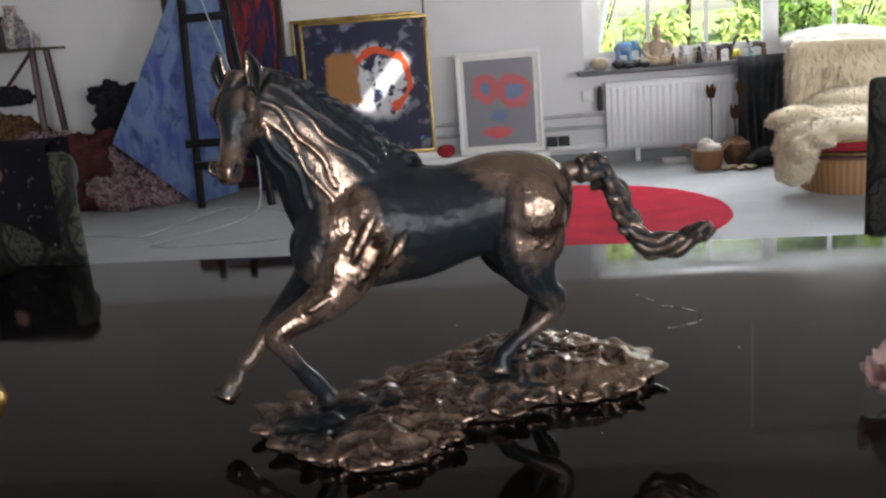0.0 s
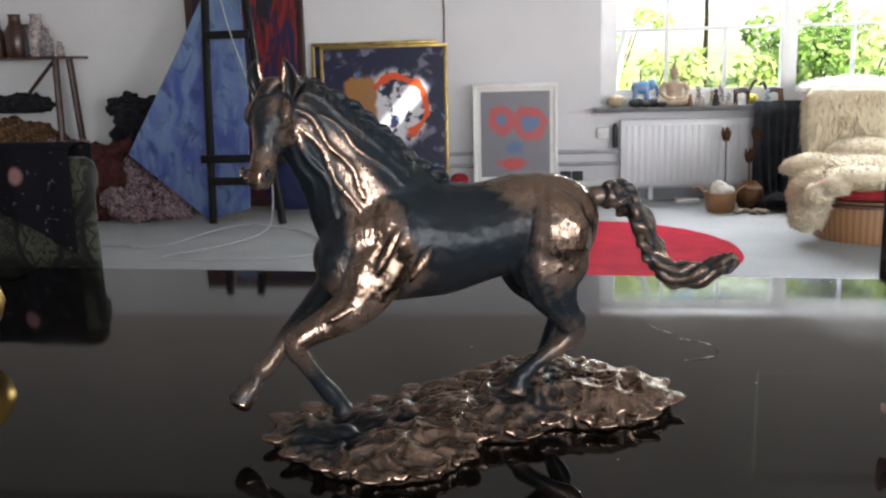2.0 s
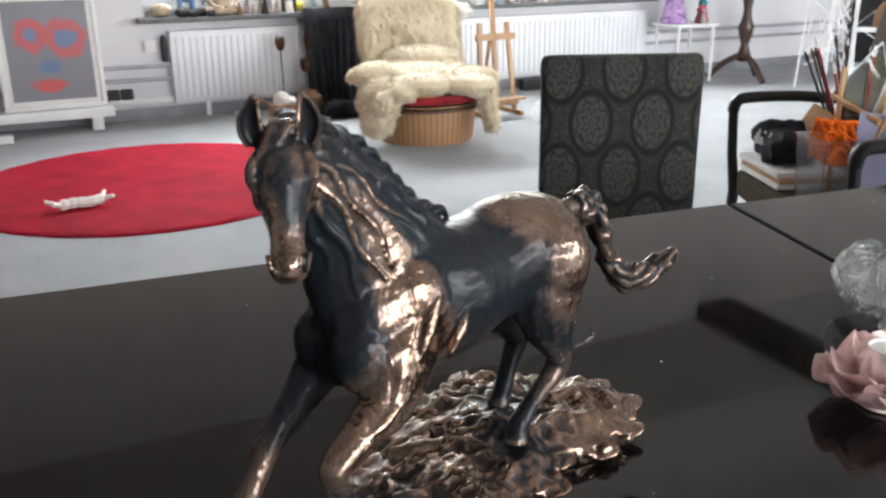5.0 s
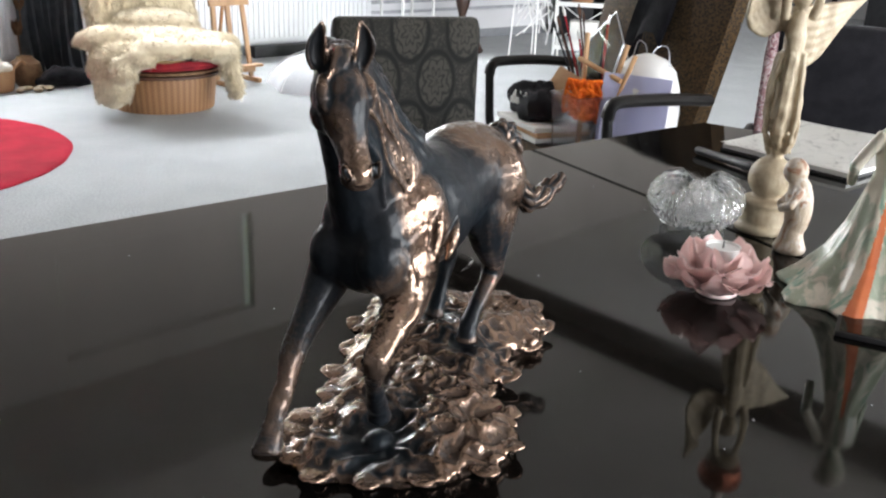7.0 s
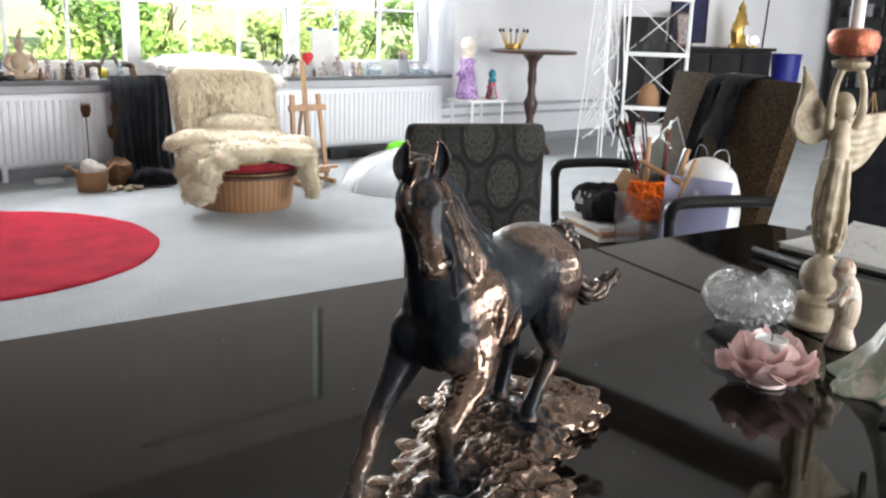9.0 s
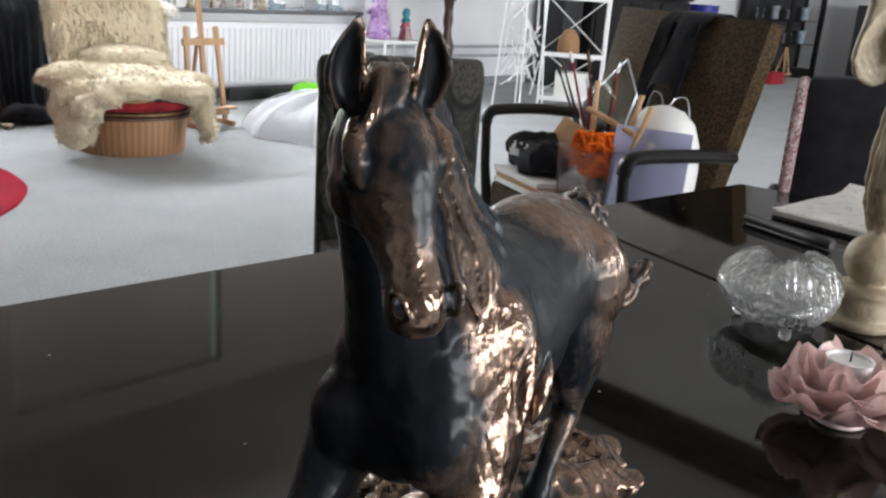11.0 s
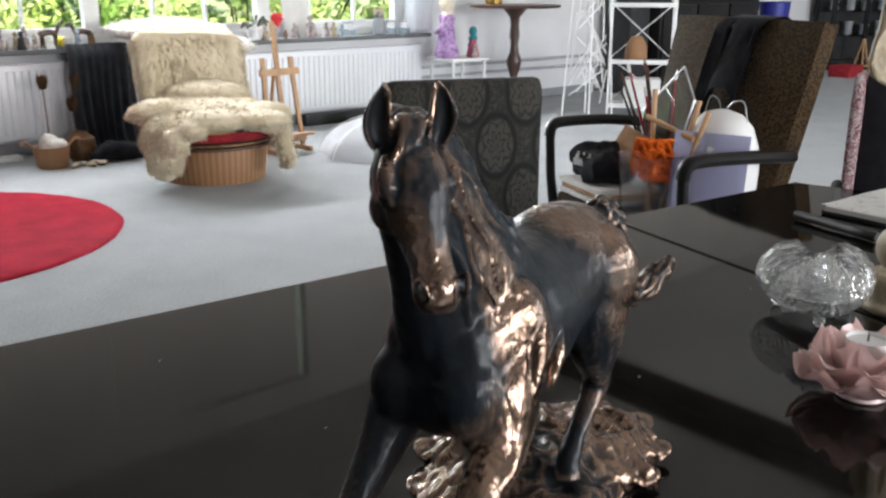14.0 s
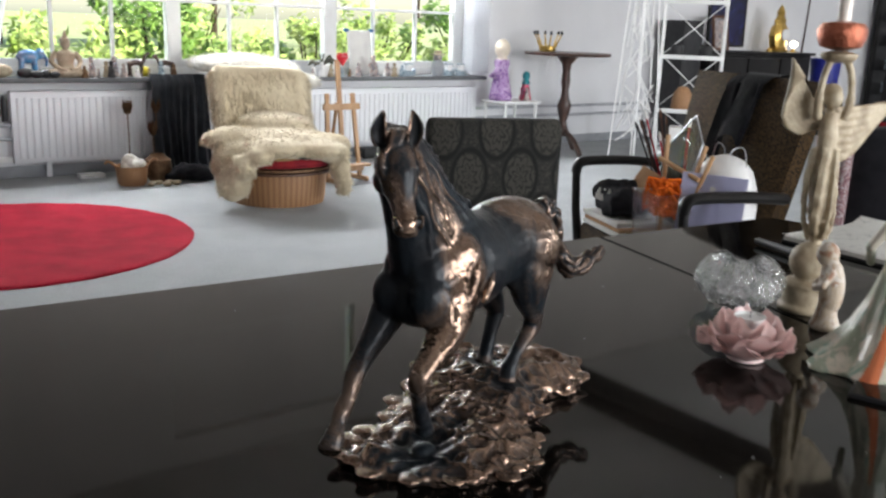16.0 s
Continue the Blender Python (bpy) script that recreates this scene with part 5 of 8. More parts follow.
def ac_pose(x, y, z, rx=0, ry=0, rz=0):
    return Matrix.Translation(ac(x, y, z)) @ placed(0, 0, 0, (-0.34, -0.94)) @ pose(0, 0, 0, rx, ry, rz)


# a black garment thrown over the armchair's back
bm = bmesh.new()
grid = []
for i in range(15):
    col = []
    for k in range(17):
        s = k / 16
        x = -0.10 + 0.23 * i / 14 + 0.04 * s * math.sin(i * 0.7)
        f = 0.012 * math.sin(i * 1.3 + 3 * s)
        if s < 0.2:
            y, z = 0.645 + f, 0.99 + 0.6 * s
        elif s < 0.32:
            a = (s - 0.2) / 0.12
            y, z = 0.645 - 0.14 * a, 1.113 + 0.014 * math.sin(math.pi * a)
        else:
            a = (s - 0.32) / 0.68
            y, z = 0.505 - 0.10 * a - abs(f) - 0.012, 1.113 - (0.30 + 0.08 * math.sin(i * 0.5)) * a
        col.append(bm.verts.new(ac(x, y, z)))
    grid.append(col)
for i in range(14):
    for k in range(16):
        bm.faces.new((grid[i][k], grid[i + 1][k], grid[i + 1][k + 1], grid[i][k + 1]))
bmesh.ops.solidify(bm, geom=bm.faces[:], thickness=0.004)
tagged(part("jacket", bm, "black_cloth"), "black garment thrown over the armchair's back", "jacket")

# on the armchair's seat
for i, (z, col, sx) in enumerate(((0.461, "paper", 0.0), (0.483, "cardboard", 0.015), (0.500, "paper", -0.01))):
    b = part("book", box(-0.36 + sx, -0.04 + sx, 0.0, 0.25, z, z + 0.0195 - 0.003 * (i == 1), 0.002), col)
    b.matrix_world = AC
    tagged(b, "flat pale book under a black bag on the armchair", "book", "books on the armchair")
bm = ball((0, 0, 0), (0.155, 0.10, 0.075), 28, 18)
ripple(bm, 0.035, 14, 3)
ripple(bm, 0.012, 45, 9)
for v in bm.verts:
    v.co.z = max(v.co.z, -0.06)
bag = part("bag", bm, "black_cloth", None)
bag.matrix_world = ac_pose(-0.23, 0.10, 0.583)
tagged(bag, "crumpled black bag with a pale print on the armchair", "bag")
bm = bmesh.new()
for k in range(9):
    add_box(bm, -0.05 + 0.011 * k, -0.043 + 0.011 * k, -0.09 + 0.002 * k, -0.086 + 0.002 * k, -0.005, 0.02 + 0.014 * (k % 3))
printed = part("print", bm, "paper", bag, "pale printed marks")
cb = part("cardboard_piece", box(-0.08, 0.08, -0.002, 0.002, 0, 0.13, 0.001), "cardboard")
cb.matrix_world = ac_pose(-0.14, 0.13, 0.60, -28, 14, 10)
tagged(cb, "torn piece of brown cardboard leaning on a bag", "cardboard")
# the clear tub with orange wool and sticks
tub = thing("storage_tub", ac_pose(0.13, 0.09, 0.4605, 0, 0, 4), "clear plastic tub full of orange wool and sticks", "tub")
bm = bmesh.new()
o, i_, h = 0.085, 0.080, 0.215
ring = lambda r, z, t: [bm.verts.new((sx * r * t, sy * r * t * 0.95, z)) for sx, sy in ((-1, -1), (1, -1), (1, 1), (-1, 1))]
rs = [ring(o, 0, 0.88), ring(o, h, 1.0), ring(o + 0.006, h, 1.0), ring(o + 0.006, h + 0.006, 1.0), ring(i_, h + 0.006, 1.0), ring(i_, 0.005, 0.88)]
for a, b in zip(rs, rs[1:]):
    for k in range(4):
        bm.faces.new((a[k], a[(k + 1) % 4], b[(k + 1) % 4], b[k]))
bm.faces.new(rs[0][::-1])
bm.faces.new(rs[-1])
part("tub_body", bm, "clear", tub, smooth=False)
bm = bmesh.new()
rnd = random.Random(3)
for k in range(46):
    ps = [Vector((rnd.uniform(-0.05, 0.055), rnd.uniform(-0.05, 0.05), rnd.uniform(0.13, 0.275))) for _ in range(4)]
    pp = smooth_path([tuple(p) for p in ps], 5)
    add_tube(bm, pp, [0.006] * len(pp), 5)
part("wool", bm, "orange", tub, "tangled orange wool")
for k, (x, y, tx, ty, l, mt) in enumerate(((-0.05, 0.03, -0.14, 0.1, 0.42, "pine"), (0.01, 0.05, 0.10, 0.22, 0.40, "pine"), (0.035, 0.04, 0.25, 0.2, 0.38, "pine"), (-0.02, 0.05, 0.02, 0.3, 0.40, "steel"))):
    d = Vector((tx, ty, 1)).normalized()
    p = Vector((x, y, 0.01))
    part("stick", tube([p, p + d * l], [0.009, 0.009] if mt == "pine" else [0.004, 0.004], 8), mt, tub)
d0 = Vector((-0.09, 0.03, 0.335))
part("stick", tube([d0, d0 + Vector((0.19, 0.05, -0.055))], [0.010, 0.010], 8), "pine", tub)
# brushes in a dark jar
jar = thing("brush_jar", ac_pose(-0.13, 0.30, 0.4605), "dark jar crowded with paint brushes", "jar")
part("jar_body", lathe([(0.05, 0), (0.055, 0.01), (0.055, 0.22), (0.052, 0.225), (0.048, 0.22), (0.047, 0.02)], 20), "black", jar)
for k in range(9):
    a = rnd.uniform(0, 6.28)
    q = rnd.uniform(0.06, 0.16)
    p0, p1 = Vector((0.015 * math.cos(a), 0.015 * math.sin(a), 0.05)), Vector((q * math.cos(a), q * math.sin(a) - 0.05, rnd.uniform(0.38, 0.49)))
    br = part("brush", tube([p0, p0.lerp(p1, 0.6), p1], [0.003, 0.005, 0.0035], 7), ("black", "red_cloth", "dark_wood")[k % 3], jar)
    part("bristles", tube([p1, p1 + (p1 - p0).normalized() * 0.02, p1 + (p1 - p0).normalized() * 0.04], [0.005, 0.007, 0.002], 7), ("black", "paper", "brown_wood")[k % 3], br)
# white oval shell, lilac papers and a clear sheet against the back
eg = thing("lampshade_shell", ac_pose(0.205, 0.300, 0.4605) @ Matrix.Diagonal((1.25, 0.92, 0.95, 1)), "smooth white oval shell with a wire loop on the armchair", "shell")
part("shell_body", lathe([(0.10, 0.0), (0.118, 0.10), (0.122, 0.19), (0.115, 0.27), (0.095, 0.335), (0.06, 0.375), (0.02, 0.390), (0.004, 0.392)], 28), "white_shell", eg)
bm = bmesh.new()
for sx in (-1, 1):
    pp = smooth_path([(sx * 0.01, 0, 0.385), (sx * 0.03, 0.005, 0.42), (sx * 0.07, 0.01, 0.425), (sx * 0.09, 0.01, 0.36)], 5)
    add_tube(bm, pp, [0.0022] * len(pp), 6)
part("wire_loop", bm, "steel", eg)
for k, (x, y, rz, w, h) in enumerate(((0.300, 0.175, 36, 0.25, 0.31), (0.325, 0.140, 30, 0.21, 0.22))):
    bm = bmesh.new()
    g = [[bm.verts.new((-w / 2 + w * i / 6, 0.012 * math.sin(i), h * j / 4)) for j in range(5)] for i in range(7)]
    for i in range(6):
        for j in range(4):
            bm.faces.new((g[i][j], g[i + 1][j], g[i + 1][j + 1], g[i][j + 1]))
    bmesh.ops.solidify(bm, geom=bm.faces[:], thickness=0.0015)
    p = part("paper_sheet", bm, "lilac")
    p.matrix_world = ac_pose(x, y, 0.4605, -9 - 2 * k, 0, rz)
    tagged(p, "pale lilac sheet of paper standing on the armchair", "paper", "papers on the armchair")
gl = part("acrylic_sheet", box(-0.14, 0.14, -0.002, 0.002, -0.14, 0.14, 0.0005), "acrylic")
gl.matrix_world = ac_pose(-0.04, 0.262, 0.757, -13, 0, 0) @ pose(0, 0, 0, 0, 45, 0)
tagged(gl, "clear acrylic sheet leaning on the armchair's back", "acrylic sheet")
bm = bmesh.new()
for a, b in (((-0.142, -0.142), (-0.142, 0.142)), ((-0.142, 0.142), (0.142, 0.142)), ((0.142, 0.142), (0.142, -0.142)), ((0.142, -0.142), (-0.142, -0.142))):
    add_tube(bm, [(a[0], 0, a[1]), (b[0], 0, b[1])], [0.0032, 0.0032], 6)
part("sheet_edge", bm, "steel", gl)

# ---------------------------------------------------------------- on the tables
# pink porcelain rose with a tea light
FX, FY = 0.702, 0.826
rose = thing("rose_candle_holder", pose(FX, FY, T) @ Matrix.Diagonal((0.97, 0.97, 1.25, 1)), "pale pink porcelain rose with a white tea light", "candle holder")
part("foot", lathe([(0.028, 0), (0.031, 0.002), (0.030, 0.007), (0.028, 0.016)], 28), "pink_glaze", rose)


def petal(r, reach, lift, width, curl, seed):
    bm = bmesh.new()
    n, k = 12, 10
    g = []
    for i in range(n + 1):
        u = i / n
        row = []
        for j in range(k + 1):
            v = j / k * 2 - 1
            w = width * min(1.0, 0.45 + 1.1 * u) * max(0.62, 1 - max(0.0, (u - 0.66) / 0.36) ** 2.2) ** 0.5
            rad = r + reach * u * (1 - 0.26 * v * v)
            zz = lift * u ** 1.3 - curl * max(0, u - 0.7) ** 2 * 6 + 0.05 * width * v * v + 0.004 * noise.noise(Vector((u * 4, v * 3, seed)))
            row.append(bm.verts.new((rad, v * w * 0.5, zz + 0.0065 * u * u * math.sin(v * 4.6 + 1.7 * seed))))
        g.append(row)
    for i in range(n):
        for j in range(k):
            bm.faces.new((g[i][j], g[i + 1][j], g[i + 1][j + 1], g[i][j + 1]))
    bmesh.ops.solidify(bm, geom=bm.faces[:], thickness=0.0022)
    return bm


for layer, (n, r, reach, lift, width, curl, z) in enumerate(((6, 0.020, 0.060, 0.030, 0.122, 0.012, 0.004), (5, 0.020, 0.046, 0.040, 0.108, 0.014, 0.011), (5, 0.020, 0.022, 0.048, 0.074, 0.008, 0.014))):
    for k in range(n):
        p = part("petal", petal(r, reach * (0.92 + 0.16 * ((k * 37) % 5) / 4), lift, width, curl, k + 10 * layer), "pink_glaze", rose)
        p.matrix_local = pose(0, 0, z, 0, 0, 360 / n * (k + 0.5 * layer) + 7 * ((k * 13) % 3))
cup = part("tea_light", lathe([(0.024, 0.030), (0.025, 0.058), (0.0265, 0.060), (0.0245, 0.060), (0.0235, 0.057)], 24), "white_shell", rose, "white tea light")
part("wick", tube([(0, 0, 0.055), (0.001, 0, 0.066)], [0.0012, 0.001], 6), "black", cup)
part("wax", lathe([(0.022, 0.05), (0.022, 0.0565), (0.002, 0.057)], 20), "wax", cup)

# cut crystal bowl in three scrolled lobes
M["crystal"] = glass_material("cut_crystal", (0.98, 0.99, 1.0), 0.02, 1.52)
M["crystal"].node_tree.nodes["Principled BSDF"].inputs["Transmission Weight"].default_value = 0.90
BX, BY = 0.925, 1.005


def crystal_skin():
    """A lobed bowl with a bulging wall, fans of slanting cuts on each lobe and a scalloped rim."""
    bm = bmesh.new()
    na, outer, inner = 260, 40, 12
    turn = radians(215)

    def spot(a, h, inside):
        lobe = math.cos(3 * (a - turn))
        prof = ((0.036, 0.012), (0.062, 0.014), (0.080, 0.025), (0.088, 0.040), (0.084, 0.057), (0.066, 0.072), (0.040, 0.079))
        x = h * (len(prof) - 1.0001)
        i, w = int(x), x - int(x)
        r = prof[i][0] * (1 - w) + prof[i + 1][0] * w
        z = prof[i][1] * (1 - w) + prof[i + 1][1] * w
        r *= 1 + 0.24 * lobe * min(1, h * 2) * (1 - 0.5 * h)
        z += h * h * (0.010 * lobe + 0.0025 * math.cos(30 * a))
        if inside:
            return (r - 0.006) * math.cos(a), (r - 0.006) * math.sin(a), max(z - 0.003, 0.021)
        return r * math.cos(a), r * math.sin(a), z

    def cut_depth(a, h):
        off = (a - turn + math.pi / 3) % (2 * math.pi / 3) - math.pi / 3
        p, q = off * 0.088, (h - 0.56) * 0.120
        d = math.hypot(p, q)
        if d < 0.046:
            th = math.atan2(q, p)
            return (0.0044 * abs(math.sin(8 * th + 38 * d)) - 0.0028) * min(1, d / 0.010) * (1 - (d / 0.046) ** 6) + (0.0025 if d < 0.007 else 0)
        return 0.0024 * abs(math.sin(15 * a + 22 * h)) * abs(math.sin(15 * a - 22 * h)) * min(1, h * 3) * min(1, (1 - h) * 8)

    rings = []
    for k in range(outer + 1):
        rings.append([bm.verts.new(spot(2 * math.pi * j / na, k / outer, False)) for j in range(na)])
    for k in range(inner, -1, -1):
        rings.append([bm.verts.new(spot(2 * math.pi * j / na, k / inner, True)) for j in range(na)])
    for lo, hi in zip(rings, rings[1:]):
        for j in range(na):
            bm.faces.new((lo[j], lo[(j + 1) % na], hi[(j + 1) % na], hi[j]))
    bm.faces.new(rings[0][::-1])
    bm.faces.new(rings[-1])
    bm.normal_update()
    moves = [(v, v.normal * cut_depth(2 * math.pi * j / na, k / outer)) for k in range(1, outer) for j, v in enumerate(rings[k])]
    for v, step_ in moves:
        v.co += step_
    return bm


bowl = thing("crystal_bowl", pose(BX, BY, T) @ Matrix.Diagonal((0.90, 0.90, 1.22, 1)), "lobed cut crystal bowl with fan cuts and ball feet", "bowl")
part("bowl_body", crystal_skin(), "crystal", bowl, angle=14)
for k in range(3):
    a = radians(215 + 120 * k)
    part("foot", ball((0.064 * math.cos(a), 0.064 * math.sin(a), 0.0095), 0.0095, 16, 10), "crystal", bowl)

# the winged candle bearer
AX, AY = 1.045, 0.935
bm = bmesh.new()
add_lathe(bm, [(0.050, 0), (0.052, 0.008), (0.044, 0.016), (0.042, 0.046), (0.045, 0.052), (0.040, 0.060), (0.022, 0.064)], 28)
add_ball(bm, (0, 0, 0.097), 0.0395, 28, 18)
rnd = random.Random(17)
for k in range(9):                                    # the gown: loose folds from the feet to the waist
    a = 2 * math.pi * k / 9 + rnd.uniform(-0.2, 0.2)
    w = rnd.uniform(0.85, 1.15)
    pp = smooth_path([(0.016 * w * math.cos(a) + 0.006, 0.016 * math.sin(a), 0.138 + rnd.uniform(-0.012, 0.02)), (0.029 * w * math.cos(a + 0.2) + 0.003, 0.024 * math.sin(a + 0.2), 0.18), (0.030 * w * math.cos(a + 0.35), 0.024 * math.sin(a + 0.35), 0.25), (0.023 * math.cos(a + 0.5), 0.018 * math.sin(a + 0.5), 0.318)], 4)
    add_tube(bm, pp, [0.0036 + 0.0026 * math.sin(1.3 * i + k) ** 2 for i in range(len(pp))], 8)
add_tube(bm, [(0.004, 0, 0.13), (0.004, 0, 0.16), (0.002, 0, 0.2), (0, 0, 0.30), (0, 0, 0.345), (0, 0, 0.385)], [(0.011, 0.011), (0.014, 0.012), (0.021, 0.018), (0.020, 0.016), (0.025, 0.018), (0.010, 0.010)], 16)
add_ball(bm, (0, -0.002, 0.412), (0.0165, 0.019, 0.022), 16, 12)
add_ball(bm, (0, 0.006, 0.420), (0.019, 0.019, 0.019), 14, 10)
for sx in (-1, 1):                                    # raised arms
    add_tube(bm, smooth_path([(sx * 0.026, 0, 0.372), (sx * 0.031, -0.006, 0.41), (sx * 0.026, -0.006, 0.455), (sx * 0.014, -0.004, 0.485)], 4), [0.0085] * 5 + [0.0068] * 8, 8)
add_lathe(bm, [(0.014, 0.476), (0.030, 0.482), (0.034, 0.492), (0.012, 0.498)], 18)
def add_wing(bm, root, along, across, length, width, feathers=7):
    """A thick leaf-shaped wing with a rolled leading edge and ridges of feathers that end in a scalloped rim."""
    out = along.cross(across).normalized()
    n, k = 26, 36
    for face in (1, -1):
        g = []
        for i in range(n + 1):
            u = i / n
            row = []
            for j in range(k + 1):
                v = j / k
                w = width * math.sin(math.pi * min(1, 0.16 + 0.84 * u)) ** 0.55 * (1 - 0.40 * u)
                reach = length * u * (1 - 0.30 * v * v) + 0.006 * abs(math.sin(math.pi * feathers * v)) * u
                ridge = 0.0024 * abs(math.sin(math.pi * (feathers * v + 0.6 * u))) + 0.0014 * math.sin(9 * math.pi * u) * (u < 0.55)
                t = 0.0062 * (1 - 0.55 * u) * (1 - 0.5 * v) + ridge
                row.append(bm.verts.new(root + along * reach + across * w * v + out * (face * t + 0.030 * u * u)))
            g.append(row)
        for i in range(n):
            for j in range(k):
                q = (g[i][j], g[i + 1][j], g[i + 1][j + 1], g[i][j + 1])
                bm.faces.new(q if face > 0 else q[::-1])
        if face > 0:
            front = g
    rim = lambda g: [r[0] for r in g] + g[-1][1:] + [r[-1] for r in g[-2::-1]] + g[0][-2:0:-1]
    fr, bk_ = rim(front), rim(g)
    for i in range(len(fr)):
        j = (i + 1) % len(fr)
        bm.faces.new((fr[j], fr[i], bk_[i], bk_[j]))


def tilt(deg, y=0.0):
    return Vector((math.cos(radians(deg)), y, math.sin(radians(deg)))).normalized()


add_wing(bm, Vector((0.008, 0.020, 0.362)), tilt(127, 0.10), tilt(204, 0.05), 0.150, 0.085)
add_wing(bm, Vector((0.002, 0.022, 0.392)), tilt(4, 0.12), tilt(-84, 0.05), 0.185, 0.125)
angel_mesh = fused("winged_statue", bm, 0.0028, 1)
angel_mesh.materials.append(M["cream_resin"])
angel_mesh.shade_smooth()
angel = tagged(new("winged_statue", angel_mesh), "cream resin statue of a winged figure on a globe", "statue")
angel.matrix_world = pose(AX, AY, T, 0, 0, -30)
cnd = thing("candle", angel.matrix_world @ pose(0, 0, 0.4985), "white candle in a copper bead ring on the statue", "candle")
part("bead_ring", lathe([(0.012, 0.0), (0.036, 0.006), (0.042, 0.020), (0.042, 0.036), (0.036, 0.048), (0.012, 0.052)], 24, None, lambda a, i: 1 + 0.05 * math.cos(12 * a + 2 * i)), "copper_beads", cnd)
part("wax_stick", lathe([(0.012, 0.05), (0.012, 0.22), (0.009, 0.235), (0.002, 0.238)], 18), "wax", cnd)

# small figure with an orange cap beside it
bm = bmesh.new()
add_lathe(bm, [(0.024, 0), (0.027, 0.006), (0.020, 0.02), (0.015, 0.045), (0.019, 0.075), (0.018, 0.095), (0.008, 0.105)], 18)
add_ball(bm, (0, -0.010, 0.112), (0.017, 0.020, 0.018))
add_ball(bm, (0, 0.004, 0.06), (0.022, 0.022, 0.042))
for sx in (-1, 1):
    add_tube(bm, [(sx * 0.018, 0, 0.092), (sx * 0.030, -0.012, 0.07), (sx * 0.012, -0.026, 0.062)], [0.008, 0.007, 0.006], 8)
M["figurine"] = pattern_material("painted_bisque", 0.5, marbled([(0.46, 0.37, 0.28), (0.30, 0.16, 0.10), (0.52, 0.46, 0.40)], 30))
fm = fused("small_figurine", bm, 0.0022, 1)
fm.materials.append(M["figurine"])
fm.shade_smooth()
sf = tagged(new("small_figurine", fm), "small white and orange figurine beside the winged statue", "figurine")
sf.matrix_world = pose(0.968, 0.846, T, 0, 0, -150)
sf.scale = (1.02, 1.02, 1.25)

# porcelain lady in a wide ruffled skirt
bm = bmesh.new()
folds = lambda a, i: 1 + 0.13 * 0.82 ** i * math.cos(8 * a + 0.35 * i) + 0.05 * math.cos(3 * a + i)
add_lathe(bm, [(0.118, 0.0), (0.121, 0.006), (0.094, 0.028), (0.066, 0.065), (0.047, 0.11), (0.033, 0.16), (0.024, 0.195), (0.028, 0.225), (0.030, 0.245), (0.012, 0.262), (0.011, 0.275)], 48, None, folds)
add_ball(bm, (0, 0, 0.297), (0.021, 0.023, 0.027))
add_ball(bm, (0.004, 0.008, 0.306), (0.026, 0.026, 0.024))
for sx in (-1, 1):
    add_tube(bm, [(sx * 0.026, 0, 0.25), (sx * 0.052, -0.015, 0.20), (sx * 0.030, -0.045, 0.165)], [0.010, 0.009, 0.007], 8)
lm = fused("porcelain_lady", bm, 0.0028, 1)
lm.materials.append(M["lady_glaze"])
lm.materials.append(material("orange_glaze", (0.60, 0.17, 0.06), 0.3, second=(0.5, 0.12, 0.04), scale=20, coat=0.3))
for p in lm.polygons:                                 # one orange sash down the skirt
    if p.center.z < 0.2 and abs(math.atan2(p.center.y, p.center.x) - 0.75 - 1.2 * p.center.z) < 0.11:
        p.material_index = 1
lm.shade_smooth()
lady = tagged(new("porcelain_lady", lm), "porcelain figure in a ruffled green and orange skirt", "figurine")
lady.matrix_world = pose(0.875, 0.675, T, 0, 0, 150)

# dark glass block behind the lady, and a flat black phone
ph = thing("mobile_phone", pose(0.755, 0.585, T, 0, 0, 20), "black mobile phone with a glossy screen lying on the table", "phone")
part("phone_body", box(-0.037, 0.037, -0.075, 0.075, 0.0, 0.008, 0.003), "black", ph)
part("screen", box(-0.034, 0.034, -0.070, 0.070, 0.0082, 0.0088), "table", ph, smooth=False)

# sketch pad with loose sheets, marker pen
pad = thing("sketch_pad", placed(1.69, 1.135, T, (0.86, -0.06)), "open sketch pad with a pencil drawing on white paper", "sketch pad")
part("cover", box(-0.165, 0.165, -0.165, 0.165, 0.0, 0.006, 0.001), "black", pad)
part("page_block", box(-0.162, 0.162, -0.161, 0.161, 0.0062, 0.0165, 0.001), "paper", pad, smooth=False)
bm = bmesh.new()
g = [[bm.verts.new((-0.17 + 0.345 * i / 10, -0.165 + 0.33 * j / 6, 0.0215 + 0.004 * math.sin(i * 0.9) * math.sin(j) + 0.02 * max(0, (i - 8) / 2) ** 2)) for j in range(7)] for i in range(11)]
for i in range(10):
    for j in range(6):
        bm.faces.new((g[i][j], g[i + 1][j], g[i + 1][j + 1], g[i][j + 1]))
bmesh.ops.solidify(bm, geom=bm.faces[:], thickness=0.001)
part("top_page", bm, "sketch", pad)
pen = thing("marker_pen", pose(1.42, 1.225, T + 0.011, 0, 0, math.degrees(math.atan2(-0.18, -0.045))), "thick black marker pen lying on the table", "pen")
bm = bmesh.new()
add_tube(bm, [(-0.10, 0, 0), (-0.095, 0, 0), (0.05, 0, 0), (0.052, 0, 0), (0.10, 0, 0), (0.105, 0, 0)], [0.007, 0.0095, 0.0095, 0.011, 0.0105, 0.008], 14)
part("barrel", bm, "black", pen)

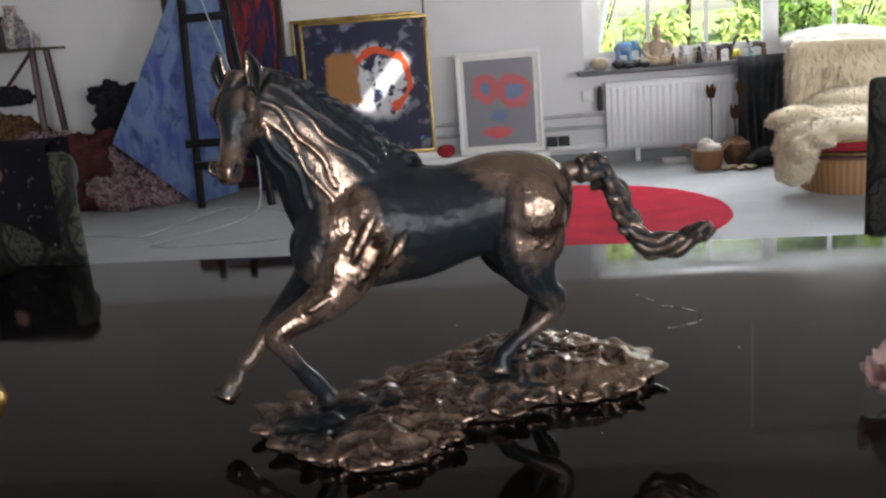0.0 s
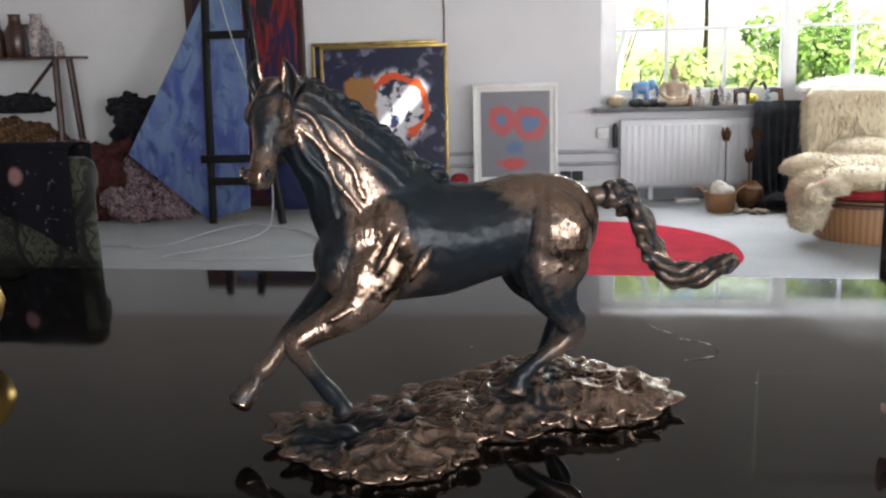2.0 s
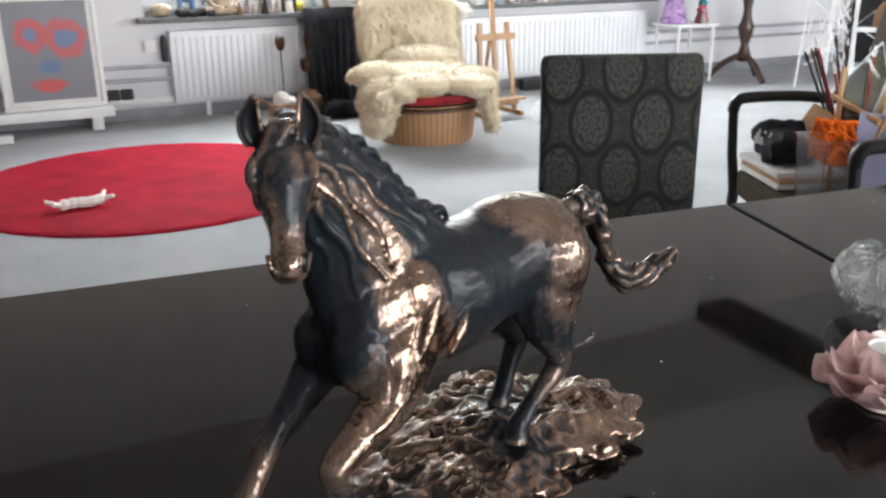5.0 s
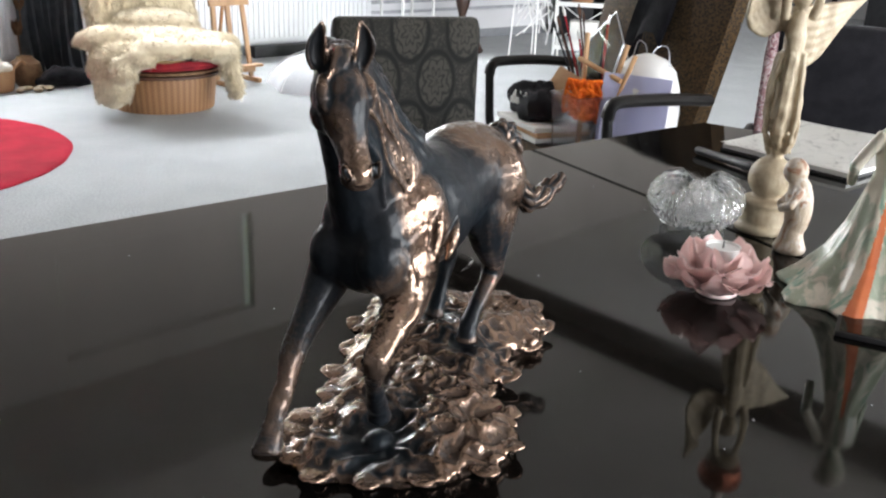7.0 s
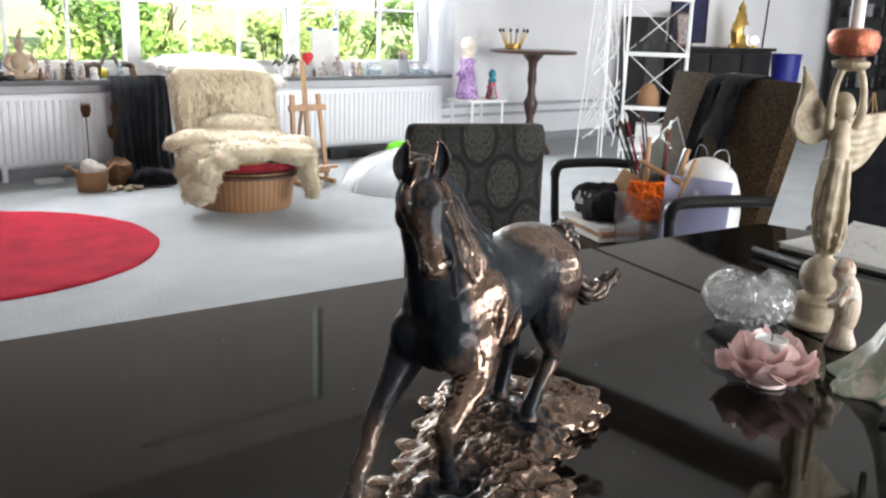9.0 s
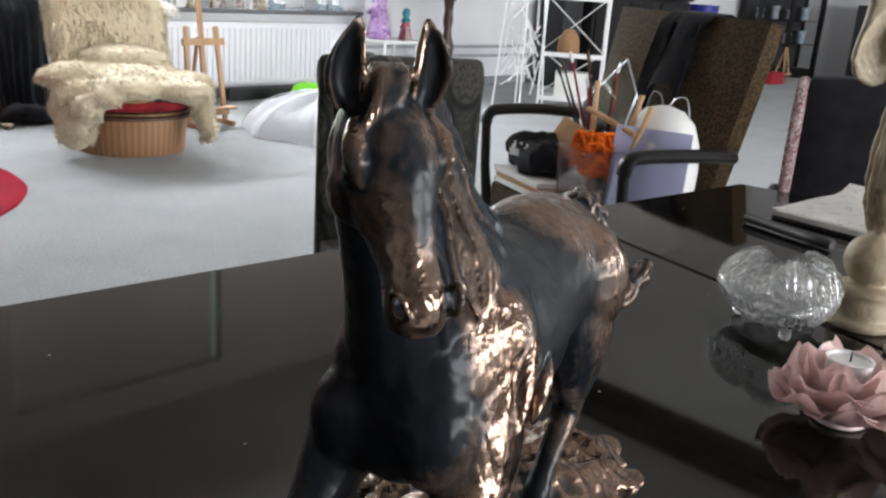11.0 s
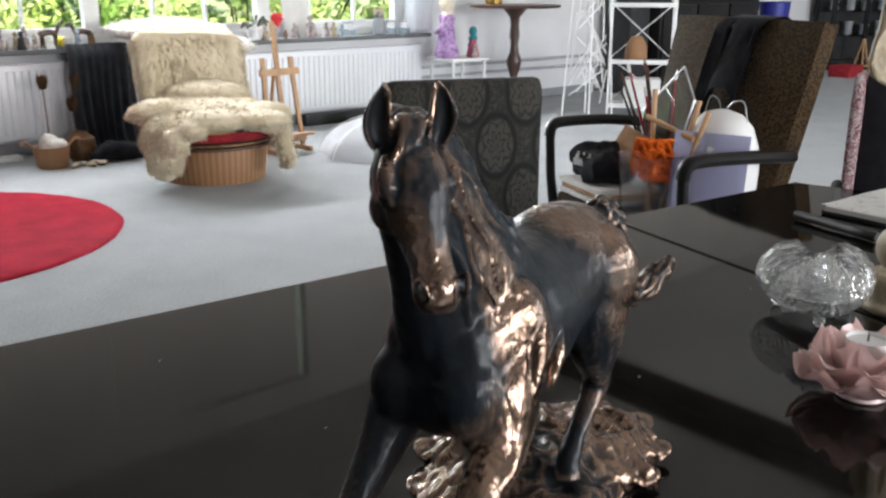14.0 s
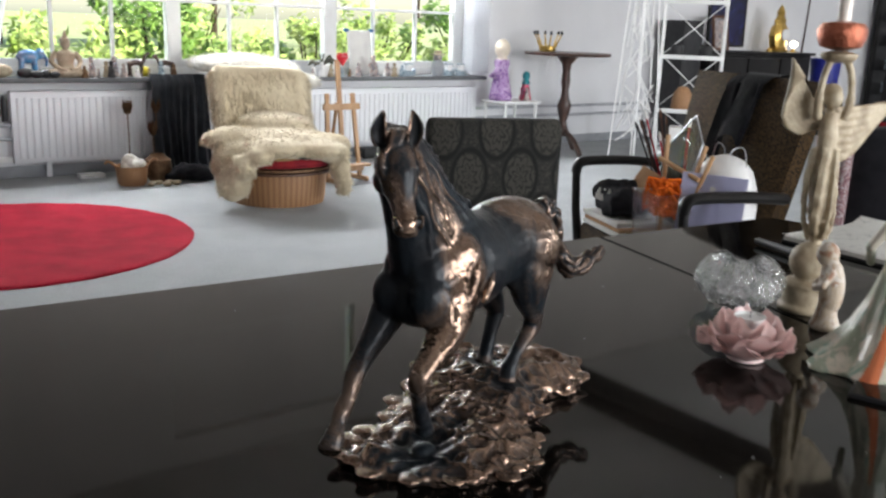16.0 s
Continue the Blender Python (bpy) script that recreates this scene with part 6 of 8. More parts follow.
# gilded ornament
orn = thing("gold_ornament", pose(-0.615, 1.14, T), "small gilded pear-shaped ornament on the table", "ornament")
part("ornament_body", lathe([(0.030, 0), (0.034, 0.004), (0.022, 0.014), (0.020, 0.022), (0.044, 0.050), (0.052, 0.078), (0.044, 0.105), (0.022, 0.128), (0.012, 0.142), (0.016, 0.150), (0.004, 0.158)], 28), "gold", orn)

# dried smears on the lacquer
def smear_material():
    m = bpy.data.materials.new("dried_smear")
    m.use_nodes = True
    n, l = m.node_tree.nodes, m.node_tree.links
    b = n["Principled BSDF"]
    b.inputs["Base Color"].default_value, b.inputs["Roughness"].default_value = (0.55, 0.54, 0.52, 1), 0.7
    tc = n.new("ShaderNodeTexCoord")
    l.new(step(n, l, noise_of(n, l, tc.outputs["Object"], 120, 5), 0.45, 0.75), b.inputs["Alpha"])
    return m


M["smear"] = smear_material()
for pts in (((0.43, 1.30), (0.445, 1.27), (0.46, 1.25)), ((0.465, 1.225), (0.49, 1.212), (0.513, 1.19)), ((0.46, 1.123), (0.485, 1.130), (0.508, 1.150), (0.515, 1.178))):
    bm = bmesh.new()
    pp = smooth_path([(x, y, T + 0.0006) for x, y in pts], 6)
    add_tube(bm, pp, [(0.0006 + 0.0022 * math.sin(math.pi * i / (len(pp) - 1)), 0.0002) for i in range(len(pp))], 6, side=(0.7, -0.7, 0))
    tagged(part("smear", bm, "smear"), "thin pale dried smear on the black tabletop", "smear", "smears on the table")

rnd = random.Random(61)
bm = bmesh.new()                                      # dust and crumbs
for k in range(24):
    x, y = rnd.uniform(-0.55, 1.65), rnd.uniform(0.45, 1.5)
    r = rnd.uniform(0.0006, 0.0016)
    add_ball(bm, (x, y, T + r * 0.35), (r * rnd.uniform(1, 1.8), r, r * 0.4), 6, 4)
tagged(part("table_dust", bm, "pipe"), "pale dust specks and crumbs on the black tabletop", "dust", kind="stuff")

# ---------------------------------------------------------------- along the window wall
# round red rug, uneven pile
bm = bmesh.new()
seg = 96
rr = [(0.0, 0.016), (0.3, 0.017), (0.6, 0.016), (0.85, 0.017), (0.99, 0.016), (1.025, 0.011), (1.035, 0.002)]
rings = []
for r, z in rr[1:]:
    rings.append([bm.verts.new((r * math.cos(2 * math.pi * k / seg) * (1 + 0.004 * math.sin(k * 0.7)), r * math.sin(2 * math.pi * k / seg), z + 0.0015 * math.sin(k * 1.7 + 9 * r))) for k in range(seg)])
c0 = bm.verts.new((0, 0, 0.016))
for k in range(seg):
    bm.faces.new((c0, rings[0][k], rings[0][(k + 1) % seg]))
for a, b in zip(rings, rings[1:]):
    for k in range(seg):
        bm.faces.new((a[k], b[k], b[(k + 1) % seg], a[(k + 1) % seg]))
rug = part("rug", bm, "rug")
rug.location = (0.42, 5.42, 0.0)
tagged(rug, "round crimson rug with uneven worn pile on the carpet", "rug")
bm = bmesh.new()
pp = smooth_path([(-0.11, 0.0, 0.03), (-0.04, 0.01, 0.032), (0.03, -0.005, 0.03), (0.10, 0.02, 0.03)], 5)
add_tube(bm, pp, [0.022 + 0.008 * abs(math.sin(i)) for i in range(len(pp))], 8)
for x, y, a, b in ((-0.11, 0, -0.06, 0.04), (0.10, 0.02, 0.03, 0.07), (0.10, 0.02, 0.05, -0.05), (-0.1, 0, -0.05, -0.05)):
    add_tube(bm, [(x, y, 0.03), (x + a, y + b, 0.03 + 0.02)], [0.014, 0.010], 8)
toy = part("rope_toy", bm, "fleece_white")
toy.matrix_world = pose(0.02, 4.97, 0.0155, 0, 0, 8)
tagged(toy, "dirty white rope toy lying on the red rug", "dog toy")


def radiator(x0, x1, z0, z1, y, label):
    r = thing("radiator", pose(x0, y, 0), label, "radiator", "panel radiators under the window")
    w = x1 - x0
    bm = bmesh.new()
    add_box(bm, 0, w, 0.012, 0.075, z0, z1, 0.006)
    part("body", bm, "radiator", r)
    n = int(w / 0.055)
    for k in range(n):
        x = 0.03 + (w - 0.06) * (k + 0.5) / n
        bm = bmesh.new()
        h0, h1 = z0 + 0.035, z1 - 0.04
        pr = [(-0.017, 0.013), (-0.011, 0.002), (0.011, 0.002), (0.017, 0.013)]
        lo = [bm.verts.new((x + a, b, h0)) for a, b in pr]
        hi = [bm.verts.new((x + a, b, h1)) for a, b in pr]
        for q in range(3):
            bm.faces.new((lo[q], lo[q + 1], hi[q + 1], hi[q]))
        bm.faces.new((lo[3], lo[0], hi[0], hi[3]))
        bm.faces.new(lo[::-1])
        bm.faces.new(hi)
        part("rib", bm, "radiator", r)
    part("top_grille", box(0.0, w, 0.0, 0.085, z1, z1 + 0.012, 0.003), "radiator", r)
    for x in (0.25, w - 0.25):
        part("foot", box(x - 0.02, x + 0.02, 0.03, 0.06, 0.0, z0 + 0.01, 0.003), "radiator", r)
    return r


radiator(0.90, 2.28, 0.12, 0.655, 7.405, "white ribbed panel radiator beside a draped black cloth")
radiator(2.95, 5.38, 0.12, 0.645, 7.405, "long white panel radiator behind the fleece chair")
tray = part("tray", box(1.33, 1.52, 7.24, 7.36, 0, 0.03, 0.005), "white_paint")
tagged(tray, "small white tray on the carpet under the radiator", "tray")
for z, r in ((0.41, 0.016), (0.31, 0.016)):
    p = part("heating_pipe", tube([(-2.0, 7.455, z), (0.9, 7.455, z)], [r, r], 10), "pipe")
    tagged(p, "grey heating pipe along the white wall", "pipe", "heating pipes")
    p = part("heating_pipe", tube([(5.38, 7.455, z + 0.02), (12.0, 7.455, z + 0.02)], [r, r], 10), "pipe")
    tagged(p, "grey heating pipe along the white wall", "pipe", "heating pipes")
tr = part("cable_duct", box(-2.0, 0.9, 7.46, 7.497, 0.125, 0.165, 0.004), "white_paint")
tagged(tr, "white cable duct low on the wall", "duct")
valve = part("radiator_valve", lathe([(0.02, 0), (0.024, 0.02), (0.024, 0.16), (0.014, 0.19), (0.014, 0.2)], 14), "black")
valve.matrix_world = pose(0.855, 7.43, 0.44)
tagged(valve, "dark valve at the radiator's side", "valve")
for x, z, mt, lb in ((0.76, 0.56, "white_paint", "white double wall socket"), (0.45, 0.20, "black", "black socket box on the wall"), (0.55, 0.20, "black", "black socket box on the wall")):
    s = thing("wall_socket", pose(x, 7.497, z), lb, "socket", "wall sockets")
    part("plate", box(-0.045, 0.045, -0.035, 0.0, -0.045, 0.045, 0.006), mt, s)
    part("insert", lathe([(0.020, 0), (0.018, 0.004), (0.012, 0.002)], 14, pose(0, -0.035, 0, 90)), mt, s)

# black cloth that hangs from the sill to the floor
bm = bmesh.new()
grid = []
for i in range(41):
    f = i / 40
    col = []
    for k in range(24):
        s = k / 23
        x = 1.92 + 0.46 * f + 0.03 * s * math.sin(7 * f)
        y = 7.26 - 0.05 * s + (0.012 + 0.03 * s) * math.sin(f * 46 + 1.5 * math.sin(3 * s)) - (0.16 * max(0, s - 0.86) * 7)
        z = 0.80 - 0.78 * min(1, s / 0.93)
        if s < 0.06:
            y, z = 7.42 - 2.6 * s, 0.795
        col.append(bm.verts.new((x, y, z + 0.012 * abs(math.sin(f * 23)) * (s > 0.93))))
    grid.append(col)
for i in range(40):
    for k in range(23):
        bm.faces.new((grid[i][k], grid[i + 1][k], grid[i + 1][k + 1], grid[i][k + 1]))
bmesh.ops.solidify(bm, geom=bm.faces[:], thickness=0.003)
M["slate_cloth"] = material("slate_cloth", (0.11, 0.12, 0.135), 0.9, second=(0.07, 0.078, 0.09), scale=9, bump=0.002, bump_scale=160)
tagged(part("slate_drape", bm, "slate_cloth"), "dark slate cloth hanging in folds from the window sill", "cloth")
bm = ball((0, 0, 0), (0.20, 0.12, 0.07), 26, 14)
ripple(bm, 0.05, 11, 2)
ripple(bm, 0.02, 30, 5)
for v in bm.verts:
    v.co.z = max(v.co.z, -0.05)
hp_ = part("crumpled_cloth", bm, "black_cloth")
hp_.matrix_world = pose(2.06, 6.86, 0.05)
tagged(hp_, "heap of black cloth on the carpet", "cloth")

# three rusted tulip candle stands
for x, y, h in ((1.70, 7.20, 0.50), (1.94, 7.24, 0.50), (1.86, 7.10, 0.34)):
    t_ = thing("tulip_candle_stand", pose(x, y, 0), "rusted metal tulip candle stand on a thin stem", "candle stand", "tulip stands")
    part("stem", tube([(0, 0, 0.0), (0.004, 0, h * 0.5), (0, 0, h)], [0.006, 0.005, 0.006], 8), "rust", t_)
    part("foot", lathe([(0.06, 0), (0.058, 0.006), (0.012, 0.012)], 18), "rust", t_)
    for k in range(5):
        a = 2 * math.pi * k / 5
        bm = bmesh.new()
        g = []
        for i in range(7):
            u = i / 6
            rr_ = 0.010 + 0.024 * min(1, u * 2.2) + 0.010 * max(0, u - 0.7)
            w = 0.022 * (1 - 0.97 * max(0, u - 0.5) / 0.5)
            g.append([bm.verts.new((rr_ * math.cos(a) - q * w * math.sin(a), rr_ * math.sin(a) + q * w * math.cos(a), h + 0.115 * u)) for q in (-1, 0, 1)])
        for i in range(6):
            for j in range(2):
                bm.faces.new((g[i][j], g[i + 1][j], g[i + 1][j + 1], g[i][j + 1]))
        bmesh.ops.solidify(bm, geom=bm.faces[:], thickness=0.002)
        part("petal", bm, "rust", t_)

# basket with white wool, brown pot
bk = thing("wicker_basket", pose(1.60, 6.84, 0), "small wicker basket with a ball of white wool", "basket")
part("basket_body", lathe([(0.09, 0), (0.105, 0.02), (0.12, 0.14), (0.122, 0.15), (0.11, 0.145), (0.095, 0.02)], 30), "wicker", bk)
bm = ball((0.01, 0, 0.16), (0.085, 0.08, 0.065), 36, 24)
ripple(bm, 0.03, 16, 3)
ripple(bm, 0.012, 50, 8)
part("wool_ball", bm, "fleece_white", bk, "ball of white wool")
for sx in (-1, 1):
    pp = smooth_path([(sx * 0.11, 0, 0.14), (sx * 0.17, 0, 0.19), (sx * 0.20, 0, 0.17)], 5)
    part("handle", tube(pp, [0.010] * len(pp), 8), "wicker", bk)
pot = tagged(part("brown_pot", lathe([(0.06, 0), (0.075, 0.02), (0.11, 0.10), (0.10, 0.17), (0.06, 0.20), (0.055, 0.215), (0.045, 0.20)], 26), "rust"), "round rusty brown pot on the carpet", "pot")
pot.matrix_world = pose(1.83, 6.93, 0)
bm = bmesh.new()
for k in range(7):
    x, y = 0.10 * math.cos(k * 2.4), 0.05 * math.sin(k * 2.4)
    add_ball(bm, (x, y, 0.018), (0.04, 0.026, 0.017), 10, 7, Euler((0, 0, k)).to_matrix().to_4x4())
peb = part("driftwood_scraps", bm, "cream_resin")
peb.matrix_world = pose(1.80, 6.72, 0)
tagged(peb, "pale scraps of driftwood on the carpet", "driftwood")

# ---- the wicker chair under sheepskins
CHX, CHY = 2.33, 5.84
pc = thing("wicker_chair", pose(CHX, CHY, 0), "round wicker chair covered with cream sheepskins", "armchair")
part("base", lathe([(0.320, 0.0), (0.325, 0.01), (0.335, 0.10), (0.345, 0.19), (0.340, 0.225), (0.31, 0.22), (0.28, 0.02)], 60), "wicker", pc, "woven wicker drum base")
for k, z in enumerate((0.235, 0.262)):
    part("rim", lathe([(0.36, z - 0.013), (0.385, z - 0.008), (0.385, z + 0.008), (0.36, z + 0.013)], 48), "rust" if k else "brown_wood", pc)
bm = lathe([(0.30, 0.275), (0.40, 0.285), (0.42, 0.31), (0.40, 0.34), (0.2, 0.35)], 40, None, lambda a, i: 1 + 0.02 * math.sin(5 * a))
part("cushion", bm, "red_cloth", pc, "red seat cushion")
face = Vector((-0.30, -0.95, 0)).normalized()        # the way the chair looks
side_v = Vector((0.95, -0.30, 0)).normalized()
M["scrap"] = material("tan_leather", (0.44, 0.30, 0.15), 0.6, second=(0.36, 0.23, 0.11), scale=12)
sc = part("leather_scrap", ball((0, 0, 0), (0.10, 0.06, 0.012), 16, 8), "scrap", pc)
sc.matrix_local = Matrix.Translation(face * 0.40 - side_v * 0.03 + Vector((0, 0, 0.352)))
bl = part("dark_pouch", ball((0, 0, 0), (0.08, 0.05, 0.02), 16, 8), "black", pc)
bl.matrix_local = Matrix.Translation(face * 0.38 + side_v * 0.14 + Vector((0, 0, 0.365)))


def fleece(name, bm, mat, label, tuft, count, seed, droop=0.4):
    """A thick hide with thousands of short locks on it."""
    me = fused(name, bm, 0.015, 12, ((0.20, 0.020), (0.05, 0.006)))
    me.materials.append(M[mat])
    me.shade_smooth()
    hide = tagged(new(name, me), label, "sheepskin", "sheepskins")
    rnd = random.Random(seed)
    me.calc_loop_triangles()
    tris = [(t.area, t.vertices[:], t.normal.copy()) for t in me.loop_triangles]
    cum = np.cumsum([t[0] for t in tris])
    vs, fs = [], []
    for _ in range(count):
        a, vi, nm = tris[min(len(tris) - 1, int(np.searchsorted(cum, rnd.random() * cum[-1])))]
        if nm.z < -0.5:
            continue
        u, v = rnd.random(), rnd.random()
        if u + v > 1:
            u, v = 1 - u, 1 - v
        p0, p1, p2 = (me.vertices[i].co for i in vi)
        p = p0 + (p1 - p0) * u + (p2 - p0) * v
        flow = Vector((0.3 * noise.noise(p * 3), 0.3 * noise.noise(p * 3 + Vector((7, 0, 0))), -droop))
        d = (nm * 0.26 + flow + Vector((rnd.gauss(0, 0.25), rnd.gauss(0, 0.25), rnd.gauss(0, 0.2)))).normalized()
        s = d.cross(nm)
        if s.length < 1e-3:
            continue
        s.normalize()
        q = d.cross(s)
        ln, w = tuft * rnd.uniform(0.7, 1.5), 0.0024 + tuft * 0.026
        i = len(vs)
        p = p - nm * 0.004
        vs += [p + s * w, p - s * w * 0.5 + q * w, p - s * w * 0.5 - q * w, p + d * ln * 0.6 + s * w * 0.7, p + d * ln * 0.6 - s * w * 0.4 + q * w * 0.6, p + d * ln * 0.6 - s * w * 0.4 - q * w * 0.6, p + d * ln + Vector((0, 0, -0.3 * ln))]
        for a_, b_ in ((0, 1), (1, 2), (2, 0)):
            fs.append((i + a_, i + b_, i + b_ + 3, i + a_ + 3))
            fs.append((i + a_ + 3, i + b_ + 3, i + 6))
    lm_ = bpy.data.meshes.new("wool_layer")
    lm_.from_pydata(vs, [], fs)
    lm_.materials.append(M[mat])
    lm_.shade_smooth()
    lk = new("wool_layer", lm_)
    lk.parent = hide
    tagged(lk, kind="stuff")
    return hide


def ch(f, s, z):
    """A place by metres ahead of the wicker chair's middle, to its right as one faces it, and up."""
    return Vector((CHX, CHY, 0)) + face * f + side_v * s + Vector((0, 0, z))


bm = bmesh.new()                                      # the seat hide
for f, s, z, r in ((0.0, 0.0, 0.43, (0.36, 0.36, 0.10)), (0.25, -0.05, 0.41, (0.24, 0.26, 0.075)), (0.30, 0.24, 0.40, (0.20, 0.20, 0.07)), (0.18, -0.31, 0.30, (0.17, 0.18, 0.15)), (0.30, -0.35, 0.19, (0.11, 0.11, 0.14)), (0.12, 0.30, 0.42, (0.2, 0.14, 0.08)),
                   (0.36, 0.37, 0.30, (0.07, 0.06, 0.11)), (0.37, 0.40, 0.18, (0.055, 0.045, 0.10)), (-0.22, 0.0, 0.52, (0.28, 0.3, 0.10)), (0.02, -0.34, 0.44, (0.2, 0.16, 0.09)), (0.38, -0.20, 0.37, (0.10, 0.15, 0.07)), (0.40, -0.30, 0.30, (0.08, 0.10, 0.09)), (0.34, 0.30, 0.37, (0.10, 0.10, 0.06))):
    add_ball(bm, ch(f, s, z), r, 18, 12)
fleece("seat_sheepskin", bm, "fleece", "cream sheepskin spread over the wicker chair's seat", 0.027, 24000, 4)
bm = bmesh.new()                                      # the back hide
for i in range(9):
    s = -0.34 + 0.56 * i / 8
    for k in range(8):
        g = k / 7
        add_ball(bm, ch(-0.30 - 0.21 * g, s * (0.92 + 0.08 * g), 0.52 + 0.32 * g - 0.05 * abs(s) - 0.02 * g * math.sin(3 * s)), 0.085, 12, 8)
fleece("back_sheepskin", bm, "fleece", "long-haired cream sheepskin over the wicker chair's back", 0.060, 14000, 8, 0.9)
bm = bmesh.new()                                      # the white hide up to the sill
for k in range(9):
    f = k / 8
    add_ball(bm, (2.36 + 0.62 * f, 7.15 - 0.28 * math.sin(math.pi * f), 0.89 + 0.03 * math.sin(5 * f)), (0.12, 0.34, 0.065), 14, 10)
for k in range(5):
    add_ball(bm, ch(-0.68, -0.3 + 0.15 * k, 0.80), (0.12, 0.18, 0.06), 12, 8)
fleece("sill_sheepskin", bm, "fleece_white", "white sheepskin from the chair's back over the window sill", 0.035, 9000, 15, 0.2)
part("chair_back", tube(smooth_path([tuple(ch(-0.28, -0.30, 0.30)), tuple(ch(-0.44, -0.27, 0.66)), tuple(ch(-0.50, -0.05, 0.74)), tuple(ch(-0.44, 0.18, 0.66)), tuple(ch(-0.28, 0.24, 0.30))], 6), [0.02] * 25, 10), "brown_wood", None).parent = pc
bpy.data.objects["chair_back"].matrix_parent_inverse = pose(CHX, CHY, 0).inverted()

# ---- the small beech easel
ez = thing("easel", placed(3.17, 6.29, 0, (0.99, 0.08)), "small light beech easel with a red heart on top", "easel", "easels")
for sx in (-1, 1):
    part("side_post", box(sx * 0.155 - 0.017, sx * 0.155 + 0.017, -0.012, 0.012, 0.03, 0.70, 0.003, pose(0, 0.04, 0, -7) @ pose(0, 0, 0, 0, -2.5 * sx, 0)), "pine", ez)
    part("foot", box(sx * 0.156 - 0.016, sx * 0.156 + 0.016, -0.06, 0.30, 0.0, 0.035, 0.003), "pine", ez)
part("mast", box(-0.019, 0.019, -0.012, 0.012, 0.06, 0.97, 0.003, pose(0, 0.045, 0, -7)), "pine", ez)
for z, n_ in ((0.60, "cross_bar"), (0.10, "cross_bar")):
    part(n_, box(-0.175, 0.175, -0.014, 0.014, z - 0.025, z + 0.025, 0.003, pose(0, 0.02, 0, -7)), "pine", ez)
part("tray", box(-0.18, 0.18, -0.075, 0.0, 0.125, 0.145, 0.003), "pine", ez)
part("back_leg", tube([(0, 0.16, 0.62), (0, 0.29, 0.02)], [0.014, 0.014], 8), "pine", ez)
bm = bmesh.new()
for sx in (-1, 1):
    add_ball(bm, (sx * 0.022, 0, 0.02), (0.034, 0.02, 0.034), 14, 10)
add_lathe(bm, [(0.003, -0.055), (0.030, -0.015), (0.050, 0.015), (0.02, 0.03)], 16)
hm = fused("heart", bm, 0.005, 2)
hm.materials.append(material("red_enamel", (0.6, 0.02, 0.03), 0.3, second=(0.5, 0.015, 0.025), scale=20))
hm.shade_smooth()
ht = new("heart", hm)
ht.parent, ht.matrix_local = ez, pose(0.045, 0.15, 0.97)
ht["label"] = "glossy red heart"

# ---- white mesh dome, green cloth, purple ball
dm = thing("mesh_dome", pose(3.80, 5.80, 0) @ Matrix.Diagonal((1.12, 1.12, 1.0, 1)), "collapsed white net dome lying on the carpet", "net dome")
bm = bmesh.new()
seg = 8
rg = []
for r, z in ((0.50, 0.005), (0.46, 0.10), (0.36, 0.20), (0.20, 0.27), (0.03, 0.30)):
    rg.append([bm.verts.new((r * math.cos(2 * math.pi * (k + 0.3) / 48) * (1 + 0.05 * math.cos(8 * math.pi * 2 * k / 48 / 1.0)), r * math.sin(2 * math.pi * (k + 0.3) / 48) * (1 + 0.05 * math.cos(8 * 2 * math.pi * k / 48)), z * (0.9 + 0.1 * math.cos(8 * 2 * math.pi * k / 48)))) for k in range(48)])
for a, b in zip(rg, rg[1:]):
    for k in range(48):
        bm.faces.new((a[k], a[(k + 1) % 48], b[(k + 1) % 48], b[k]))
bm.faces.new(rg[-1])
bmesh.ops.solidify(bm, geom=bm.faces[:], thickness=0.002)
part("net", bm, "netting", dm)
for k in range(8):
    a = 2 * math.pi * (k * 6 + 0.3) / 48
    pp = smooth_path([(0.53 * math.cos(a), 0.53 * math.sin(a), 0.006), (0.485 * math.cos(a), 0.485 * math.sin(a), 0.104), (0.38 * math.cos(a), 0.38 * math.sin(a), 0.205), (0.21 * math.cos(a), 0.21 * math.sin(a), 0.277), (0.03 * math.cos(a), 0.03 * math.sin(a), 0.304)], 3)
    part("rib", tube(pp, [0.004] * len(pp), 6), "white_shell", dm)
part("finial", ball((0, 0, 0.31), 0.014), "white_shell", dm)
bm = ball((0, 0, 0), (0.24, 0.16, 0.12), 24, 14)
ripple(bm, 0.06, 8, 6)
for v in bm.verts:
    v.co.z = max(v.co.z, -0.08)
gc = part("green_cloth", bm, "green_cloth")
gc.matrix_world = pose(4.45, 6.75, 0.08)
tagged(gc, "bright green cloth bundle on the floor", "cloth")
pb = tagged(part("purple_ball", ball((0, 0, 0), 0.085, 20, 14), "purple"), "dark purple patterned ball on the floor", "ball")
pb.matrix_world = pose(4.95, 6.55, 0.085)
tagged(part("black_box", box(3.95, 5.3, 7.30, 7.395, 0.0, 0.10, 0.006), "black"), "long black box under the radiator", "box")

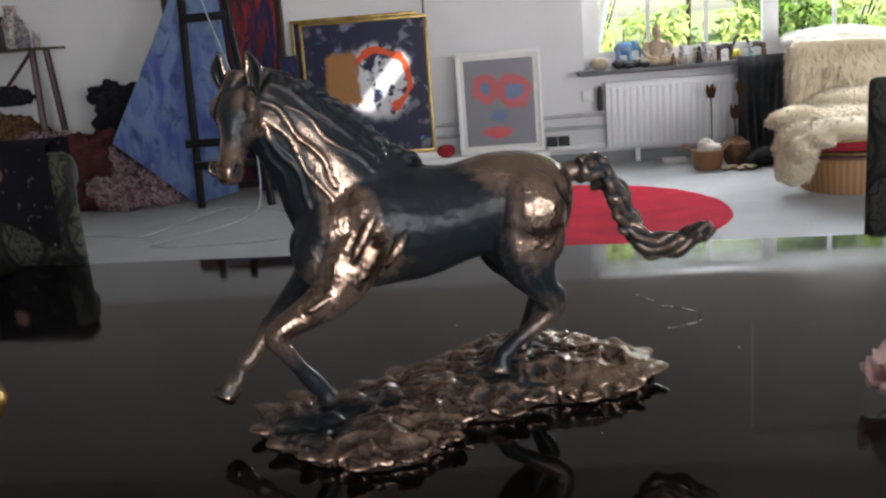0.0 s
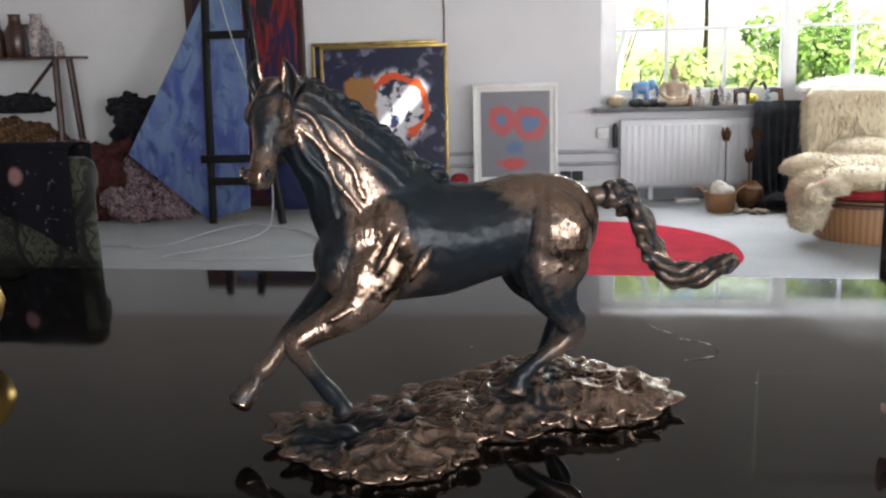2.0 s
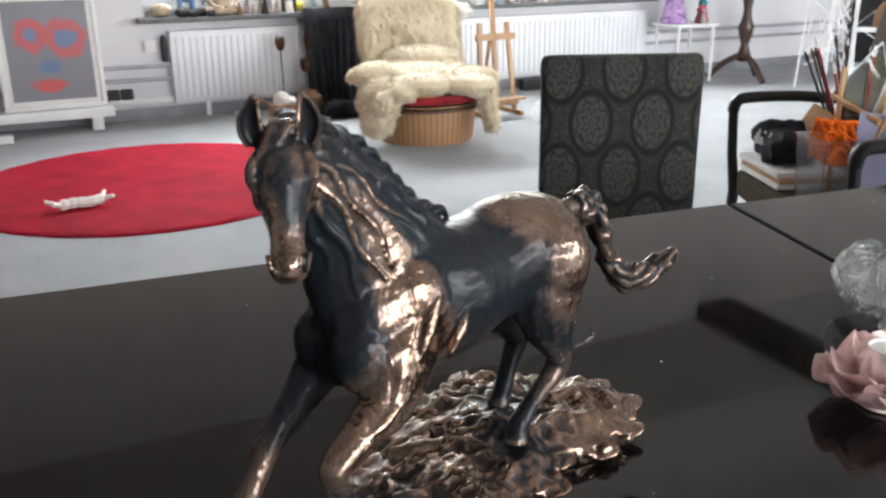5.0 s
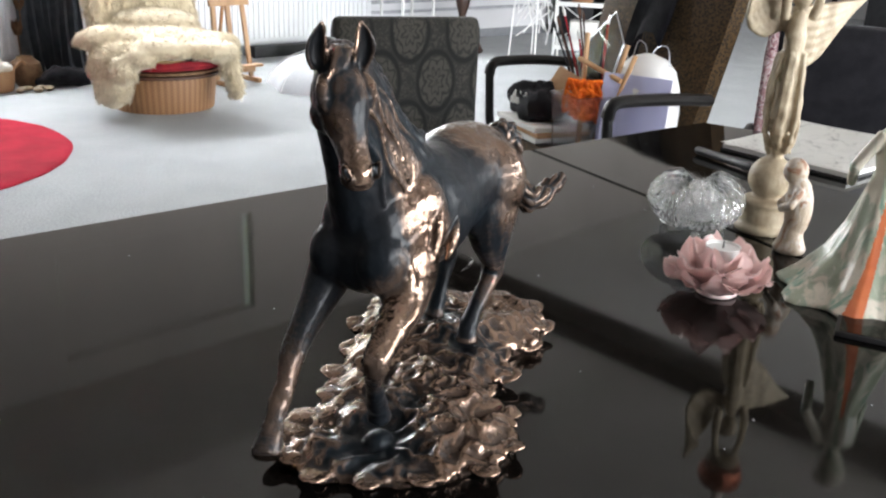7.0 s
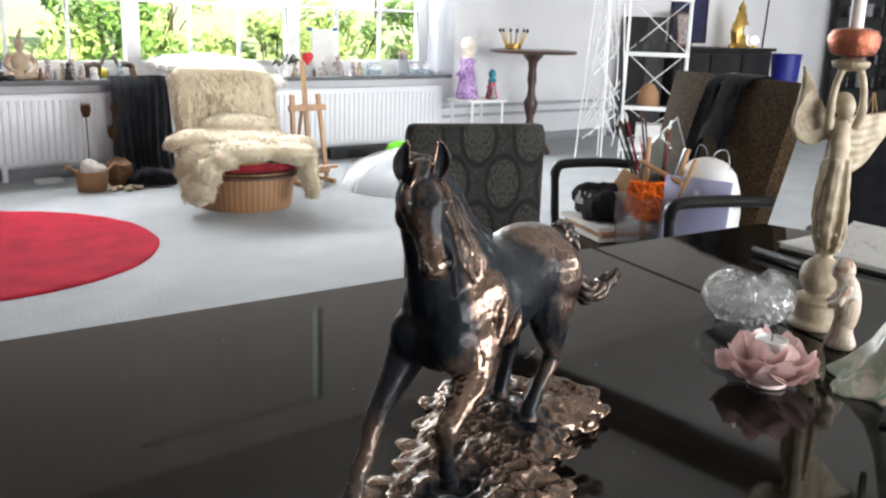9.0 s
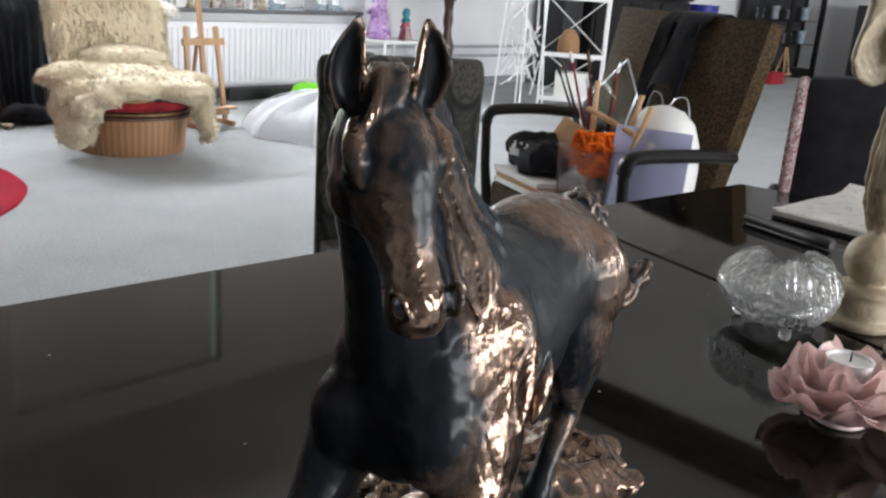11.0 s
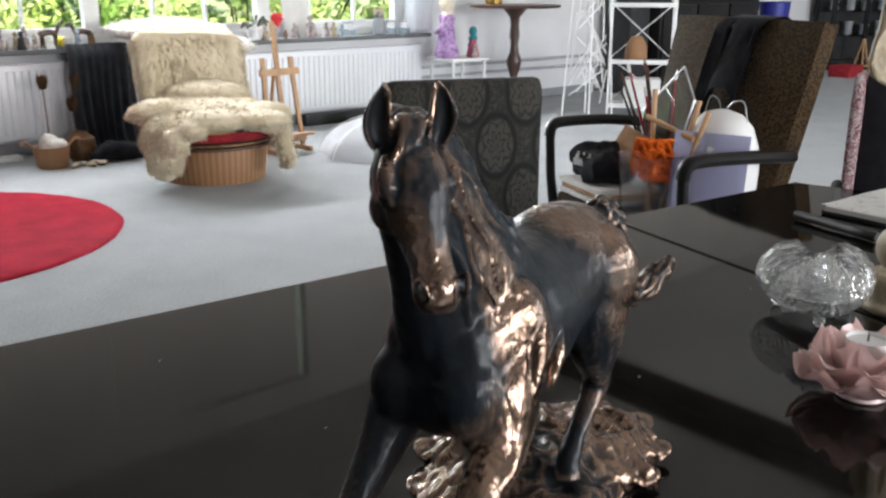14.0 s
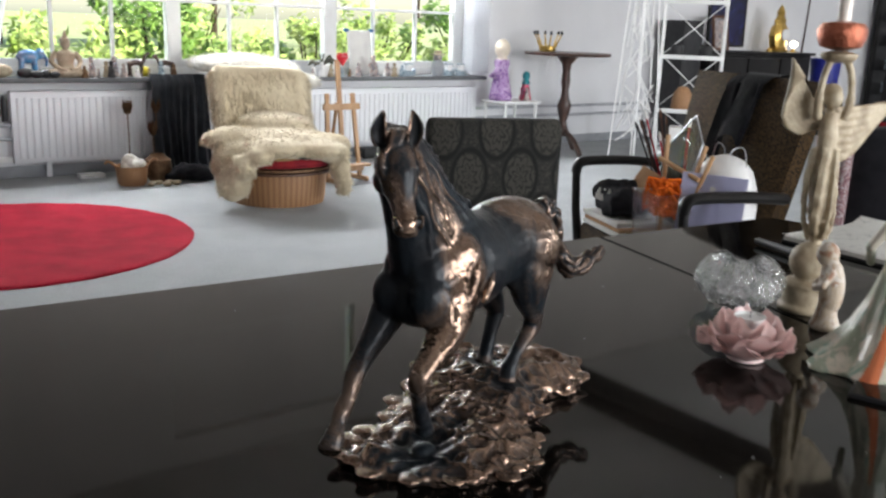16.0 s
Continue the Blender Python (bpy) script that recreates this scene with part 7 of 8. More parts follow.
# ---------------------------------------------------------------- figures along the sill
SZ = WIN_Z0
bm = bmesh.new()                                      # seated meditating figure
add_ball(bm, (0, 0, 0.035), (0.145, 0.10, 0.04), 24, 12)
add_tube(bm, [(0, 0.01, 0.04), (0, 0.012, 0.11), (0, 0.01, 0.18), (0, 0.01, 0.21)], [(0.065, 0.05), (0.060, 0.042), (0.078, 0.045), (0.028, 0.03)], 18, side=(1, 0, 0))
for sx in (-1, 1):
    pp = smooth_path([(sx * 0.072, 0.01, 0.19), (sx * 0.105, 0.0, 0.12), (sx * 0.06, -0.06, 0.065), (sx * 0.01, -0.075, 0.06)], 5)
    add_tube(bm, pp, [0.022] * 6 + [0.018] * (len(pp) - 6), 10)
    add_ball(bm, (sx * 0.09, -0.04, 0.035), (0.065, 0.045, 0.034), 14, 10)
add_ball(bm, (0, 0.0, 0.255), (0.036, 0.040, 0.046), 18, 14)
add_ball(bm, (0, 0.012, 0.28), (0.036, 0.036, 0.032), 16, 12)
add_lathe(bm, [(0.018, 0.30), (0.016, 0.325), (0.007, 0.345), (0.003, 0.365)], 14)
bu = fused("seated_statue", bm, 0.005, 1)
bu.materials.append(material("sandstone", (0.50, 0.40, 0.30), 0.8, second=(0.36, 0.28, 0.20), scale=18, bump=0.002))
bu.shade_smooth()
b_ = tagged(new("seated_statue", bu), "sandstone statue of a seated meditating figure on the sill", "statue")
b_.matrix_world = pose(1.325, 7.44, SZ)
for x, y, r in ((1.02, 7.40, 0.06), (1.16, 7.41, 0.055), (1.09, 7.36, 0.045), (1.22, 7.36, 0.04)):
    st_ = part("dark_stone", ball((0, 0, 0), (r * 1.2, r * 0.8, r * 0.62), 16, 10), "black")
    st_.matrix_world = pose(x, y, SZ + r * 0.61, 0, 0, 30 * x)
    tagged(st_, "smooth dark stone on the window sill", "stone", "stones on the sill")
cl = thing("glass_elephant", pose(1.07, 7.52, SZ) @ Matrix.Scale(0.72, 4), "blue and pink glass ornament on the sill", "ornament")
M["blue_glass"] = material("blue_glaze", (0.05, 0.26, 0.50), 0.2, second=(0.20, 0.22, 0.36), scale=16, coat=0.5)
bm = bmesh.new()
add_ball(bm, (0, 0, 0.21), (0.12, 0.06, 0.075), 18, 12)
add_ball(bm, (0.12, 0, 0.24), (0.05, 0.045, 0.06), 14, 10)
add_tube(bm, [(0.16, 0, 0.23), (0.185, 0, 0.17), (0.18, 0, 0.10)], [0.022, 0.018, 0.014], 10)
for x in (-0.07, 0.06):
    for y in (-0.03, 0.03):
        add_tube(bm, [(x, y, 0.0), (x, y, 0.19)], [0.026, 0.026], 10)
em = fused("ornament_body", bm, 0.008, 2)
em.materials.append(M["blue_glass"])
em.shade_smooth()
eo = new("ornament_body", em)
eo.parent = cl
sh = part("sea_shell", ball((0, 0, 0), (0.08, 0.05, 0.05), 18, 12), "cream_resin")
sh.matrix_world = pose(0.86, 7.44, SZ + 0.05)
tagged(sh, "pale sea shell on the window sill", "shell")


def small_figure(x, y, h, mats, label, cat="figurine", z=SZ, fat=1.0, tones=()):
    bm = bmesh.new()
    add_lathe(bm, [(0.20 * h * fat, 0), (0.22 * h * fat, 0.04 * h), (0.16 * h * fat, 0.3 * h), (0.12 * h * fat, 0.5 * h), (0.15 * h * fat, 0.62 * h), (0.06 * h, 0.72 * h)], 16)
    add_ball(bm, (0, 0, 0.83 * h), (0.13 * h, 0.13 * h, 0.16 * h), 14, 10)
    for sx in (-1, 1):
        add_tube(bm, [(sx * 0.13 * h, 0, 0.62 * h), (sx * 0.22 * h, -0.05 * h, 0.45 * h), (sx * 0.1 * h, -0.16 * h, 0.38 * h)], [0.05 * h, 0.045 * h, 0.04 * h], 8)
    me = fused("figurine", bm, h * 0.025, 1)
    me.materials.append(mats if not isinstance(mats, str) else M[mats])
    me.shade_smooth()
    for level, extra in enumerate(tones):
        me.materials.append(M[extra[1]])
        for p in me.polygons:
            if p.center.z > extra[0] * h:
                p.material_index = level + 1
    o = tagged(new("figurine", me), label, cat, "figures on the sill")
    o.matrix_world = pose(x, y, z, 0, 0, 40 * x)
    return o


M["motley"] = pattern_material("motley_paint", 0.5, marbled([(0.55, 0.42, 0.36), (0.20, 0.07, 0.06), (0.62, 0.55, 0.50), (0.10, 0.12, 0.16)], 24))
M["grey_blue"] = pattern_material("grey_blue_paint", 0.4, marbled([(0.34, 0.42, 0.48), (0.50, 0.56, 0.60), (0.10, 0.16, 0.20)], 26))
small_figure(1.52, 7.46, 0.16, "motley", "small motley figurine on the window sill")
small_figure(1.62, 7.42, 0.13, "cream_resin", "small cream figurine on the window sill")
small_figure(1.70, 7.47, 0.17, "motley", "small motley figurine on the window sill")
small_figure(4.12, 7.44, 0.20, "motley", "pink and brown doll figurine on the window sill")
small_figure(3.95, 7.42, 0.12, "black", "small dark figurine on the window sill", fat=1.5)
small_figure(4.30, 7.46, 0.13, "motley", "small dark figurine on the window sill", fat=1.4)
for x, y, w in ((4.52, 7.43, 0.10), (5.02, 7.44, 0.08), (5.16, 7.42, 0.09)):   # little boats
    bt = thing("model_boat", pose(x, y, SZ, 0, 0, 10), "small grey-blue model boat on the window sill", "model boat", "model boats")
    bm = bmesh.new()
    g = []
    for i in range(9):
        u = i / 8 * 2 - 1
        hw = 0.035 * (1 - abs(u) ** 2.4) + 0.003
        g.append([bm.verts.new((u * w, s_ * hw * q, zz)) for s_, q, zz in ((-1, 1, 0.06 + 0.02 * u * u), (-1, 0.6, 0.012), (1, 0.6, 0.012), (1, 1, 0.06 + 0.02 * u * u))])
    for a, b in zip(g, g[1:]):
        for k in range(4):
            bm.faces.new((a[k], a[(k + 1) % 4], b[(k + 1) % 4], b[k]))
    bm.faces.new(g[0])
    bm.faces.new(g[-1][::-1])
    for v in bm.verts:
        v.co.z -= 0.012
    part("hull", bm, "grey_blue", bt)
    part("cabin", box(-0.03, 0.03, -0.02, 0.02, 0.045, 0.11, 0.004), "white_shell", bt)
    part("roof", box(-0.045, 0.045, -0.026, 0.026, 0.11, 0.12, 0.003), "grey_blue", bt)
ow = thing("owl_vase", pose(4.83, 7.37, SZ), "grey stone owl vase with a pale hat", "vase")
part("vase_body", lathe([(0.04, 0), (0.055, 0.01), (0.062, 0.07), (0.055, 0.13), (0.042, 0.155)], 20), "skirting", ow)
part("vase_head", ball((0, 0, 0.18), (0.045, 0.045, 0.04)), "motley", ow)
part("hat", lathe([(0.075, 0.205), (0.078, 0.212), (0.04, 0.22), (0.035, 0.245), (0.01, 0.25)], 20), "cream_resin", ow)
rnd = random.Random(44)
for k in range(19):                                   # the rest of the crowd
    x = (3.42 + 0.098 * k) if k < 11 else (1.44 + 0.10 * (k - 11))
    if 3.94 < x < 4.02:
        continue
    mt = ("motley", "grey_blue", "black", "cream_resin", "motley", "white_shell", "rust")[(k * 5) % 7]
    word = {"motley": "motley", "grey_blue": "grey-blue", "black": "dark", "cream_resin": "cream", "white_shell": "white", "rust": "rust brown"}[mt]
    small_figure(x, 7.345 + 0.01 * (k % 3), 0.075 + 0.02 * ((k * 7) % 4), mt, "small %s figurine in the row on the window sill" % word, fat=1.0 + 0.15 * (k % 4))
# dark spiky plant in a white pot
pl = thing("potted_plant", pose(3.56, 7.42, SZ), "small dark leafed plant in a white pot", "plant")
part("pot", lathe([(0.05, 0), (0.055, 0.01), (0.075, 0.10), (0.07, 0.105), (0.06, 0.095)], 20), "white_shell", pl)
rnd = random.Random(21)
M["dark_leaf"] = material("dark_purple_leaf", (0.05, 0.03, 0.02), 0.5, second=(0.03, 0.05, 0.015), scale=12)
for k in range(16):
    a, e = rnd.uniform(0, 6.28), rnd.uniform(0.2, 1.2)
    d = Vector((math.cos(a) * math.cos(e), math.sin(a) * math.cos(e), math.sin(e)))
    p0 = Vector((0, 0, 0.10))
    pp = smooth_path([tuple(p0), tuple(p0 + d * 0.07), tuple(p0 + d * 0.12 + Vector((0, 0, -0.015))), tuple(p0 + d * 0.15 + Vector((0, 0, -0.05)))], 3)
    part("leaf", tube(pp, [(0.004 + 0.016 * math.sin(math.pi * i / (len(pp) - 1)), 0.0025) for i in range(len(pp))], 6), "dark_leaf", pl)
# giraffe-like dark wire figures and a yellow ball
for x, flip in ((1.86, 1), (2.10, -1)):
    an = thing("carved_animal", pose(x, 7.43, SZ), "dark carved wooden animal on the window sill", "carved animal", "carved animals")
    bm = bmesh.new()
    add_tube(bm, smooth_path([(-0.07 * flip, 0, 0.10), (0, 0, 0.115), (0.05 * flip, 0, 0.11), (0.08 * flip, 0, 0.17), (0.11 * flip, 0, 0.19 if flip > 0 else 0.15)], 4), [0.022] * 8 + [0.014] * 9, 10)
    for dx in (-0.06, -0.045, 0.035, 0.05):
        add_tube(bm, [(dx * flip, 0.012 if dx in (-0.06, 0.05) else -0.012, 0.0), (dx * flip, 0, 0.10)], [0.008, 0.011], 8)
    am = fused("animal_body", bm, 0.005, 1)
    am.materials.append(M["dark_wood"])
    am.shade_smooth()
    ao = new("animal_body", am)
    ao.parent = an
yb = tagged(part("yellow_ball", ball((0, 0, 0), (0.05, 0.04, 0.04), 18, 12), material("yellow_plastic", (0.75, 0.65, 0.03), 0.4, second=(0.65, 0.52, 0.02), scale=9)), "bright yellow ball on the window sill", "ball")
yb.matrix_world = pose(1.95, 7.50, SZ + 0.04)
cnv = thing("small_canvas", pose(4.05, 7.56, SZ, -6), "blank white canvas with blue corner clips on the sill", "canvas")
part("canvas_face", box(-0.125, 0.125, -0.012, 0.012, 0, 0.42, 0.003), "paper", cnv)
for sx in (-1, 1):
    part("clip", box(sx * 0.135 - 0.022, sx * 0.135 + 0.022, -0.02, 0.02, 0.405, 0.435, 0.005, pose(0, 0, 0)), material("blue_clip", (0.02, 0.12, 0.30), 0.4), cnv)
# sheer curtain
bm = bmesh.new()
g = [[bm.verts.new((5.17 + 0.33 * i / 40, 7.475 + 0.020 * math.sin(i * 1.25) - 0.07, 0.80 + 1.6 * k / 8)) for k in range(9)] for i in range(41)]
for i in range(40):
    for k in range(8):
        bm.faces.new((g[i][k], g[i + 1][k], g[i + 1][k + 1], g[i][k + 1]))
bmesh.ops.solidify(bm, geom=bm.faces[:], thickness=0.0015)
tagged(part("curtain", bm, "netting"), "sheer white curtain gathered at the window's side", "curtain")
tagged(part("curtain_rail", tube([(0.6, 7.41, 2.41), (5.6, 7.41, 2.41)], [0.012, 0.012], 10), "white_paint"), "white curtain rail over the window", "rail")

# ---------------------------------------------------------------- paintings and the black easel


def framed(name, m, w, h, fw, fmat, art, label, depth=0.03, mount=0.0):
    p = thing(name, m, label, "painting", "paintings against the wall")
    for n_, b in (("frame_bar", (-w / 2, w / 2, 0, fw)), ("frame_bar", (-w / 2, w / 2, h - fw, h)), ("frame_bar", (-w / 2, -w / 2 + fw, fw, h - fw)), ("frame_bar", (w / 2 - fw, w / 2, fw, h - fw))):
        part(n_, box(b[0], b[1], -depth, 0, b[2], b[3], 0.006), fmat, p)
    i = fw + mount
    if mount:
        part("mount", box(-w / 2 + fw, w / 2 - fw, -depth * 0.5, -0.004, fw, h - fw), "paper", p, smooth=False)
    c = part("canvas", box(-w / 2 + i, w / 2 - i, -depth * 0.5 - 0.004, -0.005, i, h - i), art, p, smooth=False)
    return p


def abstract_ring(n, l, co):
    """Navy ground, an ochre field, white splashes and a broken orange ring."""
    x, y, z = axes_of(n, l, co)
    wob = calc(n, l, "MULTIPLY_ADD", noise_of(n, l, co, 6, 5), 0.16, -0.08)
    dx = calc(n, l, "SUBTRACT", x, 0.10)
    dz = calc(n, l, "SUBTRACT", z, 0.60)
    d = calc(n, l, "ADD", calc(n, l, "SQRT", calc(n, l, "ADD", calc(n, l, "MULTIPLY", dx, dx), calc(n, l, "MULTIPLY", dz, dz))), wob)
    base = blend(n, l, step(n, l, noise_of(n, l, co, 7, 6), 0.55, 0.66), (0.012, 0.014, 0.045), (0.16, 0.15, 0.20))
    ox = calc(n, l, "ADD", calc(n, l, "SUBTRACT", calc(n, l, "ABSOLUTE", calc(n, l, "ADD", x, 0.20)), 0.14), wob)
    oz = calc(n, l, "ADD", calc(n, l, "SUBTRACT", calc(n, l, "ABSOLUTE", calc(n, l, "SUBTRACT", z, 0.64)), 0.20), wob)
    ochre = calc(n, l, "MULTIPLY", step(n, l, ox, 0.02, -0.02), step(n, l, oz, 0.02, -0.02))
    white = calc(n, l, "MULTIPLY", step(n, l, d, 0.34, 0.26), step(n, l, noise_of(n, l, co, 9, 6), 0.42, 0.50))
    ring = calc(n, l, "MULTIPLY", step(n, l, calc(n, l, "ABSOLUTE", calc(n, l, "SUBTRACT", d, 0.25)), 0.034, 0.022), step(n, l, calc(n, l, "ADD", dx, calc(n, l, "MULTIPLY", dz, 0.7)), -0.10, -0.02))
    c = blend(n, l, white, base, (0.62, 0.62, 0.66))
    c = blend(n, l, ochre, c, (0.34, 0.16, 0.05))
    c = blend(n, l, ring, c, (0.72, 0.09, 0.02))
    return blend(n, l, step(n, l, noise_of(n, l, co, 11, 4, None, 1.0), 0.66, 0.70), c, (0.10, 0.20, 0.42))


def red_hearts(n, l, co):
    """Two loose red rings that meet like a heart over a red stroke, blue inside, on grey."""
    x, y, z = axes_of(n, l, co)
    wob = calc(n, l, "MULTIPLY_ADD", noise_of(n, l, co, 9, 4), 0.16, -0.08)

    def far(cx, cz, flat=1.0):
        dx = calc(n, l, "SUBTRACT", x, cx)
        dz = calc(n, l, "MULTIPLY", calc(n, l, "SUBTRACT", z, cz), flat)
        return calc(n, l, "ADD", calc(n, l, "SQRT", calc(n, l, "ADD", calc(n, l, "MULTIPLY", dx, dx), calc(n, l, "MULTIPLY", dz, dz))), wob)

    c = blend(n, l, noise_of(n, l, co, 4, 4), (0.15, 0.15, 0.18), (0.20, 0.19, 0.22))
    for cx, cz, r in ((-0.11, 0.52, 0.085), (0.12, 0.50, 0.105)):
        d = far(cx, cz)
        c = blend(n, l, calc(n, l, "MULTIPLY", step(n, l, d, r, r - 0.05), 0.8), c, (0.07, 0.13, 0.30))
        c = blend(n, l, calc(n, l, "MULTIPLY", step(n, l, calc(n, l, "ABSOLUTE", calc(n, l, "SUBTRACT", d, r)), 0.055, 0.02), 0.9), c, (0.46, 0.045, 0.05))
    c = blend(n, l, step(n, l, far(0.0, 0.30, 1.3), 0.10, 0.04), c, (0.08, 0.13, 0.28))
    return blend(n, l, step(n, l, far(-0.03, 0.17, 2.4), 0.15, 0.08), c, (0.50, 0.05, 0.05))


def brushed_blue(n, l, co):
    """Blue oils brushed wet into one another, paler towards the top."""
    x, y, z = axes_of(n, l, co)
    c = blend(n, l, step(n, l, noise_of(n, l, co, 3.2, 7, (1.6, 1, 0.7), 1.2), 0.36, 0.66), (0.050, 0.075, 0.27), (0.13, 0.19, 0.36))
    c = blend(n, l, calc(n, l, "MULTIPLY", step(n, l, noise_of(n, l, co, 7, 8, (1.8, 1, 0.6), 0.8), 0.50, 0.70), 0.6), c, (0.17, 0.26, 0.32))
    c = blend(n, l, calc(n, l, "MULTIPLY", step(n, l, noise_of(n, l, co, 5, 8, (1, 1, 0.8), 1.6), 0.56, 0.68), 0.75), c, (0.028, 0.045, 0.14))
    return blend(n, l, calc(n, l, "MULTIPLY", step(n, l, z, 0.9, 1.9), 0.3), c, (0.18, 0.28, 0.34))


M["art_ring"] = pattern_material("abstract_oil_painting", 0.35, abstract_ring, 0.002, 60)
M["art_red"] = pattern_material("red_and_grey_print", 0.3, red_hearts)
M["art_dark"] = pattern_material("dark_red_painting", 0.4, marbled([(0.10, 0.008, 0.010), (0.012, 0.010, 0.014), (0.22, 0.016, 0.014), (0.010, 0.012, 0.06)], 3.0, 0.8, (2.5, 1, 0.5)), 0.002, 50)
M["art_blue"] = pattern_material("blue_oil_painting", 0.45, brushed_blue, 0.003, 45)
M["art_navy"] = pattern_material("navy_painting", 0.4, marbled([(0.010, 0.014, 0.07), (0.02, 0.03, 0.14), (0.006, 0.008, 0.03)], 3.0), 0.001, 50)
framed("gold_framed_painting", pose(-1.04, 7.30, 0.22, -4), 1.06, 1.11, 0.027, "old_gilt", "art_ring", "gold framed abstract painting with an orange ring")
framed("gold_framed_painting", pose(-1.13, 7.385, 0.22, -4), 1.06, 1.14, 0.027, "old_gilt", "art_navy", "gold framed painting stacked behind another")
framed("white_framed_print", pose(0.04, 7.27, 0.17, -5), 0.69, 0.82, 0.03, "white_paint", "art_red", "white framed print in red, blue and grey", mount=0.035)
framed("dark_painting", pose(-2.22, 7.40, 0.0, -2), 1.02, 2.25, 0.06, "dark_wood", "art_dark", "large dark red and black painting in a brown frame")
framed("small_framed_picture", pose(-1.67, 7.30, 0.78, -3), 0.16, 0.30, 0.02, "black", "art_navy", "small black framed picture behind the paintings")
sup = tagged(part("low_bench", box(-1.75, 0.42, 7.17, 7.44, 0.10, 0.17, 0.006), "white_paint"), "low white bench board that carries the paintings", "bench")
for x in (-1.6, -0.6, 0.3):
    part("bench_foot", box(x - 0.04, x + 0.04, 7.22, 7.40, 0, 0.10, 0.004), "white_paint", sup)
part("riser", box(-1.70, -0.45, 7.22, 7.43, 0.17, 0.22, 0.004), "white_paint", sup)
part("riser", box(-1.76, -1.58, 7.22, 7.43, 0.22, 0.78, 0.004), "dark_wood", sup)
rb = part("red_bag", ball((0, 0, 0), (0.075, 0.05, 0.055), 18, 12), "red_cloth")
rb.matrix_world = pose(-0.42, 7.22, 0.222)
tagged(rb, "small red cloth bag beside the gold frame", "bag")
tagged(part("white_box", box(-0.40, -0.28, 6.98, 7.10, 0, 0.05, 0.004), "white_paint"), "flat white box on the carpet", "box")
tagged(part("hanging_cord", tube(smooth_path([(-0.55, 7.49, 2.25), (-0.56, 7.488, 2.0), (-0.54, 7.49, 1.6), (-0.55, 7.49, 1.25)], 6), [0.007] * 19, 8), "dark_wood"), "dark cord hanging down the white wall", "cord")

bl = thing("painting", pose(0, 6.66, 0.015), "tall blue unframed oil painting tilted on the black easel", "painting", "paintings against the wall")
outline = [(-2.97, 0.52), (-2.36, 0.0), (-2.02, 0.08), (-1.97, 1.0), (-1.98, 1.95), (-2.12, 1.95), (-2.52, 1.26)]
bm = slab(outline, 0.0, 0.03)
bmesh.ops.transform(bm, matrix=pose(0, 0, 0, 90), verts=bm.verts)
part("canvas", bm, "art_blue", bl, smooth=False)
bm = slab([(-2.30 + (x + 2.30) * 0.94, 0.8 + (z - 0.8) * 0.95) for x, z in outline], -0.022, -0.0005)
bmesh.ops.transform(bm, matrix=pose(0, 0, 0, 90), verts=bm.verts)
part("stretcher", bm, "pine", bl, smooth=False)
be = thing("easel", pose(-2.0, 6.5, 0), "tall black studio easel that holds a blue canvas", "easel", "easels")
part("front_leg", tube([(-0.28, 0.02, 0), (-0.26, 0.08, 1.1), (-0.23, 0.14, 2.1)], [(0.032, 0.022)] * 3, 8, side=(1, 0, 0)), "black_wood", be)
part("front_leg", tube([(0.29, -0.03, 0), (0.14, 0.06, 1.1), (0.02, 0.14, 2.1)], [(0.032, 0.022)] * 3, 8, side=(1, 0, 0)), "black_wood", be)
part("back_leg", tube([(0.0, 0.75, 0), (-0.1, 0.17, 2.0)], [0.02, 0.02], 8), "black_wood", be)
for z, a, b in ((0.50, -0.33, 0.36), (0.33, -0.27, 0.27), (1.42, -0.25, 0.10)):
    part("cross_bar", box(a, b, -0.03 + 0.05 * z, 0.0 + 0.05 * z, z - 0.03, z + 0.03, 0.004), "black_wood", be)
for k, (x, z, w, h, mt) in enumerate(((-1.72, 0.04, 0.42, 0.40, "art_navy"), (-1.80, 0.52, 0.26, 0.30, "grey_blue"))):
    cv = thing("painting", pose(x, 6.92 if k == 0 else 6.60, z, -4), "small blue painting standing behind the easel", "painting", "paintings against the wall")
    part("canvas", box(-w / 2, w / 2, -0.02, 0, 0, h, 0.003), mt, cv)
# white flex on the carpet and up the easel
pp = smooth_path([(-3.0, 5.66, 0.008), (-2.6, 5.64, 0.008), (-2.32, 5.58, 0.008), (-2.10, 6.30, 0.008), (-1.8, 6.38, 0.008), (-1.38, 6.0, 0.008), (-1.16, 5.42, 0.008), (-1.45, 5.18, 0.008), (-2.0, 5.19, 0.008), (-2.15, 5.3, 0.008), (-1.9, 5.6, 0.008), (-1.75, 6.05, 0.010),
                  (-1.72, 6.25, 0.12), (-1.74, 6.33, 0.5), (-1.88, 6.44, 1.0), (-2.05, 6.52, 1.5), (-2.16, 6.56, 2.0)], 8)
tagged(part("white_cable", tube(pp, [0.0052] * len(pp), 7), "pipe"), "pale grey cable looped on the carpet and up the easel", "cable")

# chest with clothes and a black bag
ct = thing("wooden_chest", pose(-3.32, 7.17, 0), "low brown wooden chest heaped with clothes", "chest")
part("chest_body", box(-0.48, 0.42, -0.2, 0.25, 0.0, 0.42, 0.008), "brown_wood", ct)
part("plinth", box(-0.50, 0.44, -0.215, 0.26, 0.0, 0.06, 0.005), "brown_wood", ct)


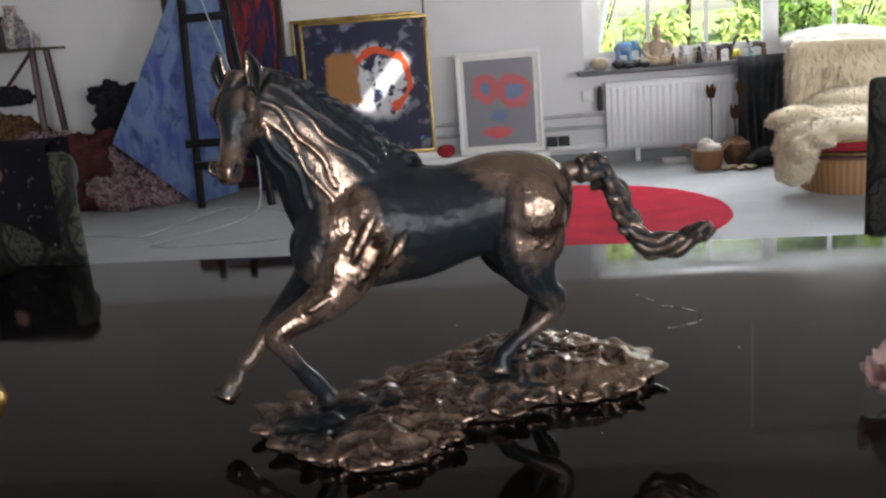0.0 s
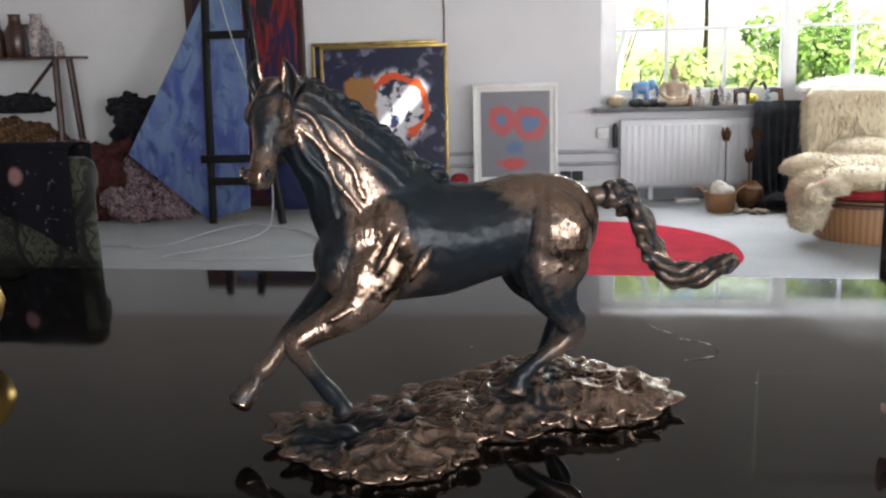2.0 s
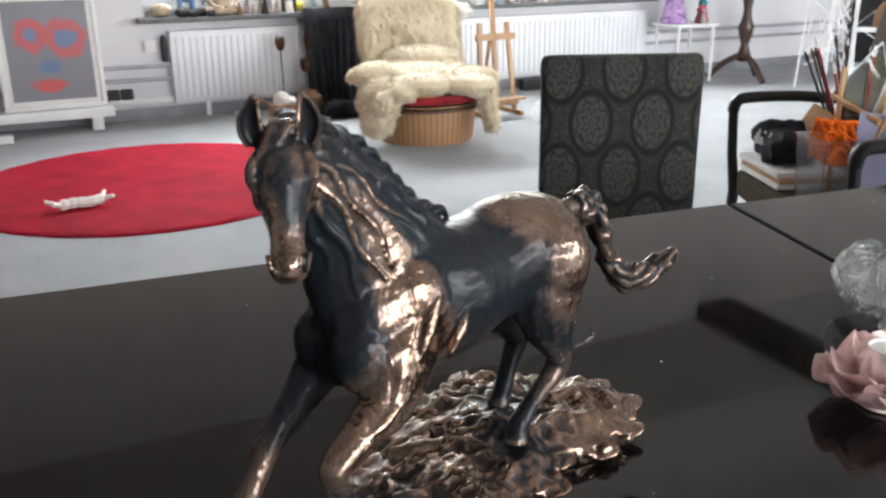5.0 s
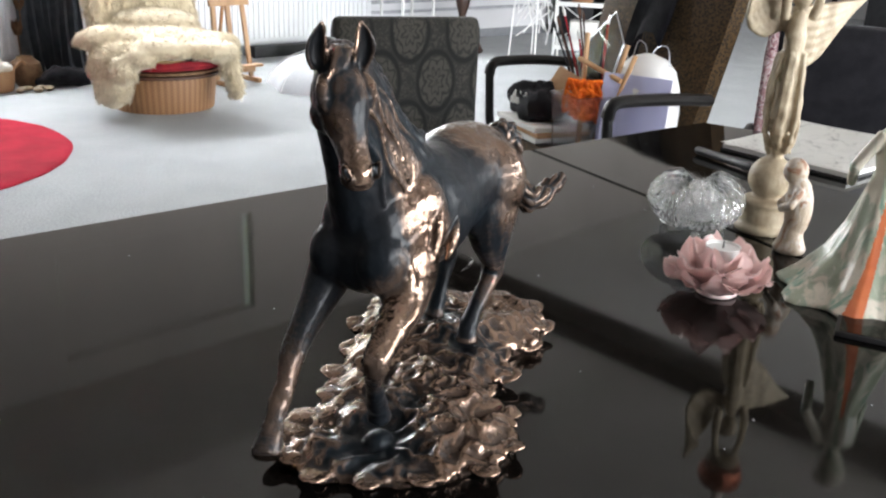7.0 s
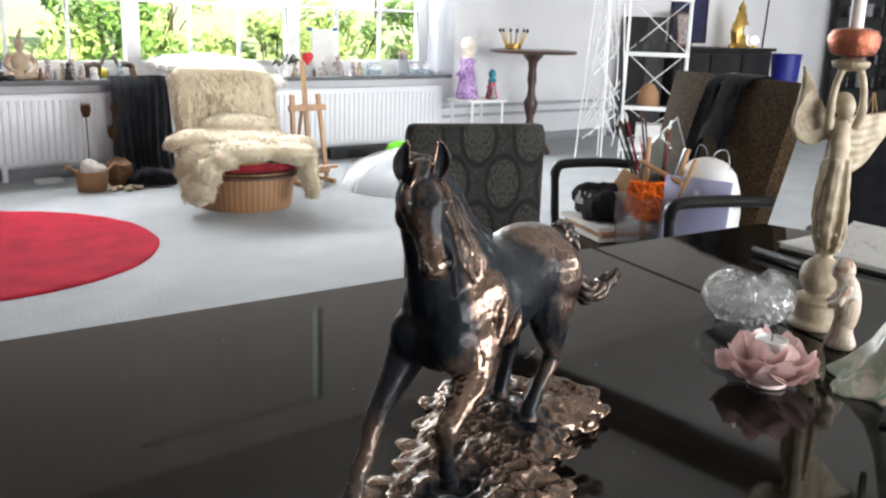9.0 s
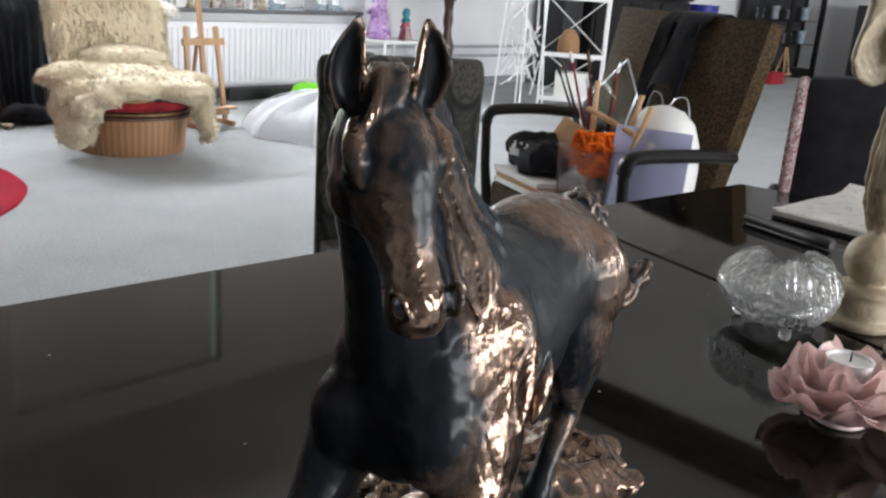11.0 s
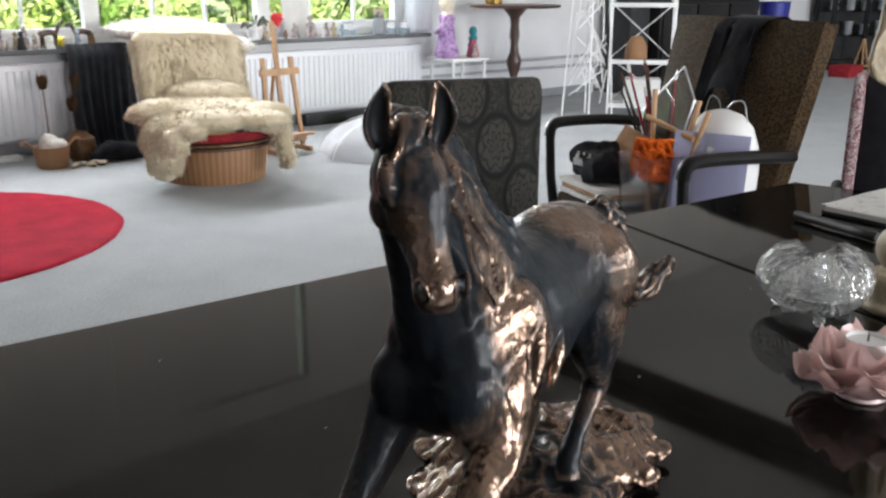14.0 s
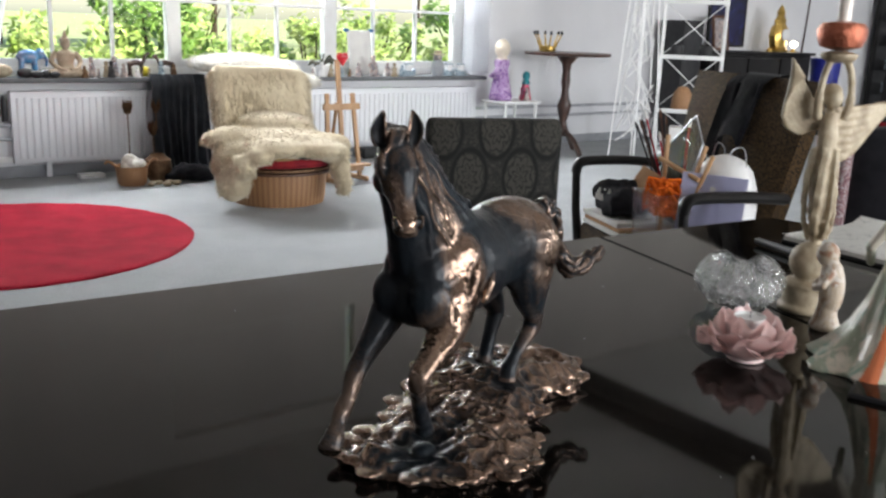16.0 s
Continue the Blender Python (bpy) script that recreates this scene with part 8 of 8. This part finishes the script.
def heap(x, y, z, r, mat, label, seed, cat="clothes"):
    bm = ball((0, 0, 0), r, 48, 30)
    ripple(bm, min(r) * 0.7, 0.9 / min(r), seed)
    ripple(bm, min(r) * 0.45, 2.2 / min(r), seed + 4)
    ripple(bm, min(r) * 0.15, 6.0 / min(r), seed + 9)
    lo = -r[2] * 0.75
    for v in bm.verts:
        v.co.z = max(v.co.z, lo)
    o = part("crumpled_cloth", bm, mat)
    o.matrix_world = pose(x, y, z - lo)
    return tagged(o, label, cat, "heaps of cloth")


M["maroon"] = material("maroon_cloth", (0.085, 0.024, 0.024), 0.9, second=(0.04, 0.016, 0.014), scale=14, bump=0.002, bump_scale=120)
heap(-3.14, 6.92, 0.42, (0.30, 0.14, 0.10), "maroon", "dark red garments on the brown chest", 1)
M["dark_print"] = pattern_material("dark_printed_cloth", 0.9, marbled([(0.035, 0.022, 0.028), (0.26, 0.07, 0.12), (0.02, 0.015, 0.02), (0.34, 0.27, 0.28)], 30, 1.5))
M["pale_print"] = pattern_material("pale_printed_cloth", 0.9, marbled([(0.20, 0.12, 0.14), (0.06, 0.03, 0.045), (0.34, 0.27, 0.29)], 22, 2.0))
heap(-3.05, 6.88, 0.10, (0.16, 0.10, 0.22), "dark_print", "pink and white printed garments spilling off the chest", 2)
heap(-2.74, 6.80, 0.0, (0.19, 0.12, 0.15), "pale_print", "crumpled pale printed cloth on the carpet", 6)
heap(-3.42, 6.78, 0.0, (0.34, 0.15, 0.34), "maroon", "dark red and black garments piled in front of the chest", 21)
heap(-3.00, 6.66, 0.0, (0.20, 0.12, 0.17), "dark_print", "dark printed garments on the carpet", 23)
heap(-3.62, 6.82, 0.42, (0.24, 0.14, 0.13), "dark_print", "dark printed garments on top of the pile", 25)
heap(-3.10, 7.18, 0.52, (0.25, 0.16, 0.20), "black_cloth", "big black bag on the clothes", 5, "bag")
heap(-3.12, 7.20, 0.80, (0.24, 0.15, 0.10), "black_cloth", "black folded garment on top of the bag", 9)
heap(-3.70, 7.10, 0.42, (0.20, 0.16, 0.10), "maroon", "dark red garments on the brown chest", 11)

# ladder shelf with bric-a-brac
ls = thing("shelf_unit", pose(-4.02, 6.95, 0), "dark brown wooden shelf crowded with small ornaments", "shelf")
for sx in (-1, 1):
    part("side_post", tube([(sx * 0.40, -0.12, 0), (sx * 0.36, 0.0, 1.3)], [0.03, 0.028], 8), "dark_wood", ls)
    part("side_post", tube([(sx * 0.40, 0.30, 0), (sx * 0.36, 0.22, 1.3)], [0.03, 0.028], 8), "dark_wood", ls)
for z, w in ((0.45, 0.44), (1.31, 0.48)):
    part("shelf_board", box(-w, w, -0.13, 0.32, z - 0.02, z, 0.005), "dark_wood", ls)
part("brace", tube([(0.10, 0.0, 1.02), (0.35, 0.0, 1.28)], [0.015, 0.015], 8), "dark_wood", ls)
for k, (x, z, h, mt, lb) in enumerate(((0.30, 1.31, 0.22, "clear", "clear glass jar on the brown shelf"), (0.12, 1.31, 0.26, "black", "brown stoneware bottle on the brown shelf"), (0.20, 1.31, 0.34, "motley", "motley figurine on the brown shelf"),
                                       (-0.02, 1.31, 0.18, "white_shell", "small white pot on the brown shelf"), (0.05, 1.31, 0.34, "dark_wood", "tall brown bottle on the brown shelf"), (-0.14, 1.31, 0.30, "dark_wood", "rusty metal bottle on the brown shelf"), (0.38, 1.31, 0.12, "motley", "small motley pot on the brown shelf"))):
    r = h * 0.26
    o = part("jar", lathe([(r * 0.8, 0), (r, h * 0.08), (r, h * 0.6), (r * 0.55, h * 0.8), (r * 0.5, h * 0.95), (r * 0.6, h)], 18), mt)
    o.matrix_world = pose(-4.02 + x, 6.95 + 0.03 * (k % 4), z)
    tagged(o, lb, "jar", "jars on the shelf")

M["straw"] = pattern_material("brown_straw", 0.9, marbled([(0.10, 0.055, 0.028), (0.20, 0.12, 0.06), (0.04, 0.02, 0.012)], 22, 2.0), 0.004, 90)
heap(-4.02, 6.98, 0.45, (0.34, 0.17, 0.20), "straw", "heap of brown raffia on the shelf's lower board", 14, "raffia")
heap(-4.05, 7.02, 0.86, (0.28, 0.14, 0.08), "black_cloth", "dark folded cloth on the brown raffia", 15)

# ---------------------------------------------------------------- the far end of the room
# pedestal table with a crown
pt = thing("pedestal_table", pose(6.1, 6.85, 0), "dark round wooden pedestal table with a turned stem", "table")
part("tabletop", lathe([(0.40, 1.005), (0.44, 1.01), (0.445, 1.03), (0.43, 1.04)], 40), "dark_wood", pt)
part("stem", lathe([(0.05, 0.18), (0.07, 0.22), (0.05, 0.28), (0.035, 0.34), (0.065, 0.44), (0.075, 0.50), (0.045, 0.58), (0.035, 0.66), (0.05, 0.74), (0.04, 0.84), (0.05, 0.92), (0.12, 1.00), (0.13, 1.006)], 24), "dark_wood", pt)
for k in range(3):
    a = 2 * math.pi * k / 3 + 0.4
    part("foot", tube(smooth_path([(0.03 * math.cos(a), 0.03 * math.sin(a), 0.24), (0.18 * math.cos(a), 0.18 * math.sin(a), 0.16), (0.32 * math.cos(a), 0.32 * math.sin(a), 0.02)], 5), [0.03] * 11, 8), "dark_wood", pt)
cr = thing("crown_candle_holder", pose(6.0, 7.05, 1.0402), "small gilded crown candle holder with dark tips", "candle holder")
part("band", lathe([(0.07, 0), (0.085, 0.01), (0.09, 0.05), (0.08, 0.055), (0.075, 0.01)], 24), "gold", cr)
for k in range(6):
    a = 2 * math.pi * k / 6
    sp = part("spike", tube([(0.085 * math.cos(a), 0.085 * math.sin(a), 0.05), (0.14 * math.cos(a), 0.14 * math.sin(a), 0.17)], [0.010, 0.006], 8), "gold", cr)
    part("tip", ball((0.145 * math.cos(a), 0.145 * math.sin(a), 0.185), (0.014, 0.014, 0.022), 10, 8), "black", sp)
# dolls on a low stool
sl_ = thing("stool", pose(5.60, 7.12, 0), "low white stool with dolls on it", "stool")
part("stool_top", box(-0.24, 0.24, -0.2, 0.2, 0.515, 0.54, 0.006), "white_paint", sl_)
for x in (-0.2, 0.2):
    for y in (-0.16, 0.16):
        part("leg", tube([(x, y, 0), (x, y, 0.52)], [0.014, 0.016], 8), "white_paint", sl_)
M["doll"] = pattern_material("lilac_doll_dress", 0.7, marbled([(0.42, 0.27, 0.50), (0.52, 0.38, 0.58), (0.26, 0.14, 0.34)], 9))
M["doll_hair"] = material("pale_blond_hair", (0.74, 0.66, 0.55), 0.7, second=(0.60, 0.52, 0.42), scale=30, bump=0.003, bump_scale=90)
small_figure(5.47, 7.14, 0.62, "doll", "doll in a lilac dress with pale hair", "doll", 0.5402, 0.9, ((0.66, "doll_hair"),))
M["teal"] = material("teal_paint", (0.02, 0.24, 0.28), 0.4, second=(0.015, 0.17, 0.2), scale=20)
M["pinkred"] = pattern_material("pink_and_teal_paint", 0.5, marbled([(0.50, 0.04, 0.14), (0.05, 0.32, 0.36), (0.5, 0.06, 0.10)], 12))
small_figure(5.73, 7.05, 0.30, "pinkred", "pink and teal figurine on the stool", "figurine", 0.5402, 1.0, ((0.55, "teal"),))
small_figure(5.68, 6.97, 0.14, "motley", "small pale figurine on the stool", "figurine", 0.5402, 1.2)

# white etagere and lattice tower
et = thing("etagere", placed(6.95, 5.95, 0, (0.62, -0.78)), "white metal shelf stand with lattice sides", "shelf stand")
W2 = 0.30
for x in (-W2, W2):
    for y in (-0.17, 0.17):
        part("post", tube([(x, y, 0), (x * 0.97, y, 2.2)], [0.012, 0.012], 8), "white_paint", et)
for z in (0.10, 0.52, 1.05, 1.58, 2.1):
    sf_ = part("shelf_frame", box(-W2, W2, -0.175, 0.175, z - 0.012, z, 0.003), "white_paint" if z != 0.52 else "acrylic", et)
    part("rail", box(-W2 - 0.01, W2 + 0.01, -0.19, -0.172, z - 0.03, z + 0.012, 0.003), "white_paint", et)
for z0, z1 in ((0.10, 0.52), (0.52, 1.05), (1.05, 1.58), (1.58, 2.1)):
    for a, b in ((-W2, W2), (W2, -W2)):
        part("lattice_bar", tube([(a, 0.17, z0), (b, 0.17, z1)], [0.006, 0.006], 6), "white_paint", et)
    for y in (-0.17, 0.17):
        part("lattice_bar", tube([(-W2, -y, z0), (-W2, y, z1)], [0.006, 0.006], 6), "white_paint", et)
for x in (-0.15, 0.13):
    tb = part("black_pot", lathe([(0.05, 0), (0.065, 0.02), (0.065, 0.09), (0.05, 0.11)], 16), "black")
    tb.matrix_world = et.matrix_world @ pose(x, 0, 1.0505)
    tagged(tb, "small black pot on the white shelf stand", "pot", "pots on the shelf stand")
bsk = part("straw_bell", lathe([(0.10, 0), (0.11, 0.02), (0.10, 0.14), (0.05, 0.22), (0.01, 0.23)], 20), "wicker")
bsk.matrix_world = et.matrix_world @ pose(-0.05, 0.0, 0.5205)
tagged(bsk, "bell-shaped straw basket on the shelf stand", "basket")
wbx = part("white_box", box(-0.2, 0.15, -0.12, 0.12, 0, 0.24, 0.005), "paper")
wbx.matrix_world = et.matrix_world @ pose(0.05, 0, 0.1005)
tagged(wbx, "plain white box on the lowest shelf", "box")
tw = thing("lattice_tower", pose(6.38, 6.12, 0), "tall white wire lattice plant tower", "plant tower")
for k in range(4):
    a = math.pi / 4 + math.pi / 2 * k
    part("post", tube([(0.24 * math.cos(a), 0.24 * math.sin(a), 0), (0.17 * math.cos(a), 0.17 * math.sin(a), 1.1), (0.10 * math.cos(a), 0.10 * math.sin(a), 2.1)], [0.009, 0.009, 0.008], 6), "white_paint", tw)
rnd = random.Random(30)
for k in range(46):
    z0 = rnd.uniform(0.05, 1.8)
    z1 = z0 + rnd.uniform(0.2, 0.5)
    a0, a1 = rnd.uniform(0, 6.28), rnd.uniform(0, 6.28)
    r0, r1 = 0.20 - 0.06 * z0, 0.20 - 0.06 * z1
    part("lattice_bar", tube([(r0 * math.cos(a0), r0 * math.sin(a0), z0), (r1 * math.cos(a1), r1 * math.sin(a1), z1)], [0.007, 0.007], 5), "white_paint", tw)

# black sideboard with clock, pictures, lamp; dark column
sb = thing("sideboard", pose(9.6, 7.18, 0), "black sideboard with a clock and pictures on it", "sideboard")
part("carcase", box(-1.05, 1.05, -0.25, 0.25, 0.06, 1.04, 0.008), "black_wood", sb)
part("top", box(-1.10, 1.10, -0.29, 0.27, 1.04, 1.08, 0.008), "black_wood", sb)
for k in range(3):
    dd = part("door", box(-1.0 + 0.68 * k, -0.36 + 0.68 * k, -0.272, -0.25, 0.10, 1.0, 0.006), "black_wood", sb)
    part("knob", ball((-0.42 + 0.68 * k, -0.285, 0.6), 0.018, 10, 8), "gold", dd)
part("plinth", box(-1.0, 1.0, -0.22, 0.22, 0, 0.06), "black", sb)
sp = tagged(part("speaker_column", box(8.10, 8.45, 7.0, 7.35, 0, 1.42, 0.01), "black"), "tall black loudspeaker column", "loudspeaker")
ck = thing("mantel_clock", pose(10.15, 7.12, 1.0802), "ornate gilded mantel clock with a white dial", "clock")
bm = bmesh.new()
add_lathe(bm, [(0.17, 0), (0.18, 0.03), (0.13, 0.06), (0.14, 0.12), (0.16, 0.20), (0.13, 0.30), (0.09, 0.36), (0.10, 0.40), (0.06, 0.46), (0.07, 0.50), (0.03, 0.56), (0.005, 0.60)], 24, Matrix.Diagonal((1, 0.6, 1, 1)), lambda a, i: 1 + 0.08 * math.cos(6 * a + i))
part("clock_case", bm, "gold", ck, angle=25)
part("dial", lathe([(0.075, 0), (0.075, 0.012), (0.06, 0.016)], 24, pose(0, -0.092, 0.22, 90)), "white_shell", ck)
framed("photo_frame", pose(8.95, 7.12, 1.083, -8), 0.30, 0.42, 0.03, "brown_wood", "motley", "standing wooden photo frame on the sideboard")
framed("navy_painting", pose(9.5, 7.47, 1.12, -1), 0.75, 1.1, 0.03, "black", "art_navy", "dark navy painting on the wall")
lp = thing("table_lamp", pose(10.45, 7.08, 1.0802), "small lit lamp on the sideboard", "lamp")
part("lamp_base", lathe([(0.05, 0), (0.045, 0.02), (0.012, 0.03), (0.012, 0.06)], 16), "gold", lp)
gm = bpy.data.materials.new("lamp_glow")
gm.use_nodes = True
gm.node_tree.nodes["Principled BSDF"].inputs["Emission Color"].default_value = (1.0, 0.9, 0.7, 1)
gm.node_tree.nodes["Principled BSDF"].inputs["Emission Strength"].default_value = 4.0
part("bulb", ball((0, 0, 0.10), (0.05, 0.05, 0.045), 16, 10), gm, lp)
bin_ = tagged(part("blue_bin", lathe([(0.16, 0), (0.20, 0.55), (0.21, 0.56), (0.19, 0.55), (0.15, 0.02)], 26), "blue"), "blue plastic bin on a dark stand", "bin")
bin_.matrix_world = pose(10.98, 6.9, 0.45)
tagged(part("dark_stand", box(10.76, 11.2, 6.7, 7.1, 0, 0.4498, 0.006), "black"), "low dark stand beside the sideboard", "stand")
tagged(part("hanging_cord", tube(smooth_path([(11.35, 7.49, 2.30), (11.36, 7.488, 2.0), (11.3, 7.48, 1.2), (11.2, 7.45, 0.6)], 6), [0.010] * 19, 8), "dark_wood"), "dark cord hanging down the white wall", "cord")

# black glass cabinets
def cabinet(x, y, w, h, rz, label):
    c = thing("display_cabinet", pose(x, y, 0, 0, 0, rz), label, "display cabinet", "display cabinets")
    for sx in (-1, 1):
        for yy in (-0.2, 0.2):
            part("post", box(sx * w / 2 - 0.03, sx * w / 2 + 0.03, yy - 0.03, yy + 0.03, 0, h, 0.004), "black_wood", c)
    part("base", box(-w / 2, w / 2, -0.2, 0.2, 0, 0.14, 0.004), "black_wood", c)
    part("cornice", box(-w / 2 - 0.05, w / 2 + 0.05, -0.25, 0.25, h, h + 0.08, 0.01), "black_wood", c)
    part("back_panel", box(-w / 2, w / 2, 0.18, 0.20, 0.14, h), "black", c)
    part("mullion", box(-0.03, 0.03, -0.22, -0.18, 0.14, h, 0.004), "black_wood", c)
    for z in (0.5, 0.85, 1.2, 1.55):
        part("glass_shelf", box(-w / 2 + 0.03, w / 2 - 0.03, -0.17, 0.17, z, z + 0.01), "acrylic", c, smooth=False)
        for k in range(4):
            part("china", lathe([(0.05, 0), (0.06, 0.02), (0.05, 0.1), (0.07, 0.14 + 0.05 * (k % 2))], 14, pose(-w / 2 + 0.15 + (w - 0.3) * k / 3, 0, z + 0.0105)), ("grey_blue", "skirting", "pipe")[k % 3], c)
    return c


cabinet(13.45, 6.95, 1.15, 2.2, -25, "tall black glass cabinet filled with china")
tagged(part("speaker_box", box(13.6, 14.2, 5.3, 5.9, 0, 1.15, 0.01), "black"), "big black loudspeaker box on the carpet", "loudspeaker")
tagged(part("red_box", box(11.95, 12.35, 6.25, 6.55, 0, 0.16, 0.006), "red_cloth"), "low red box on the carpet", "box")
tz = thing("easel", pose(12.5, 6.3, 0), "small wooden table easel on the carpet", "easel", "easels")
for sx in (-1, 1):
    part("leg", tube([(sx * 0.10, -0.02, 0), (sx * 0.02, 0.06, 0.5)], [0.012, 0.012], 6), "pine", tz)
part("leg", tube([(0, 0.2, 0), (0, 0.06, 0.5)], [0.012, 0.012], 6), "pine", tz)
part("ledge", box(-0.12, 0.12, -0.03, 0.01, 0.12, 0.14), "pine", tz)
for k, (x, y, h) in enumerate(((11.75, 7.25, 0.85), (11.95, 7.28, 0.95))):
    q = tagged(part("dark_rod", tube([(x, y, 0), (x + 0.03, y + 0.1, h)], [0.03, 0.025], 8), "black"), "dark rod leaning on the wall", "rod", "rods")
